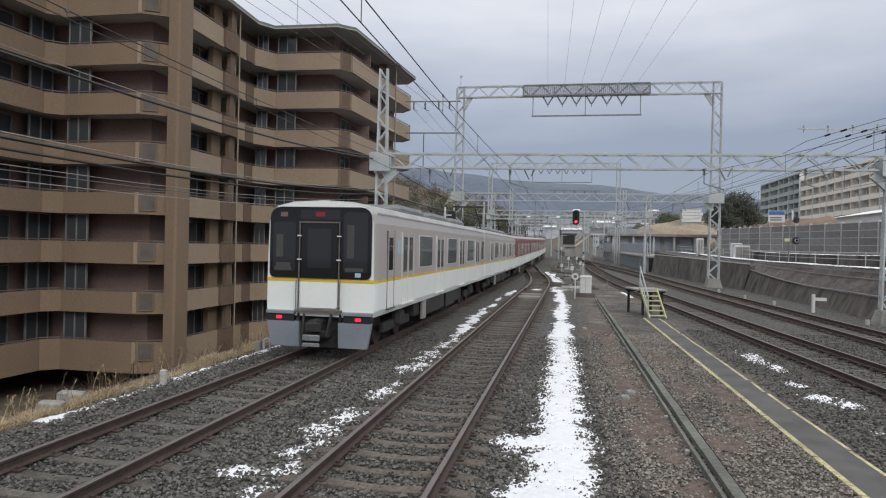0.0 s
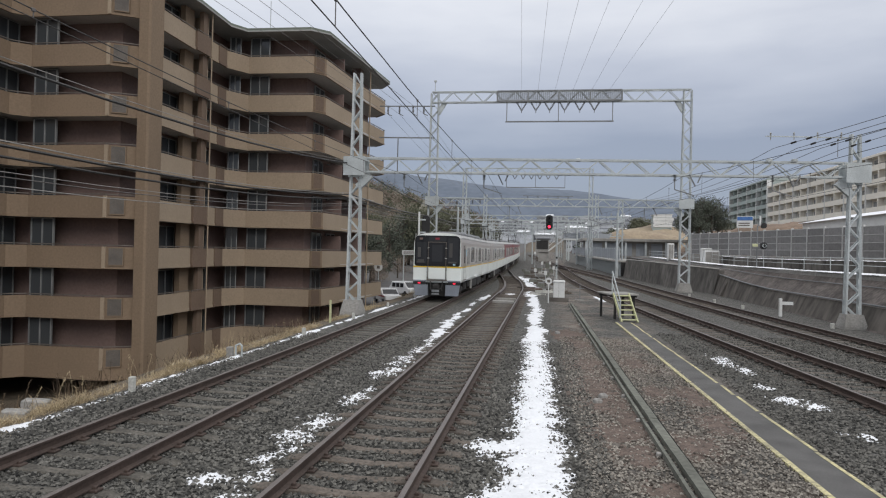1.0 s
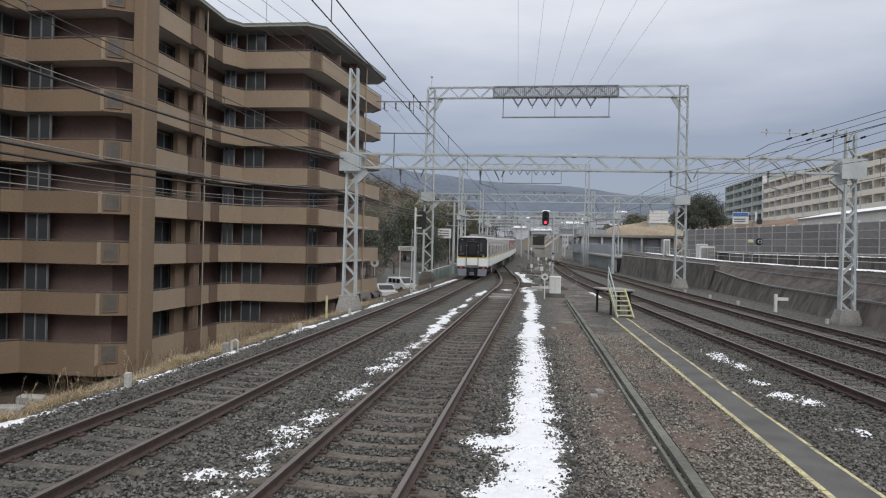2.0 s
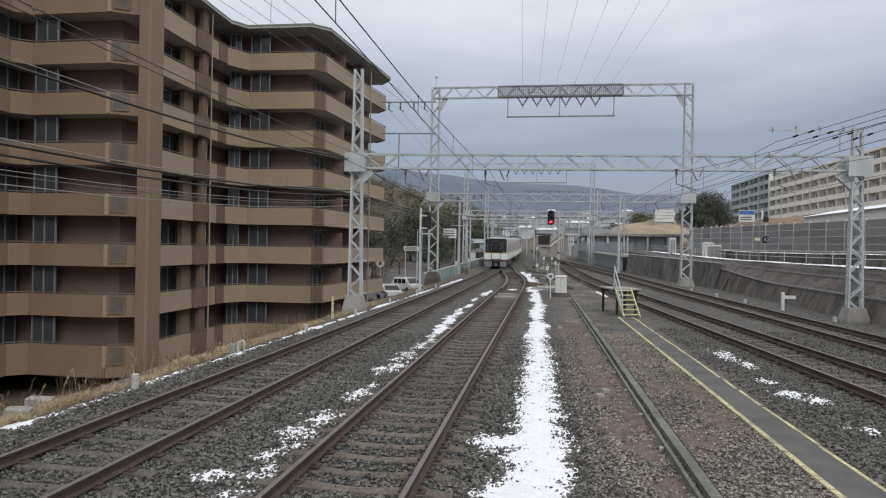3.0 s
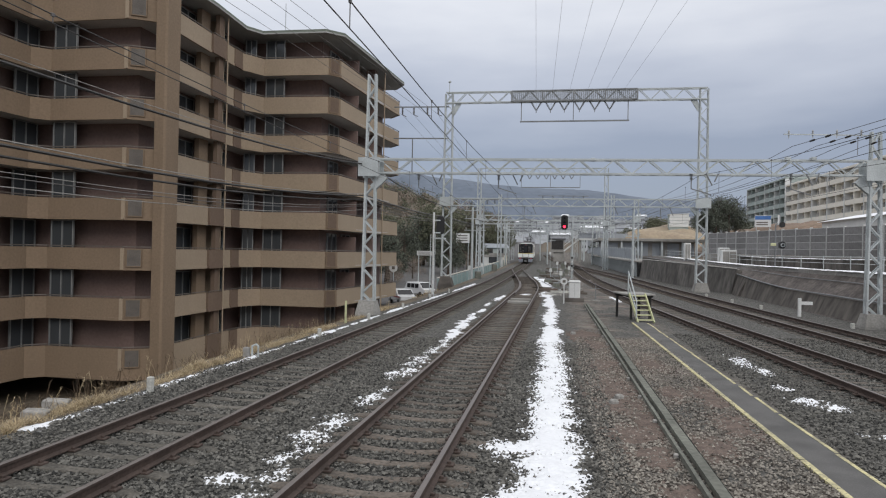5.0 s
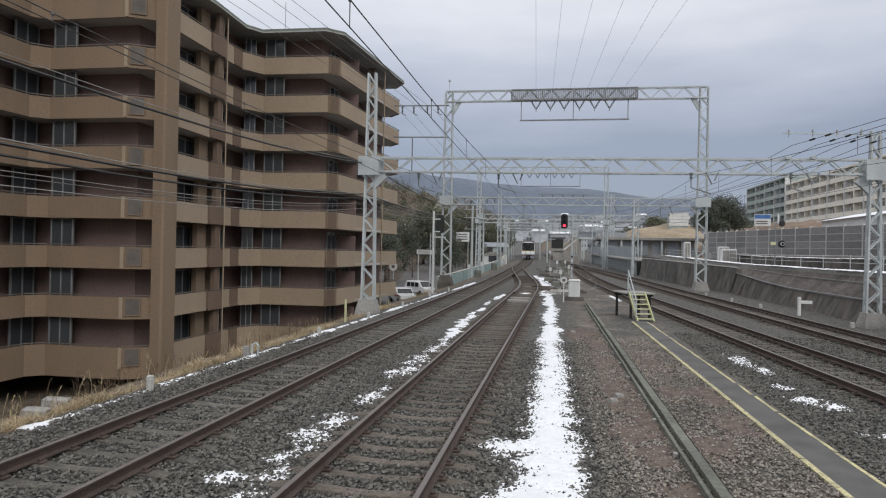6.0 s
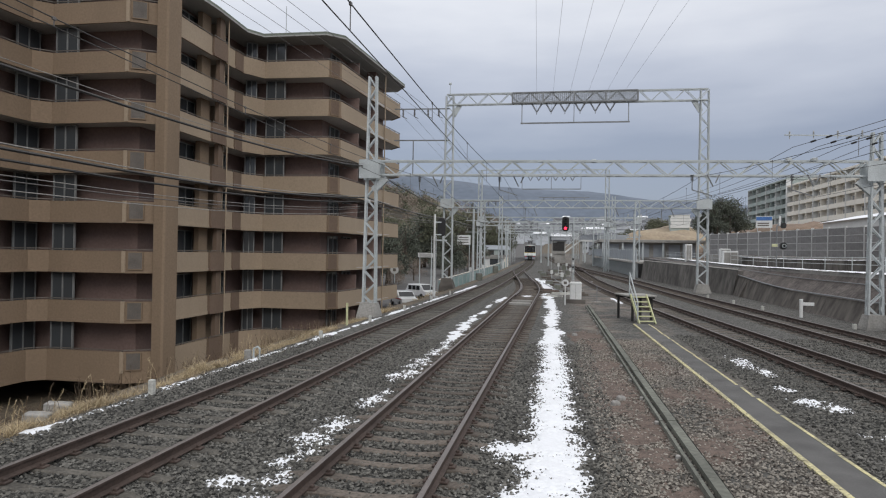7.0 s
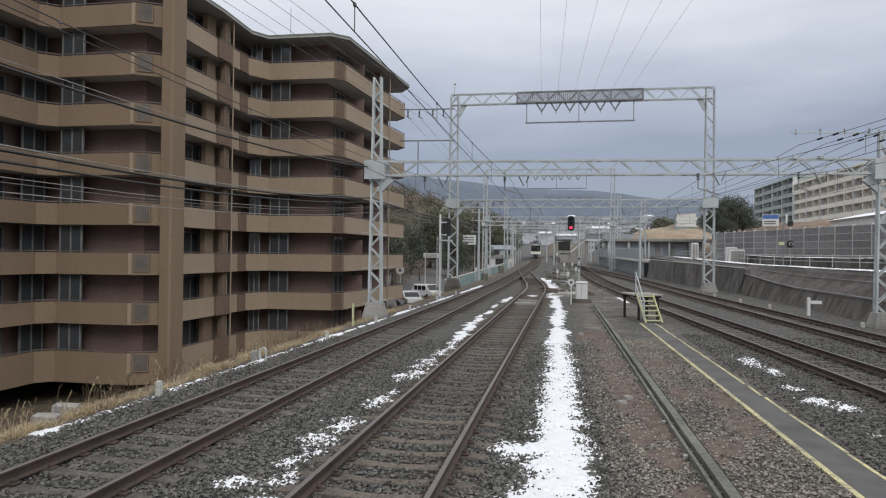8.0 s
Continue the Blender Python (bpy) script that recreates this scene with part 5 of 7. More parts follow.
    part("door_frame", Geo().bar((-0.52, -0.07, 1.1), (-0.5, -0.07, 3.2), 0.03).bar((0.5, -0.07, 1.1), (0.5, -0.07, 3.2), 0.03).bar((-0.52, -0.07, 3.2), (0.52, -0.07, 3.2), 0.035), M_GRILLE, c)
    part("lower_door", plate(-0.47, 0.47, 1.14, 1.76, 0.04, -0.07, 0.0), M_BODY_WHITE, c)
    part("door_sill", Geo().bevel_box(-0.58, 0.58, -0.14, 0.0, 1.04, 1.10, 0.01), M_GRILLE, c)
    g = Geo()
    for x in (-0.55, 0.55):
        g.tube([(x, -0.12, 1.12), (x, -0.14, 1.2), (x, -0.14, 1.72), (x, -0.1, 1.8)], 0.035)
    part("hand_rail", g, M_GALV_DARK, c)
    g = Geo()
    for x in (-0.5, 0.5):
        for z in (2.3, 2.87):
            g.bevel_box(x - 0.05, x + 0.05, -0.12, -0.06, z - 0.015, z + 0.015, 0.004)
    part("hinges", g, M_WHITE, c)
    part("destination_sign", plate(-0.12, 0.12, 3.34, 3.45, 0.01, -0.045, -0.03), M_LED, c, "red lit destination panel")
    part("number_sign", plate(-1.02, -0.84, 3.33, 3.44, 0.01, -0.045, -0.03), M_MAUVE, c, "small pale panel")
    part("desk", plate(-1.12, -0.75, 2.12, 2.22, 0.02, -0.05, -0.04), M_CAB_INSIDE, c)
    part("notice", plate(0.9, 1.04, 1.9, 2.0, 0.01, -0.055, -0.04), M_STICKER, c, "small pale blue notice")
    # near-black plates close the skirt gap and paint the shade of the recess
    part("coupler_recess", Geo().box(-0.56, 0.56, 0.18, 0.3, 0.16, 1.04).box(-0.56, -0.5, 0.0, 0.18, 0.2, 1.0).box(0.5, 0.56, 0.0, 0.18, 0.2, 1.0), M_UNDER, c, "dark plates painting the shade of the coupler recess")
    for s in (-1, 1):
        h = part("lamp_housing", plate(min(s * 0.62, s * 1.34), max(s * 0.62, s * 1.34), 0.80, 0.98, 0.06, -0.06, 0.1), M_BLACK, c, "dark lamp housing")
        part("lamp_lip", Geo().bevel_box(min(s * 0.6, s * 1.34), max(s * 0.6, s * 1.34), -0.1, 0.05, 0.98, 1.06, 0.02), M_SKIRT, h)
        part("tail_lamp", plate(s * 1.0 - 0.075, s * 1.0 + 0.075, 0.85, 0.93, 0.03, -0.075, -0.055), M_TAIL, h, "lit red tail lamp")
        x0, x1 = min(s * 0.5, s * 1.32), max(s * 0.5, s * 1.32)
        part("skirt", Geo().add([(x0, -0.06, 0.80), (x1, -0.06, 0.80), (x1 * (0.92 if s > 0 else 1), -0.02, 0.19), (x0 * (1 if s > 0 else 0.92), -0.02, 0.19), (x0, 0.1, 0.80), (x1, 0.1, 0.80), (x1 * 0.92, 0.1, 0.19), (x0 * 0.92, 0.1, 0.19)],
             [(3, 2, 1, 0), (4, 5, 6, 7), (0, 1, 5, 4), (2, 3, 7, 6), (1, 2, 6, 5), (3, 0, 4, 7)]), M_SKIRT, c, "blue-grey end skirt")
    part("coupler", Geo().bevel_box(-0.14, 0.14, -0.42, 0.4, 0.62, 0.88, 0.06).bevel_box(-0.2, 0.2, -0.46, -0.3, 0.62, 0.86, 0.06).bevel_box(-0.3, 0.3, -0.2, 0.2, 0.45, 0.62, 0.04)
         .bar((-0.35, -0.1, 1.0), (-0.3, -0.3, 0.5), 0.05).bar((0.35, -0.1, 1.0), (0.3, -0.3, 0.5), 0.05), M_UNDER, c, "dark coupler with hoses")
    part("coupler_jaw", Geo().bevel_box(-0.2, 0.22, -0.56, -0.48, 0.42, 0.55, 0.02).bevel_box(-0.2, 0.22, -0.56, -0.48, 0.28, 0.36, 0.02), M_GALV_DARK, c)
    return c


def build_train():
    cars = [build_car(M_BODY_GREY, "beige-grey and white train car with yellow stripe and lit tail lamps", True),
            build_car(M_BODY_GREY, "beige-grey and white train car with yellow stripe", False),
            build_car(M_BODY_RED, "dark red and white train car", False)]
    cars += [copy_thing(cars[2], Matrix()) for i in range(3)]
    return cars


TAIL_AT = [(0.5 * i, 15.25 + 10.9 * i) for i in range(17)]


def car_pose(y):
    x0, x1 = track_left(y + 3), track_left(y + CAR - 3)
    a = math.atan2(x1 - x0, CAR - 6)
    return pose(x0 - 3 * math.sin(a), y, grade(y), math.degrees(math.atan2(grade(y + CAR) - grade(y), CAR)), 0, -math.degrees(a))


# ---- lineside things ----
def build_signal(x, y, height, heads, label, back=False, ladder=True):
    t = thing("railway_signal", label, "signal", pose(x, y, BED + grade(y), 0, 0, 180 if back else 0), group="railway signals")
    part("post", Geo().bar((0, 0, 0), (0, 0, height), 0.16 if not back else 0.13, sides=10), M_GALV if not back else M_WHITE, t)
    part("base", Geo().bevel_box(-0.25, 0.25, -0.25, 0.25, -0.1, 0.15, 0.04), M_CONC, t)
    hx = -0.85 if not back else -0.42
    z = height - 1.4
    bw, bh = (0.36, 1.55) if not back else (0.26, 1.15)
    part("backboard", plate(hx - bw, hx + bw, z, z + bh, bw - 0.06, -0.16, -0.11), M_BLACK, t, "black signal backboard")
    for i in range(heads):
        zz = z + bh * (0.2 + i * 0.3)
        ring = lambda r, yy: [(hx + r * math.cos(a * math.pi / 8), yy, zz + r * math.sin(a * math.pi / 8)) for a in range(16)]
        part("hood", Geo().loft([ring(0.15, -0.17), ring(0.15, -0.42), ring(0.13, -0.42), ring(0.13, -0.17)], caps=False), M_BLACK, t)
        part("lens", Geo().loft([ring(0.13, -0.2), ring(0.13, -0.17)][::-1]), M_SIGNAL if i == 0 and not back else M_CAB, t, "lit red lens" if i == 0 and not back else "")
    part("bracket", Geo().bar((0, -0.05, z + 0.1), (hx, -0.1, z + 0.1), 0.08).bar((0, -0.05, z + 0.9), (hx, -0.1, z + 0.9), 0.08), M_GALV, t)
    part("platform", Geo().bevel_box(hx - 0.35, hx + 0.35, -0.3, 0.2, z - 0.3, z - 0.22, 0.01), M_GALV, t)
    if ladder:
        g = Geo().bar((-0.15, 0.35, 0), (-0.15, 0.15, z), 0.03).bar((0.15, 0.35, 0), (0.15, 0.15, z), 0.03)
        for i in range(int(z / 0.3)):
            k = i * 0.3 / z
            g.bar((-0.15, 0.35 - 0.2 * k, i * 0.3 + 0.2), (0.15, 0.35 - 0.2 * k, i * 0.3 + 0.2), 0.02)
        part("ladder", g, M_GALV, t)
    return t


def build_crossing():
    """Pale worn boards laid between the rails of the middle track."""
    t = tagged(new("crossing_boards"), "pale weathered boards laid between the rails", "track crossing", kind="structure")
    r = random.Random(15)
    for y0 in (38.3, 38.62, 40.7):
        x = track_middle(y0)
        part("board", Geo().bevel_box(-0.62, 0.62, -0.15, 0.15, -0.2, -0.06, 0.02), M_WHITE_WORN if r.random() < 0.7 else M_CONC, t, m=pose(x, y0, 0, 0, 0, r.uniform(-1, 1)))


def build_clutter():
    """Loose timbers, point rods and cable ends lying about the points."""
    r = random.Random(44)
    for i in range(46):
        y = r.uniform(47, 104)
        x = r.uniform(-1.2, 1.6) - 0.02 * (y - 47)
        if min(abs(x - c(y)) for c in (track_middle, track_right, track_left)) < 1.0:
            continue
        w, d = r.uniform(0.25, 0.8), r.uniform(0.06, 0.12)
        ob = part("timber", Geo().bevel_box(-w, w, -d, d, -0.02, r.uniform(0.08, 0.18), 0.015), r.choice((M_CONC, M_WHITE_WORN, M_SLEEPER_WOOD, M_SLEEPER_WOOD, M_SOIL)), m=pose(x, y, BED + grade(y), 0, 0, r.uniform(-25, 25)))
        tagged(ob, "short weathered timber lying on the ballast", "timber", "loose timbers")
    for x0, y0, x1, y1 in ((0.4, 50, -1.6, 66), (0.8, 56, -1.0, 80), (1.0, 62, 0.2, 92)):
        g = Geo().tube([(x0 + (x1 - x0) * k / 6, y0 + (y1 - y0) * k / 6, BED + 0.1 + grade(y0 + (y1 - y0) * k / 6)) for k in range(7)], 0.06, 6)
        tagged(part("point_rod", g, M_GALV_DARK), "long grey point rod along the ballast", "point rod", "point rods")


def build_lineside():
    t = thing("relay_box", "pale grey trackside relay cabinet", "cabinet", pose(0.95, 41.6, BED))
    part("cabinet", Geo().bevel_box(-0.33, 0.36, -0.3, 0.3, 0.22, 1.2, 0.05), M_WHITE, t)
    part("roof", Geo().bevel_box(-0.36, 0.39, -0.33, 0.33, 1.2, 1.3, 0.08), M_WHITE, t)
    part("base", Geo().bevel_box(-0.55, 0.6, -0.4, 0.4, -0.05, 0.25, 0.02), M_CONC_DARK, t)
    part("door_seam", Geo().box(-0.005, 0.005, -0.305, -0.298, 0.3, 1.12), M_GRILLE, t)
    t = thing("marker_post", "slim white post with a round head", "post", pose(0.32, 39.8, BED))
    part("post", Geo().bar((0, 0, 0), (0, 0, 1.3), 0.07, sides=8), M_WHITE, t)
    part("head", plate(-0.2, 0.2, 1.1, 1.5, 0.195, -0.06, -0.03), M_WHITE, t)
    part("mark", plate(-0.09, 0.09, 1.22, 1.38, 0.03, -0.066, -0.058), M_GRILLE, t)
    post = Geo().bevel_box(-0.055, 0.055, -0.055, 0.055, 0, 0.34, 0.012).mesh("marker", M_WHITE_WORN)
    for x, y, k in ((-7.9, 12.0, 1.0), (-7.85, 21.3, 0.8), (-7.8, 27.0, 0.8), (-7.75, 33.0, 0.8), (-7.7, 40, 0.8), (-7.7, 47, 0.8)):
        p = new("boundary_marker", post)
        p.matrix_basis = pose(x, y, BED - 0.02) @ Matrix.Diagonal((1, 1, k, 1))
        tagged(p, "short weathered concrete marker post", "marker post", "boundary markers")
    for x, y in ((12.3, 30.8), (11.4, 40.6), (11.0, 45.4), (10.6, 51.0)):
        p = new("boundary_marker", post)
        p.matrix_basis = pose(x, y, BED - 0.02) @ Matrix.Diagonal((1.3, 1.3, 0.7, 1))
        tagged(p, "short white stone at the foot of the wall", "marker post", "boundary markers")
    t = thing("gradient_post", "white gradient post with one arm", "post", pose(11.95, 36.1, BED))
    part("post", Geo().bevel_box(-0.07, 0.07, -0.07, 0.07, 0, 0.92, 0.015), M_WHITE, t)
    part("arm", Geo().bevel_box(0.05, 0.6, -0.04, 0.0, 0.6, 0.76, 0.01), M_WHITE, t)
    t = thing("junction_pipe", "grey bent conduit rising from the bank", "conduit", pose(-7.9, 16.6, BED))
    part("conduit", Geo().tube([(-0.08, 0, 0), (-0.08, 0, 0.30), (0.03, 0, 0.35), (0.09, 0, 0.30), (0.09, 0, 0.0)], 0.06, 8), M_GALV, t)
    part("box", Geo().bevel_box(-0.32, -0.16, -0.08, 0.08, 0, 0.26, 0.02), M_CONC, t)
    for x, y, sx, sy in ((-8.75, 10.05, 0.2, 0.14), (-9.1, 10.95, 0.22, 0.14)):
        b = tagged(part("concrete_slab", Geo().bevel_box(-sx, sx, -sy, sy, -0.2, 0.06, 0.02), M_CONC, m=pose(x, y, ground_height(x, y) + 0.08, 0, 4, 20)), "grey concrete trough lid lying in dry grass", "slab")
    for x, y in ((0.55, 24.6), (1.1, 13.4), (1.25, 13.9)):
        tagged(part("stone_block", Geo().bevel_box(-0.09, 0.09, -0.07, 0.07, 0, 0.1, 0.03), M_CONC, m=pose(x, y, BED, 4, 6, 33)), "pale loose stone on the bed", "stone")
    t = thing("point_lever", "thin post with a small crossbar", "post", pose(2.3, 42.8, BED))
    part("post", Geo().bar((0, 0, 0), (0, 0, 1.1), 0.05), M_GALV_DARK, t)
    part("crossbar", Geo().bar((-0.25, 0, 0.78), (0.25, 0, 0.78), 0.04), M_GALV_DARK, t)
    part("base", Geo().bevel_box(-0.3, 0.25, -0.12, 0.12, 0, 0.07, 0.02), M_CONC, t)
    s = build_signal(1.35, 71.5, 6.7, 3, "tall signal post with a lit red lamp")
    for k in range(4):
        part("warning_band", Geo().bar((0, 0, 1.0 + 0.42 * k), (0, 0, 1.2 + 0.42 * k), 0.19, sides=10), M_BLACK if k % 2 else M_WHITE, s)
    build_signal(-7.95, 42.0, 5.4, 3, "white signal post seen from behind", back=True)
    t = thing("railway_signal", "slim signal post with two dark heads above the retaining wall", "signal", pose(15.5, 52.0, 1.88), group="railway signals")
    part("post", Geo().bar((0, 0, 0), (0, 0, 3.2), 0.09, sides=8).bar((0, 0, 3.2), (0.28, 0, 3.5), 0.07).bar((0.28, 0, 3.2), (0.28, 0, 4.0), 0.07), M_GALV_DARK, t)
    part("plate", Geo().bevel_box(0.12, 0.24, -0.06, 0.0, 3.25, 3.95, 0.01), M_WHITE, t, "narrow white plate")
    for z, rr in ((3.25, 0.17), (1.77, 0.22)):
        part("head", plate(0.42 - rr, 0.42 + rr, z - rr * 1.2, z + rr * 1.2, rr - 0.02, -0.2, 0.05), M_BLACK, t, "dark signal head")
        part("bracket", Geo().bar((0, 0, z), (0.42, -0.05, z), 0.06), M_GALV_DARK, t)
    ring = lambda rad, yy: [(0.42 + rad * math.cos(a * math.pi / 8), yy, 1.77 + rad * math.sin(a * math.pi / 8)) for a in range(16)]
    part("hood", Geo().loft([ring(0.13, -0.2), ring(0.13, -0.42), ring(0.11, -0.42), ring(0.11, -0.2)], caps=False), M_GALV, t, "pale round hood")
    part("marker_box", Geo().bevel_box(-0.35, 0.02, -0.16, -0.04, 1.7, 1.9, 0.02), M_YELLOW, t, "yellow marker box")
    # cabinets on the upper level
    for x, y, w, h in ((16.55, 70, 0.7, 1.5), (16.6, 72.3, 0.5, 1.75), (15.25, 84.5, 0.36, 2.4)):
        t = thing("cabinet", "pale grey equipment cabinet on the upper level", "cabinet", pose(x, y, 1.9), group="upper cabinets")
        part("body", Geo().bevel_box(-w, w, -0.4, 0.4, 0, h, 0.04), M_WHITE, t)
        part("door", Geo().bevel_box(-w + 0.08, -0.02, -0.43, -0.40, 0.15, h - 0.15, 0.01).bevel_box(0.02, w - 0.08, -0.43, -0.40, 0.15, h - 0.15, 0.01), M_CONC, t)
    for x, y, w, h in ((-0.2, 58, 0.3, 0.35), (-1.0, 66, 0.35, 0.3), (0.4, 78, 0.3, 0.5), (-2.0, 84, 0.35, 0.35), (1.0, 88, 0.3, 0.6), (-0.6, 97, 0.4, 0.4), (0.6, 104, 0.3, 0.9), (-2.6, 92, 0.3, 0.3), (-8.4, 70, 0.3, 0.7), (-8.6, 90, 0.4, 0.9)):
        t = thing("point_machine", "small grey lineside equipment box", "equipment box", pose(x, y, BED + grade(y), 0, 0, 8 * x), group="lineside boxes")
        part("case", Geo().bevel_box(-w, w, -0.3, 0.3, 0, h, 0.04), M_TROUGH, t)
        part("cover", Geo().bevel_box(-w * 0.8, w * 0.8, -0.24, 0.24, h, h + 0.07, 0.02), M_GALV_DARK, t)
    for x, y, h in ((0.2, 63, 1.3), (-0.9, 75, 1.1), (-0.2, 86, 1.6), (0.9, 95, 1.4), (-8.8, 66, 1.5), (-8.9, 78, 1.4), (-1.4, 108, 2.6), (1.2, 81, 1.2)):
        t = thing("lineside_post", "slim grey post with a small white plate", "post", pose(x, y, BED + grade(y)), group="lineside posts")
        part("post", Geo().bar((0, 0, 0), (0, 0, h), 0.07, sides=6), M_GALV, t)
        part("plate", Geo().bevel_box(-0.14, 0.14, -0.07, -0.04, h - 0.45, h - 0.05, 0.02), M_WHITE, t)
    # pale fence on the left bank beyond the house
    t = thing("fence", "pale teal panel fence beside the line", "fence")
    for i in range(26):
        y = 58 + i * 3
        x = -10.6 - max(0, y - 100) ** 2 / 3000
        part("post", Geo().box(x - 0.04, x + 0.04, y - 0.04, y + 0.04, grade(y) - 1.6, grade(y) + 0.4), M_GALV, t)
        x2 = -10.6 - max(0, y + 3 - 100) ** 2 / 3000
        part("panel", wall_run(Geo(), (x, y + 0.05), (x2, y + 2.95), grade(y) - 1.5, grade(y) + 0.2, 0.05), M_TEAL, t)
        part("rail", Geo().bar((x, y, grade(y) + 0.32), (x2, y + 3, grade(y + 3) + 0.32), 0.05, 0.09), M_FLAT, t, "pale top rail")
    t = thing("handrail", "yellow warning post beside the bank", "post", pose(-8.35, 25.6, ground_height(-8.35, 25.6) - 0.05))
    part("post", Geo().bar((0, 0, 0), (0, 0, 0.95), 0.07), M_YELLOW, t)
    t = thing("round_sign", "round white sign on a pole by the road", "sign", pose(-16.2, 64.5, -2.0))
    part("pole", Geo().bar((0, 0, -0.7), (0, 0, 3.4), 0.08), M_GALV, t)
    part("disc", plate(-0.42, 0.42, 2.55, 3.4, 0.41, -0.06, -0.03), M_WHITE, t)
    part("mark", plate(-0.15, 0.15, 2.82, 3.12, 0.04, -0.07, -0.055), M_GRILLE, t)
    for x, y, z, w, h in ((-15.2, 75, 3.8, 0.9, 0.5), (-17.0, 118, 5.9, 1.2, 1.7)):
        t = thing("sign_board", "white sign board on posts by the road", "sign", pose(x, y, -1.6))
        part("board", Geo().bevel_box(-w, w, -0.05, 0.05, z, z + h, 0.02), M_WHITE, t)
        for k in range(3):
            part("text_bar", Geo().box(-w * 0.8, w * 0.7, -0.06, -0.05, z + h * (0.2 + 0.25 * k), z + h * (0.3 + 0.25 * k)), M_GRILLE, t)
        part("pole", Geo().bar((w - 0.2, 0.1, 0), (w - 0.2, 0.1, z + h), 0.1), M_GALV, t)
        part("pole", Geo().bar((-w + 0.2, 0.1, 0), (-w + 0.2, 0.1, z + h), 0.1), M_GALV, t)


def build_vehicle(name, label, m, length, roof, cab, stripe=None):
    t = thing(name, label, "car", m, group="parked vehicles")
    w = 0.84
    pr = [(0.0, 0.35), (0.0, 0.85), (cab, 0.95), (cab + 0.7, roof), (length - 0.5, roof), (length - 0.05, 0.95), (length, 0.4)]
    rings = [[(s * k, x, z) for x, z in pr] for s, k in ((-w, 1.0), (-w + 0.06, 1.0), (w - 0.06, 1.0), (w, 1.0))]
    for r, s in ((0, 0.93), (3, 0.93)):
        rings[r] = [(p[0], p[1] * s + length * (1 - s) / 2, 0.6 + (p[2] - 0.6) * s) for p in rings[r]]
    part("body", Geo().loft(rings), M_CAR_WHITE, t)
    for s in (-1, 1):
        for k in range(2 if roof < 1.6 else 3):
            n = 2 if roof < 1.6 else 3
            a, b = cab + 0.62, length - 0.55
            y0, y1 = a + (b - a) * k / n + 0.06, a + (b - a) * (k + 1) / n - 0.04
            part("window", Geo().box(s * w - 0.01, s * w + 0.006, y0, y1, 0.98, roof - 0.14), M_CAB, t)
        for y in (0.75, length - 0.75):
            ring = lambda x, r: [(x, y + r * math.cos(i * math.pi / 8), 0.31 + r * math.sin(i * math.pi / 8)) for i in range(16)]
            part("wheel", Geo().loft([ring(s * (w - 0.15), 0.31), ring(s * (w + 0.01), 0.29)]), M_BLACK, t)
    part("windscreen", Geo().add([(-w + 0.1, cab + 0.05, 1.0), (w - 0.1, cab + 0.05, 1.0), (w - 0.14, cab + 0.64, roof - 0.06), (-w + 0.14, cab + 0.64, roof - 0.06),
                                  (-w + 0.1, cab + 0.02, 1.02), (w - 0.1, cab + 0.02, 1.02), (w - 0.14, cab + 0.61, roof - 0.04), (-w + 0.14, cab + 0.61, roof - 0.04)], [(0, 1, 2, 3), (4, 5, 6, 7), (0, 4, 5, 1), (2, 6, 7, 3)]), M_CAB, t)
    part("rear_window", Geo().add([(-w + 0.14, length - 0.47, roof - 0.08), (w - 0.14, length - 0.47, roof - 0.08), (w - 0.12, length - 0.06, 1.0), (-w + 0.12, length - 0.06, 1.0)], [(0, 1, 2, 3)]), M_CAB, t)
    part("bumper", Geo().bevel_box(-w + 0.02, w - 0.02, -0.06, 0.1, 0.3, 0.5, 0.03).bevel_box(-w + 0.02, w - 0.02, length - 0.1, length + 0.06, 0.3, 0.5, 0.03), M_GRILLE, t)
    if stripe:
        part("stripe", Geo().box(-w - 0.004, w + 0.004, 0.3, length - 0.3, 0.72, 0.84), stripe, t)


# ---- plants ----
def blades(name, label, spots, mats, seed, h=(0.2, 0.6), lean=0.35, w=0.012):
    r = random.Random(seed)
    g = Geo()
    for x, y, n, spread in spots:
        for i in range(n):
            a, d = r.uniform(0, 6.28), abs(r.gauss(0, spread))
            bx, by = x + math.cos(a) * d, y + math.sin(a) * d
            z = ground_height(bx, by) - 0.03
            k = r.uniform(*h)
            lx, ly = r.gauss(0, lean) * k, r.gauss(0, lean) * k
            c = r.uniform(0, 3.14)
            ox, oy = math.cos(c) * w, math.sin(c) * w
            g.add([(bx - ox, by - oy, z), (bx + ox, by + oy, z), (bx + lx * 0.4 + ox * 0.7, by + ly * 0.4 + oy * 0.7, z + k * 0.6), (bx + lx * 0.4 - ox * 0.7, by + ly * 0.4 - oy * 0.7, z + k * 0.6), (bx + lx, by + ly, z + k)],
                  [(0, 1, 2, 3), (3, 2, 4)])
    return tagged(part(name, g, mats), label, "grass", kind="stuff")


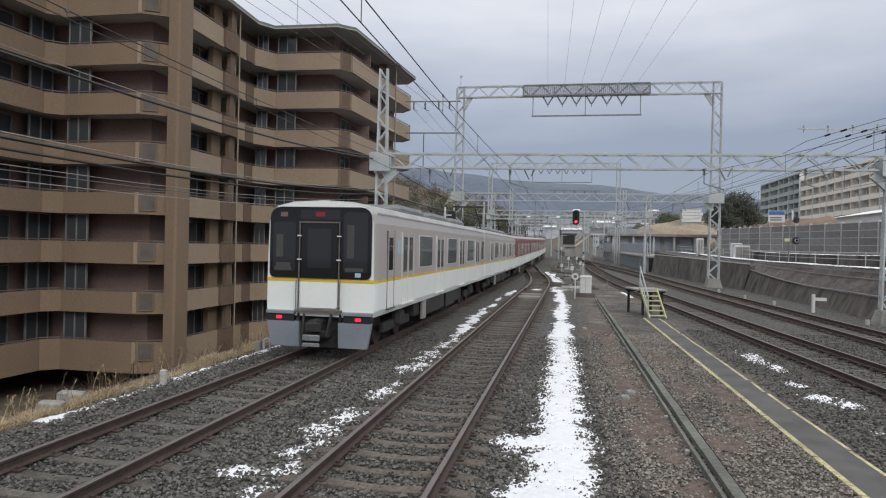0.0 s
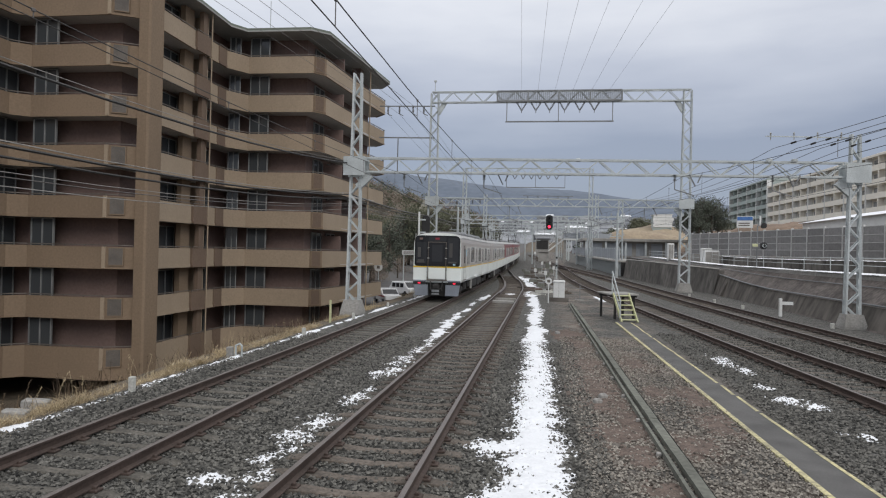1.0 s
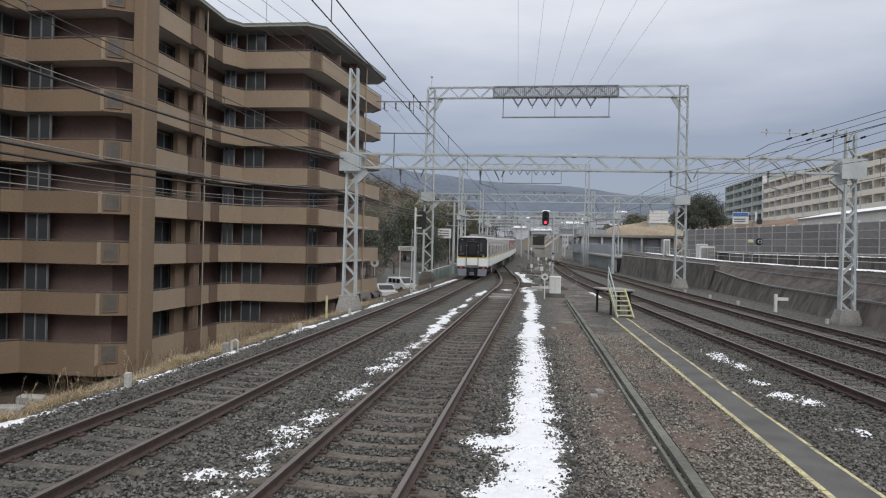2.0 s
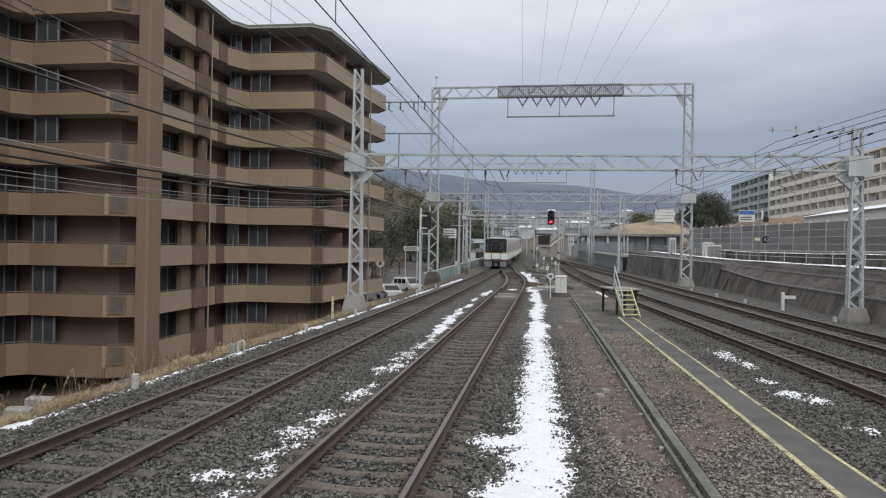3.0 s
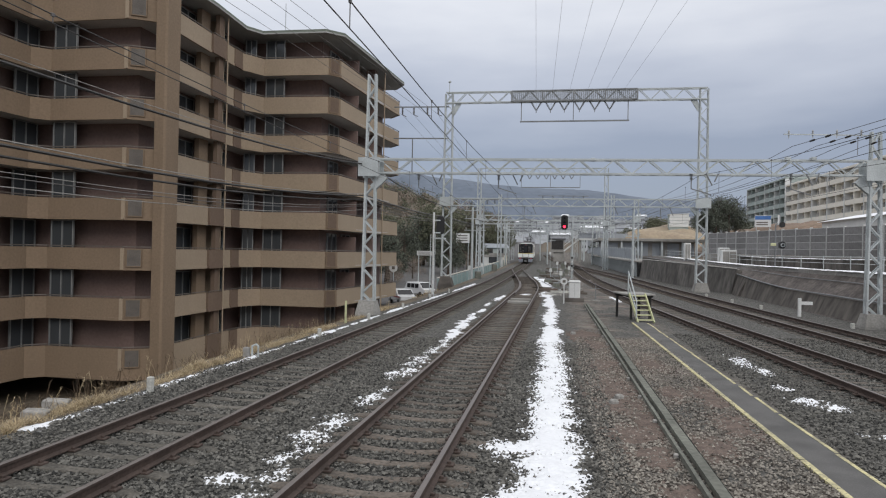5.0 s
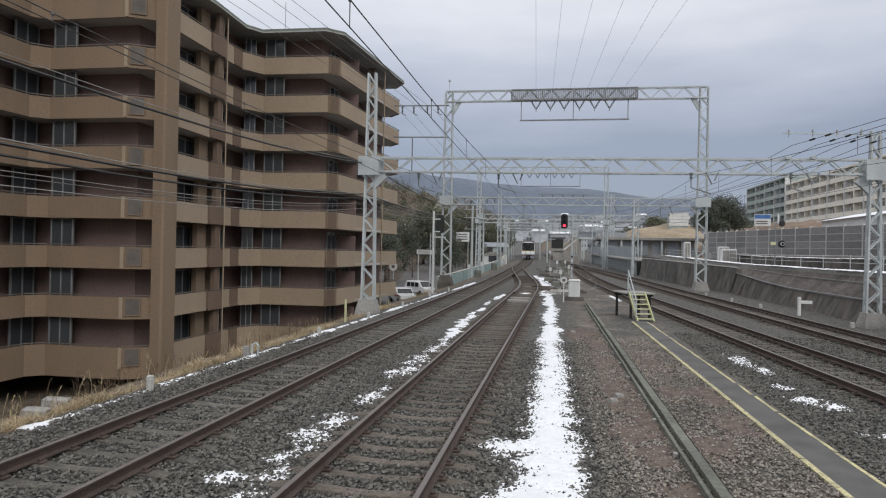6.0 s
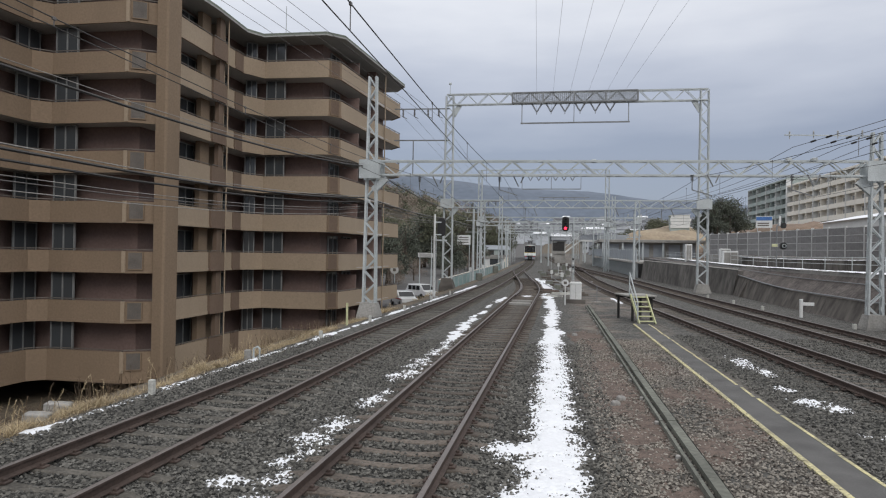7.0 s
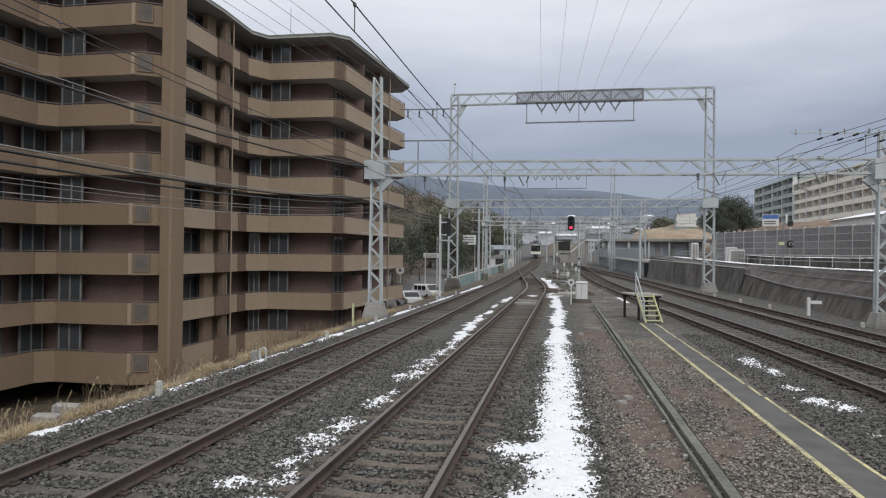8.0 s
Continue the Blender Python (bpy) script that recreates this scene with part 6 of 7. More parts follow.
def build_plants():
    r = random.Random(21)
    spots = []
    for i in range(520):
        y = 7.5 + 27 * r.random() ** 1.2
        x = -8.25 - abs(r.gauss(0, 0.36))
        if noise.noise((x * 0.9, y * 0.45, 12)) > -0.12:
            spots.append((x, y, r.choice((10, 30, 50, 70)), r.choice((0.07, 0.12, 0.2))))
    blades("grass", "dry straw-coloured grass on the embankment", spots, M_GRASS, 4, (0.04, 0.2), 1.0, 0.0045)
    spots = [(-8.7 - 1.7 * r.random(), 8 + 22 * r.random(), 14, 0.22) for i in range(110)]
    blades("weeds", "thin brown winter weeds on the embankment", spots, M_WEED, 5, (0.1, 0.42), 0.6, 0.005)
    # tall dry stalks with feathery heads
    for name, mats, seed, count in (("stalks", M_GRASS, 8, 60), ("stalks", M_WEED, 9, 60)):
        q, g = random.Random(seed), Geo()
        for i in range(count):
            x, y = -8.5 - abs(q.gauss(0, 0.45)), 8.5 + 17 * q.random() ** 1.1
            z, h = ground_height(x, y) - 0.03, q.uniform(0.2, 0.62)
            lx, ly = q.gauss(0, 0.16) * h, q.gauss(0, 0.16) * h
            tip = Vector((x + lx, y + ly, z + h))
            g.tube([(x, y, z), (x + lx * 0.35, y + ly * 0.35, z + h * 0.55), tip], 0.007, 3)
            for k in range(q.randint(8, 18)):
                f = q.uniform(0.55, 1.02)
                p = Vector((x + lx * f, y + ly * f, z + h * f))
                d = Vector((q.gauss(0, 1), q.gauss(0, 1), q.uniform(-0.2, 1.2))).normalized() * q.uniform(0.04, 0.11)
                w = Vector((q.gauss(0, 1), q.gauss(0, 1), 0)).normalized() * 0.006
                g.add([p - w, p + w, p + d], [(0, 1, 2)])
        tagged(part(name, g, mats), "tall dry weed stalks with feathery heads", "grass", kind="stuff")
    spots = [(-9.5 - 3 * r.random(), 30 + 30 * r.random(), 24, 0.25) for i in range(70)]
    blades("grass", "dry straw-coloured grass on the far bank", spots, M_GRASS, 6, (0.12, 0.42), 0.5, 0.012)


def crown(seed, radius, height, leaves, size):
    """Many small leaf clumps in an uneven crown."""
    r = random.Random(seed)
    g = Geo()
    lobes = [(r.gauss(0, 0.42) * radius, r.gauss(0, 0.42) * radius, height * r.uniform(0.35, 0.95), radius * r.uniform(0.35, 0.6)) for i in range(11)]
    for i in range(leaves):
        lx, ly, lz, lr = lobes[i % len(lobes)]
        v = Vector((r.gauss(0, 1), r.gauss(0, 1), r.gauss(0, 0.8))).normalized() * lr * r.uniform(0.55, 1.1)
        p = Vector((lx, ly, lz)) + v
        a = Vector((r.uniform(-1, 1), r.uniform(-1, 1), r.uniform(-1, 1))).normalized() * size
        b = Vector((r.uniform(-1, 1), r.uniform(-1, 1), r.uniform(-1, 1))).normalized() * size
        g.add([p - a, p + b, p + a, p - b * 0.7], [(0, 1, 2), (0, 2, 3)])
    return g


def limbs(seed, height, radius):
    r = random.Random(seed)
    g = Geo()
    k = height * 0.03
    g.loft([[(s * math.cos(i * 1.0472), s * math.sin(i * 1.0472), z) for i in range(6)] for s, z in ((k * 1.5, -0.4), (k, height * 0.2), (k * 0.7, height * 0.55), (k * 0.2, height * 0.9))])
    for i in range(9):
        a, z = r.uniform(0, 6.28), height * r.uniform(0.3, 0.75)
        m = (math.cos(a) * radius * 0.45, math.sin(a) * radius * 0.45, z + height * 0.12)
        g.bar((0, 0, z), m, k * 0.6, sides=5)
        for j in range(3):
            b = a + r.uniform(-0.8, 0.8)
            g.bar(m, (m[0] + math.cos(b) * radius * 0.4, m[1] + math.sin(b) * radius * 0.4, m[2] + height * r.uniform(0.04, 0.18)), k * 0.25, sides=4)
    return g


def build_trees():
    protos = []
    for k, (h, rad, m, lab, n, size) in enumerate(((9, 3.6, M_LEAF, "dark evergreen tree with a dense crown", 3600, 0.16), (8, 3.2, M_LEAF_BROWN, "bare brownish winter tree", 2600, 0.11), (10, 4.2, M_LEAF_OLIVE, "olive-green tree with a loose crown, haze in its leaf colour", 3200, 0.18))):
        t = thing("tree", lab, "tree", pose(0, 0, 0), group="trees")
        part("trunk", limbs(k, h, rad), M_BARK, t)
        part("crown", crown(k + 40, rad, h, n, size), m, t)
        protos.append(t)
    r = random.Random(9)
    places = []
    for i in range(26):
        y = 85 + 75 * r.random()
        places.append((-20 - 18 * r.random() - (y - 85) * 0.04, y, r.choice((0, 1, 2, 2, 1))))
    for i in range(10):
        places.append((-15.5 - 5 * r.random(), 110 + 60 * r.random(), 1 if r.random() < 0.7 else 0))
    for x, y in ((22.2, 106), (23.6, 108), (25.2, 110), (23.0, 112), (26.2, 107), (24.6, 114), (22.8, 104), (24.8, 105)):
        places.append((x, y, 0))
    for i in range(9):
        places.append((16 + 12 * r.random(), 164 + 10 * r.random(), 2))
    for i in range(22):
        k = r.random()
        places.append((-32 + 17 * k, 176 + 14 * r.random(), r.choice((1, 2, 2))))
    for i in range(16):
        places.append((-26 - 16 * r.random(), 118 + 34 * r.random(), 1))
    for i in range(10):
        places.append((26 + 16 * r.random(), 150 + 40 * r.random(), r.randrange(3)))
    # scrub and bare woods over the hillside
    for seed, m, lab in ((61, M_LEAF_BROWN, "bare brown woods on the hillside"), (62, M_LEAF_OLIVE, "olive-green woods on the hillside")):
        q, g = random.Random(seed), Geo()
        for i in range(420):
            cx, cy = q.uniform(-78, -19), q.uniform(178, 262)
            u, f = (cx + 120) / 101, max(0.0, (cy - 215) / 60)
            cz = max(ground_height(cx, cy), (37 - 24 * u ** 1.6) * math.sin(min(1, f) * 1.5708) ** 0.8) + q.uniform(0.5, 3.0)
            rr = q.uniform(1.4, 3.0)
            for j in range(70):
                v = Vector((q.gauss(0, 1), q.gauss(0, 1), q.gauss(0, 0.9))).normalized() * rr * q.uniform(0.5, 1.1)
                p = Vector((cx, cy, cz)) + v
                a = Vector((q.uniform(-1, 1), q.uniform(-1, 1), q.uniform(-1, 1))).normalized() * 0.3
                b = Vector((q.uniform(-1, 1), q.uniform(-1, 1), q.uniform(-1, 1))).normalized() * 0.3
                g.add([p - a, p + b, p + a, p - b * 0.7], [(0, 1, 2), (0, 2, 3)])
        tagged(part("hillside_woods", g, m), lab, "woods", kind="stuff")
    for i, (x, y, k) in enumerate(places):
        m = pose(x, y, ground_height(x, y) - 0.2 + (3.2 if 20 < x < 30 and y < 130 else 0), 0, 0, r.uniform(0, 360)) @ Matrix.Scale(r.uniform(0.7, 1.1) * (0.66 if 20 < x < 30 and y < 130 else 1.12 if x < -25 and y > 117 else 0.9 if x < -14 else 0.8 if y > 150 else 1), 4)
        if i < 3:
            protos[i].matrix_basis = m
            continue
        copy_thing(protos[k], m)


# ---- the far side: flats, town, hills ----
def slab_block(name, label, m, w, d, storeys, wall_m, bays, parapet_m, group=""):
    """A block of flats: floors with balcony fronts, party walls, windows set back."""
    t = thing(name, label, "apartment building", m, group=group)
    H = storeys * 2.8
    part("wall", Geo().box(0, w, 1.2, d, -3, H), wall_m, t)
    part("roof", Geo().bevel_box(-0.2, w + 0.2, -0.1, d + 0.2, H, H + 0.5, 0.05), parapet_m, t)
    for k in range(storeys):
        part("balcony", Geo().box(0, w, 0, 0.12, 2.8 * k, 2.8 * k + 1.15).box(0, w, 0.12, 1.2, 2.8 * k, 2.8 * k + 0.15), parapet_m, t)
        for b in range(bays):
            x0, bw = w * b / bays, w / bays
            win = part("window", Geo().box(x0 + bw * 0.18, x0 + bw * 0.82, 1.12, 1.2, 2.8 * k + 0.3, 2.8 * k + 2.3), M_ALU, t)
            part("pane", Geo().box(x0 + bw * 0.22, x0 + bw * 0.48, 1.09, 1.13, 2.8 * k + 0.4, 2.8 * k + 2.2).box(x0 + bw * 0.52, x0 + bw * 0.78, 1.09, 1.13, 2.8 * k + 0.4, 2.8 * k + 2.2), M_PANE_PALE, win)
    for b in range(bays + 1):
        x = w * b / bays
        part("party_wall", Geo().box(x - 0.14, x + 0.14, -0.03 if b % 2 else -0.12, 1.2, -1, H), wall_m if b % 2 else M_WHITE, t)
    return t


def house(name, label, x, y, z, w, d, h, rot, wall_m, roof_m, pitched, group, pitch=0.28):
    t = thing(name, label, "house", pose(x, y, z, 0, 0, rot), group=group)
    part("wall", Geo().box(-w / 2, w / 2, -d / 2, d / 2, -3, h), wall_m, t)
    if pitched:
        e = 0.5
        part("roof", Geo().add([(-w / 2 - e, -d / 2 - e, h), (w / 2 + e, -d / 2 - e, h), (w / 2 + e, d / 2 + e, h), (-w / 2 - e, d / 2 + e, h), (-w / 2, 0, h + d * pitch), (w / 2, 0, h + d * pitch)],
             [(0, 1, 5, 4), (2, 3, 4, 5), (0, 4, 3), (1, 2, 5), (0, 3, 2, 1)]), roof_m, t)
    else:
        part("roof", Geo().box(-w / 2 - 0.15, w / 2 + 0.15, -d / 2 - 0.15, d / 2 + 0.15, h, h + 0.4), roof_m, t)
    n, fl = max(1, int(w / 3)), max(1, int(h / 3)) if y < 420 else 0
    for k in range(fl):
        for i in range(n):
            x0 = -w / 2 + w * (i + 0.25) / n
            part("window", Geo().box(x0, x0 + w / n * 0.5, -d / 2 - 0.04, -d / 2 + 0.02, k * 3 + 0.9, k * 3 + 2.2), M_PANE, t)
    return t


def build_far():
    r = random.Random(33)
    slab_block("apartment_building", "long cream apartment block with balcony rows", pose(65, 209, 9.6, 0, 0, -90), 76, 9, 5, M_FLAT, 15, M_FLAT, "flats on the slope")
    slab_block("apartment_building", "grey apartment block beside the cream one", pose(66, 254, 9.6, 0, 0, -90), 41, 9, 6, M_FLAT_GREY, 8, M_FLAT_GREY, "flats on the slope")
    house("house", "low white hall with a snow-covered roof", 38, 78, 4.0, 34, 8, 3.5, 90, M_WHITE, M_SNOW, True, "houses beyond the line", 0.12)
    t = thing("shed", "white panelled shed on the grassy slope", "shed", pose(25.3, 150, 8.9))
    part("frame", Geo().box(-1.9, 1.9, 0.1, 3.0, -2.5, 2.75), M_FLAT_GREY, t)
    for k in range(4):
        part("panel", Geo().bevel_box(-2.05 + 0.12 * (k % 2), 1.95 + 0.15 * (k % 3), -0.1, 0.1, 0.1 + 0.7 * k, 0.72 + 0.7 * k, 0.03), M_WHITE, t)
    part("roof", Geo().add([(-2.1, -0.2, 2.8), (2.1, -0.2, 3.0), (2.1, 3.1, 3.0), (-2.1, 3.1, 2.8), (-2.1, -0.2, 2.7), (2.1, -0.2, 2.9), (2.1, 3.1, 2.9), (-2.1, 3.1, 2.7)],
         [(0, 1, 2, 3), (7, 6, 5, 4), (0, 4, 5, 1), (1, 5, 6, 2), (2, 6, 7, 3), (3, 7, 4, 0)]), M_WHITE, t)
    # blue and white sign board above the barrier
    t = thing("sign_board", "blue and white sign board on the slope", "sign", pose(27.0, 96.0, 5.65, 0, 0, -16))
    part("board", Geo().bevel_box(-1.0, 1.0, -0.05, 0.05, 1.2, 2.75, 0.02), M_WHITE, t)
    part("band", Geo().box(-0.96, 0.96, -0.07, -0.05, 2.2, 2.7), M_BLUE, t, "blue band")
    for k in range(2):
        part("text_bar", Geo().box(-0.8, 0.6, -0.07, -0.05, 1.45 + 0.3 * k, 1.6 + 0.3 * k), M_GRILLE, t)
    for x in (-0.8, 0.8):
        part("pole", Geo().bar((x, 0.1, 0), (x, 0.1, 2.7), 0.08), M_GALV, t)
    # slopes behind the barrier
    for nm, lab, m, x0, x1, y0, y1, z0, z1 in (("bank", "rust-brown winter slope behind the noise barrier", M_RUST, 19.5, 60, 84, 135, 1.6, 8.6), ("bank", "dry yellow grass bank near the station", M_SLOPE, 8.4, 30, 134, 162, 1.0, 9.3)):
        g = Geo()
        nx, ny = 24, 24
        for j in range(ny + 1):
            for i in range(nx + 1):
                u, v = i / nx, j / ny
                x, y = x0 + (x1 - x0) * u, y0 + (y1 - y0) * v
                hgt = smooth(0, 0.35, u) * smooth(0, 0.3, v) * (0.8 + 0.4 * noise.noise((x * 0.1, y * 0.1, 2)))
                g.v.append((x, y, z0 + (z1 - z0) * hgt + 0.25 * noise.noise((x * 0.7, y * 0.7, 1))))
        for j in range(ny):
            for i in range(nx):
                g.f.append((j * (nx + 1) + i, j * (nx + 1) + i + 1, (j + 1) * (nx + 1) + i + 1, (j + 1) * (nx + 1) + i))
                g.mi.append(0)
        tagged(part(nm, g, m, smooth=True), lab, "slope", kind="structure")
    # station in the distance
    t = thing("station_building", "pale low station building with a flat canopy", "station", pose(13.5, 118, 2.4))
    part("hall", Geo().box(-6, 9, 0, 14, -2.5, 2.7), M_CONC, t)
    part("canopy", Geo().bevel_box(-7, 11, -1.5, 15, 2.7, 3.15, 0.05), M_CONC, t)
    for i in range(6):
        part("column", Geo().box(-6.5 + i * 3.3, -6.2 + i * 3.3, -1.2, -0.9, -0.5, 2.7), M_GALV, t)
        # openings are flat plates, paled blue-grey to carry the distance haze
        part("opening", Geo().box(-5.4 + i * 2.5, -3.6 + i * 2.5, -0.05, 0.02, 0.2, 2.4), M_PALE, t)
    t = thing("platform", "raised station platform with a dark ribbed front", "platform", pose(9.0, 84.2, BED + 0.12, 0.6, 0, 2.86))
    part("deck", Geo().bevel_box(-0.1, 3.4, 0, 56, 1.95, 2.15, 0.03), M_CONC, t)
    part("front", Geo().box(0.45, 3.3, 0, 56, -0.3, 1.95), M_UNDER, t)
    rib = Geo().add([(0.0, 0, 1.95), (0.0, 0.22, 1.95), (0.45, 0.22, 1.95), (0.45, 0, 1.95), (0.35, 0, -0.3), (0.35, 0.22, -0.3), (0.45, 0.22, -0.3), (0.45, 0, -0.3)],
                    [(0, 4, 5, 1), (0, 3, 7, 4), (1, 5, 6, 2)]).mesh("rib", M_GALV)
    for i in range(44):
        part("rib", rib, None, t, m=pose(0, 0.4 + i * 1.25, 0))
    f = thing("fence", "pale blue-grey panel fence on the platform", "fence", pose(9.15, 84.2, BED + 2.27, 0.6, 0, 2.86))
    for i in range(28):
        part("post", Geo().box(0.0, 0.08, i * 2 - 0.04, i * 2 + 0.04, 0, 1.55), M_GALV, f)
        part("panel", Geo().box(0.02, 0.06, i * 2 + 0.06, i * 2 + 1.94, 0.15, 1.45), M_PALE, f)
    t = thing("shed", "grey shed with a dark open front beside the line", "shed", pose(-0.6, 236, grade(236)))
    part("wall", Geo().box(-2.4, 2.4, 0.3, 7, -1, 5.4), M_CONC, t)
    # flat near-black plate on the solid wall paints a shaded opening
    part("opening", Geo().box(-2.0, 2.0, 0.24, 0.3, 1.9, 5.0), M_UNDER, t, "dark plate drawn as a shaded opening")
    part("roof", Geo().bevel_box(-2.8, 2.8, -0.3, 7.3, 5.4, 5.8, 0.05), M_TOWN_ROOF, t)
    for x, y, h, side in ((-9.6, 74, 8.2, 1), (-10.6, 134, 9, 1), (8.0, 76, 7.5, -1), (6.9, 104, 8, -1), (6.3, 132, 9, -1), (5.6, 158, 9, -1), (-2.2, 128, 7.2, 1), (-4.2, 150, 7.5, 1), (-13, 150, 9, 1), (-14, 188, 9, 1), (3.5, 190, 8, -1)):
        t = thing("line_pole", "slim pale pole with cross arms", "pole", pose(x, y, ground_height(x, y) - 0.1), group="line poles")
        part("shaft", Geo().lathe(0, 0, [(0.16, 0), (0.11, h)], 8), M_GALV, t)
        for k, z in enumerate((h - 0.4, h - 1.3, h - 2.6)):
            part("cross_arm", Geo().bar((-0.9, 0, z), (0.9 + side * (0.6 if k == 2 else 0), 0, z), 0.08), M_GALV, t)
            for x1 in (-0.7, 0.7):
                part("insulator", insulator(Geo(), x1, 0, z + 0.35, 0.3, 0.08), M_INSUL, t)
    house("hut", "small white equipment hut by the line", -12.0, 124, grade(124) - 1.0, 3.4, 3, 2.0, 4, M_WHITE, M_CONC, False, "lineside huts")
    house("hut", "small beige equipment hut by the line", -12.6, 140, grade(140) - 0.8, 3.6, 3, 1.9, 6, M_FLAT, M_CONC, False, "lineside huts")
    house("hut", "low grey hut with a pale blue-grey roof", -16.5, 176, grade(176), 6, 4, 2.4, 5, M_FLAT_GREY, M_PALE, True, "lineside huts")
    t = thing("footbridge", "pale covered footbridge with a stair", "footbridge", pose(7.2, 146, grade(146)))
    part("deck", Geo().bevel_box(-3, 14, 0, 2.6, 4.6, 5.0, 0.05), M_WHITE, t)
    part("parapet", Geo().box(-3, 14, -0.05, 0.05, 5.0, 6.1), M_PALE, t)
    part("stair", Geo().bar((-3, 1.2, 4.8), (-6.2, 1.2, 2.2), 0.8, 0.3), M_WHITE, t)
    part("stair_rail", Geo().bar((-3, -0.1, 6.0), (-6.2, -0.1, 3.3), 0.1, 0.1), M_WHITE, t)
    part("landing", Geo().box(-8.6, -6.0, 0.2, 2.2, 1.9, 2.15), M_CONC, t)
    part("landing_wall", Geo().box(-8.4, -6.2, 0.5, 2.0, -0.6, 1.9), M_CONC, t)
    for x in (-3, 4, 11):
        part("column", Geo().box(x, x + 0.5, 0.8, 1.6, -0.5, 4.6), M_CONC, t)
    # town
    for i in range(330):
        y = 300 + 560 * r.random() ** 1.1
        k = r.uniform(-0.16, 0.24)
        x = y * k - 4
        if -0.12 < k < 0.06 and y < 430:
            continue
        w, d, h = r.uniform(6, 13), r.uniform(6, 10), r.choice((4.5, 5.5, 6, 6, 6.5, 8, 11))
        house("house", "far pale town house", x, y, ground_height(x, y), w, d, h, r.uniform(-25, 25), M_TOWN, M_SNOW if r.random() < 0.12 else M_TOWN_ROOF, r.random() < 0.6, "far town houses")
    q, g = random.Random(71), Geo()
    for i in range(260):
        cy = 260 + 560 * q.random()
        cx = cy * q.uniform(-0.17, 0.25) - 4
        if abs(cx + 8) < 14 and cy < 420:
            continue
        cz, rr = ground_height(cx, cy) + q.uniform(1.0, 5.0), q.uniform(1.5, 4.0)
        for j in range(40):
            p = Vector((cx, cy, cz)) + Vector((q.gauss(0, 1), q.gauss(0, 1), q.gauss(0, 0.8))).normalized() * rr * q.uniform(0.4, 1.1)
            a = Vector((q.uniform(-1, 1), q.uniform(-1, 1), q.uniform(-1, 1))).normalized() * 0.55
            b = Vector((q.uniform(-1, 1), q.uniform(-1, 1), q.uniform(-1, 1))).normalized() * 0.55
            g.add([p - a, p + b, p + a, p - b * 0.7], [(0, 1, 2), (0, 2, 3)])
    tagged(part("town_trees", g, M_LEAF), "dark trees scattered among the far houses", "trees", kind="stuff")
    # hills
    def ridge(name, label, m, y, x0, x1, base, top, seed, depth, rough=0.16):
        g = Geo()
        nx, ny = 90, 10
        for j in range(ny + 1):
            for i in range(nx + 1):
                x = x0 + (x1 - x0) * i / nx
                f = j / ny
                hgt = top(i / nx) * math.sin(f * math.pi * 0.5) ** 0.8
                hgt *= 1 + rough * noise.noise((i * 0.16, j * 0.3, seed)) + 0.05 * noise.noise((i * 0.6, j, seed))
                g.v.append((x, y + depth * f + 40 * noise.noise((i * 0.2, f, seed)), base + hgt))
        for j in range(ny):
            for i in range(nx):
                g.f.append((j * (nx + 1) + i, j * (nx + 1) + i + 1, (j + 1) * (nx + 1) + i + 1, (j + 1) * (nx + 1) + i))
                g.mi.append(0)
        tagged(part(name, g, m, smooth=True), label, "hill", kind="structure")
    ridge("backdrop_hills", "wooded mountain ridge with blue distance haze in its colour", M_HILL, 2300, -2600, 2600, -10, lambda u: np.interp(u * 5200 - 2600, (-1600, -749, -484, -226, 24, 386, 596, 1400), (420, 361, 341, 308, 294, 256, 243, 190)), 3, 700, 0.03)
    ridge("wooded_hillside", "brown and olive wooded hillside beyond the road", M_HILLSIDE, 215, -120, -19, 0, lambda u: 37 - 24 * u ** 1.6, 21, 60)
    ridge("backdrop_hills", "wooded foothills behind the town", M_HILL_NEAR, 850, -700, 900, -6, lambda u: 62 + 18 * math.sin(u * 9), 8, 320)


# ---- put it together ----
build_ground()
build_wall()
build_apartments()
TRAIN = build_train()
build_near_gantry()
build_tall_gantry()
build_far_gantry(88, -10.2, 9.6, 9.5, [(9.3, -13, -8)])
build_far_gantry(122, -10.8, 9.2, 12.5, [(12.3, -4, 5)])
build_far_gantry(104, -12.5, 6.9, 15.3, [], (-6.0, 2.95, 12.3))
build_far_gantry(145, -11.5, 8.0, 9.0, [(8.8, -3, 6)])
build_far_gantry(172, -13.0, 6.0, 9.0, [(8.7, -11, -6)])
build_far_gantry(205, -14.0, 5.0, 8.5, [(8.2, -9, 0)])
build_wires()
build_lineside()
build_clutter()
build_crossing()
build_walkway()
build_trough()
build_steps()
build_vehicle("van", "white minivan parked by the road", pose(-14.0, 72.6, ground_height(-14.0, 72.6), 0, 0, 52), 3.6, 1.6, 0.35)
build_vehicle("car", "white car with a red stripe parked by the road", pose(-14.0, 62.0, ground_height(-14, 64), 0, 0, 30), 4.3, 1.45, 1.0, M_RED)
build_far()
build_trees()
build_plants()
build_snow()
build_soil()
stones("loose_ballast", "loose grey ballast stones", [(-8.1, 1.0, 5.5, 22, 0.6), (4.2, 12.8, 9, 26, 0.4)], 118000, M_STONE, 1, (0.012, 0.036))
stones("loose_ballast", "loose rusty brown ballast stones", [(0.6, 3.5, 6.5, 24, 1.0)], 24000, M_STONE_BROWN, 2, (0.012, 0.03), True)
build_track("track_left", "curving railway track with brown rails, left of the platform line", track_left, -14, 330, 62)
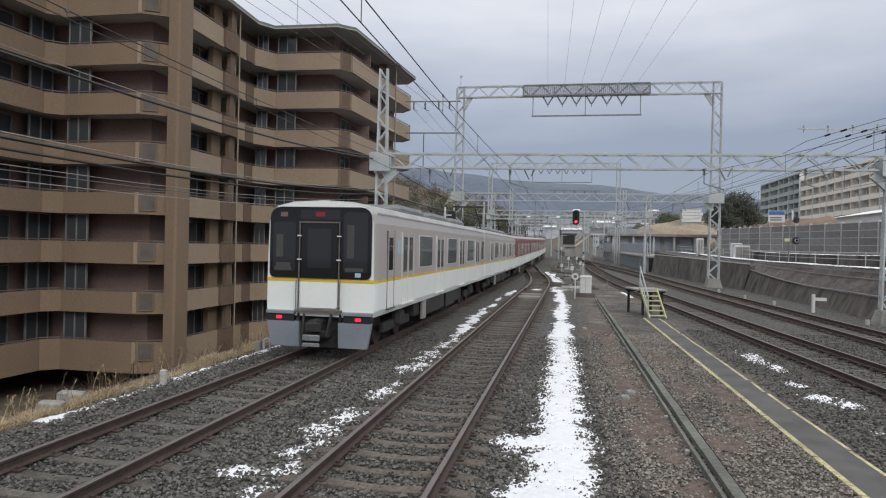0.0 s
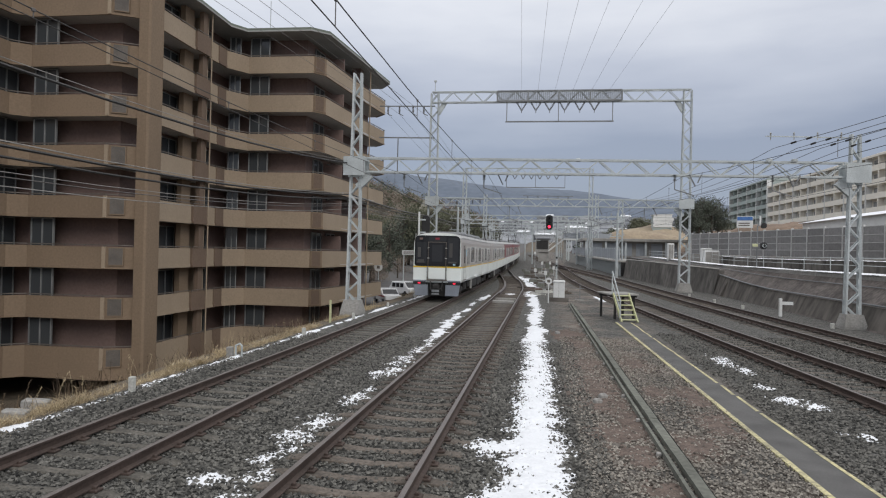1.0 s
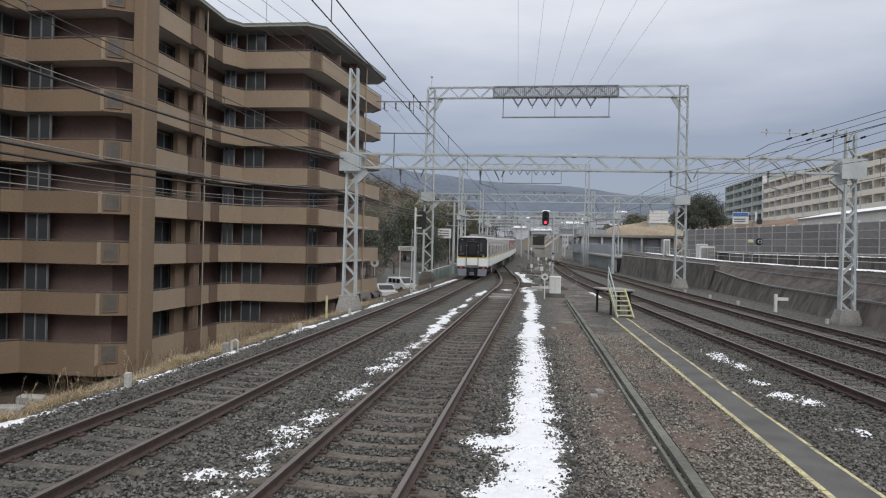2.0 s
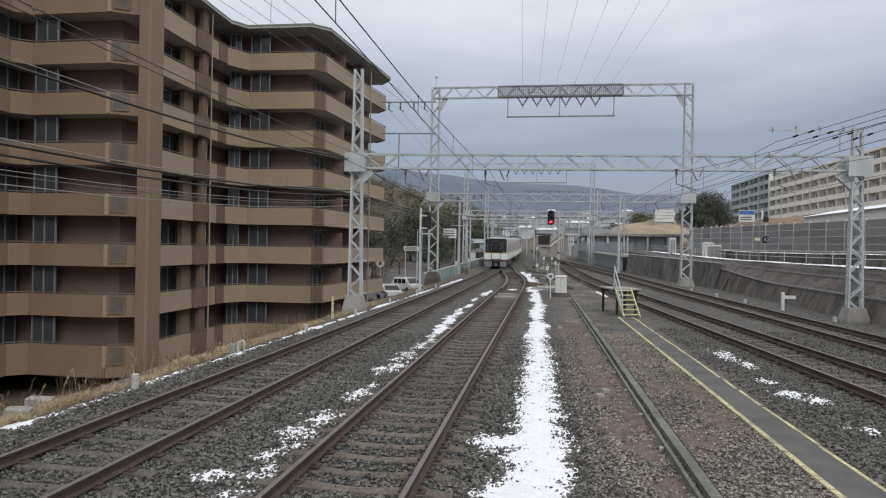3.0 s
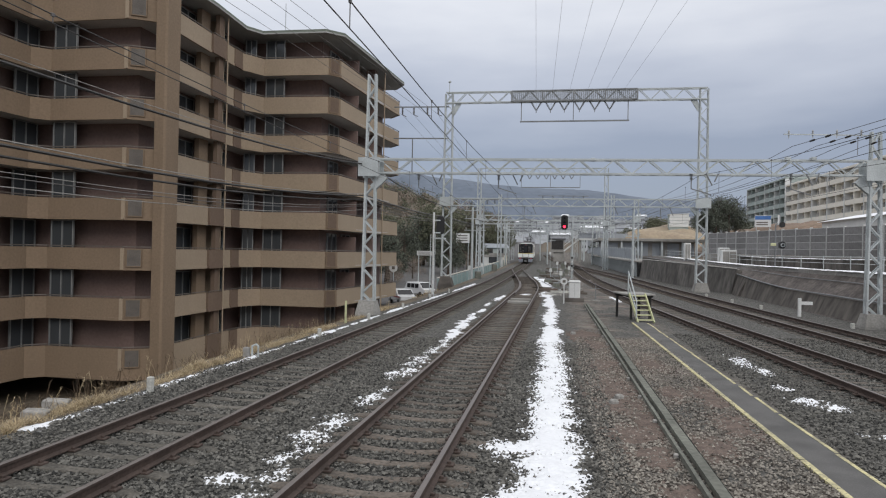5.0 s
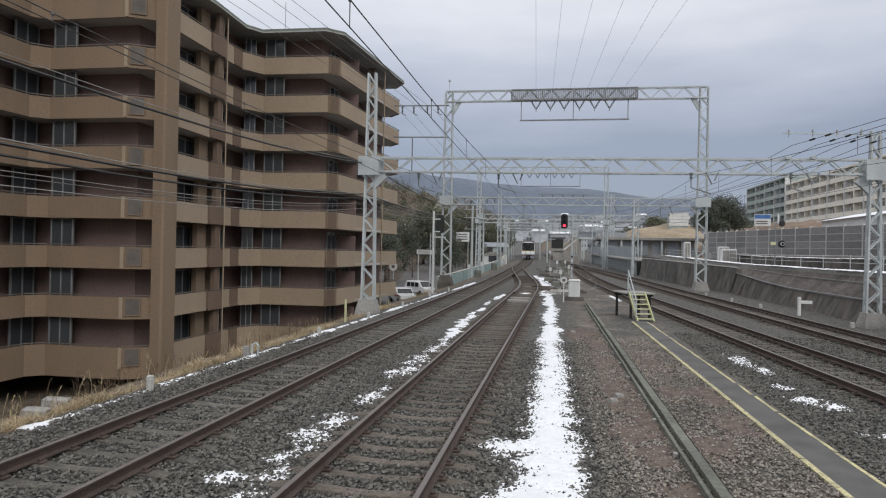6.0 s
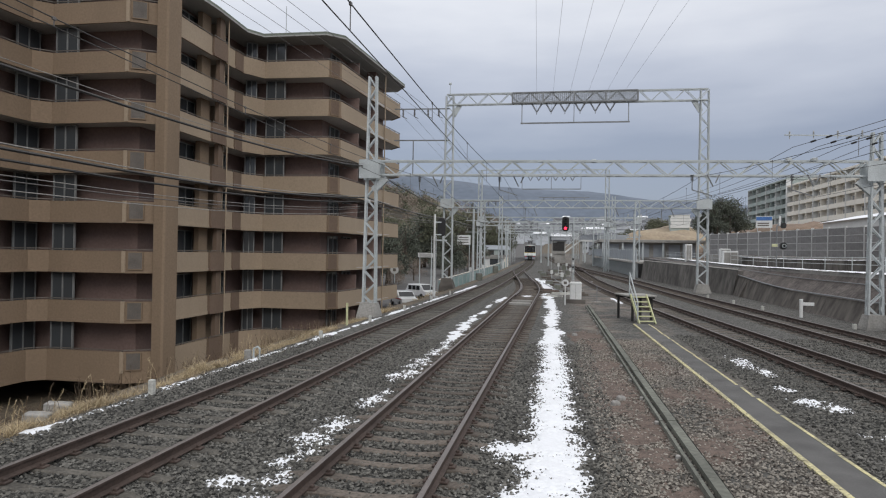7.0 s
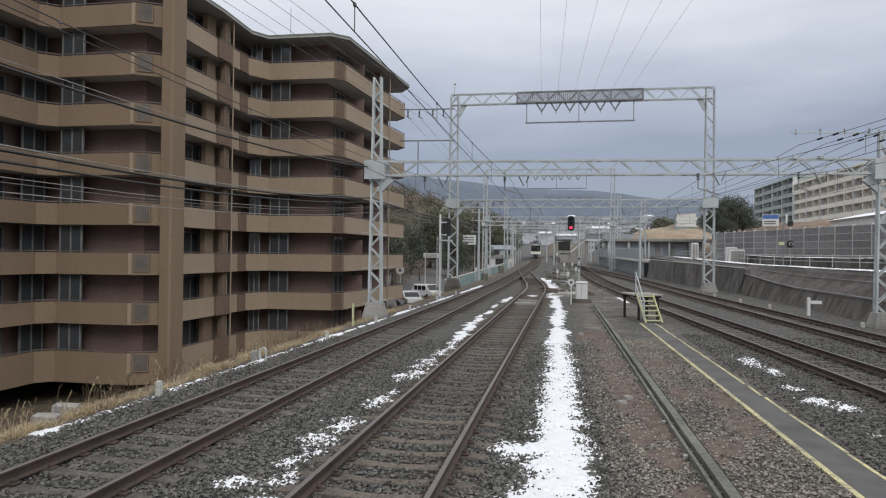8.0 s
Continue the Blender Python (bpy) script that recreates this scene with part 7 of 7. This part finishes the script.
build_track("track_middle", "railway track with brown rails and dark sleepers", track_middle, -14, 96, 62)
build_track("track_right", "railway track with rusty rails beside the walkway", track_right, -14, 118, 40)
build_track("track_far_right", "railway track with rusty rails by the retaining wall", track_far_right, -14, 230, 40)


def motions():
    for i, c in enumerate(TRAIN):
        walk(c, [(t, car_pose(y + i * CAR)) for t, y in TAIL_AT])


motions()
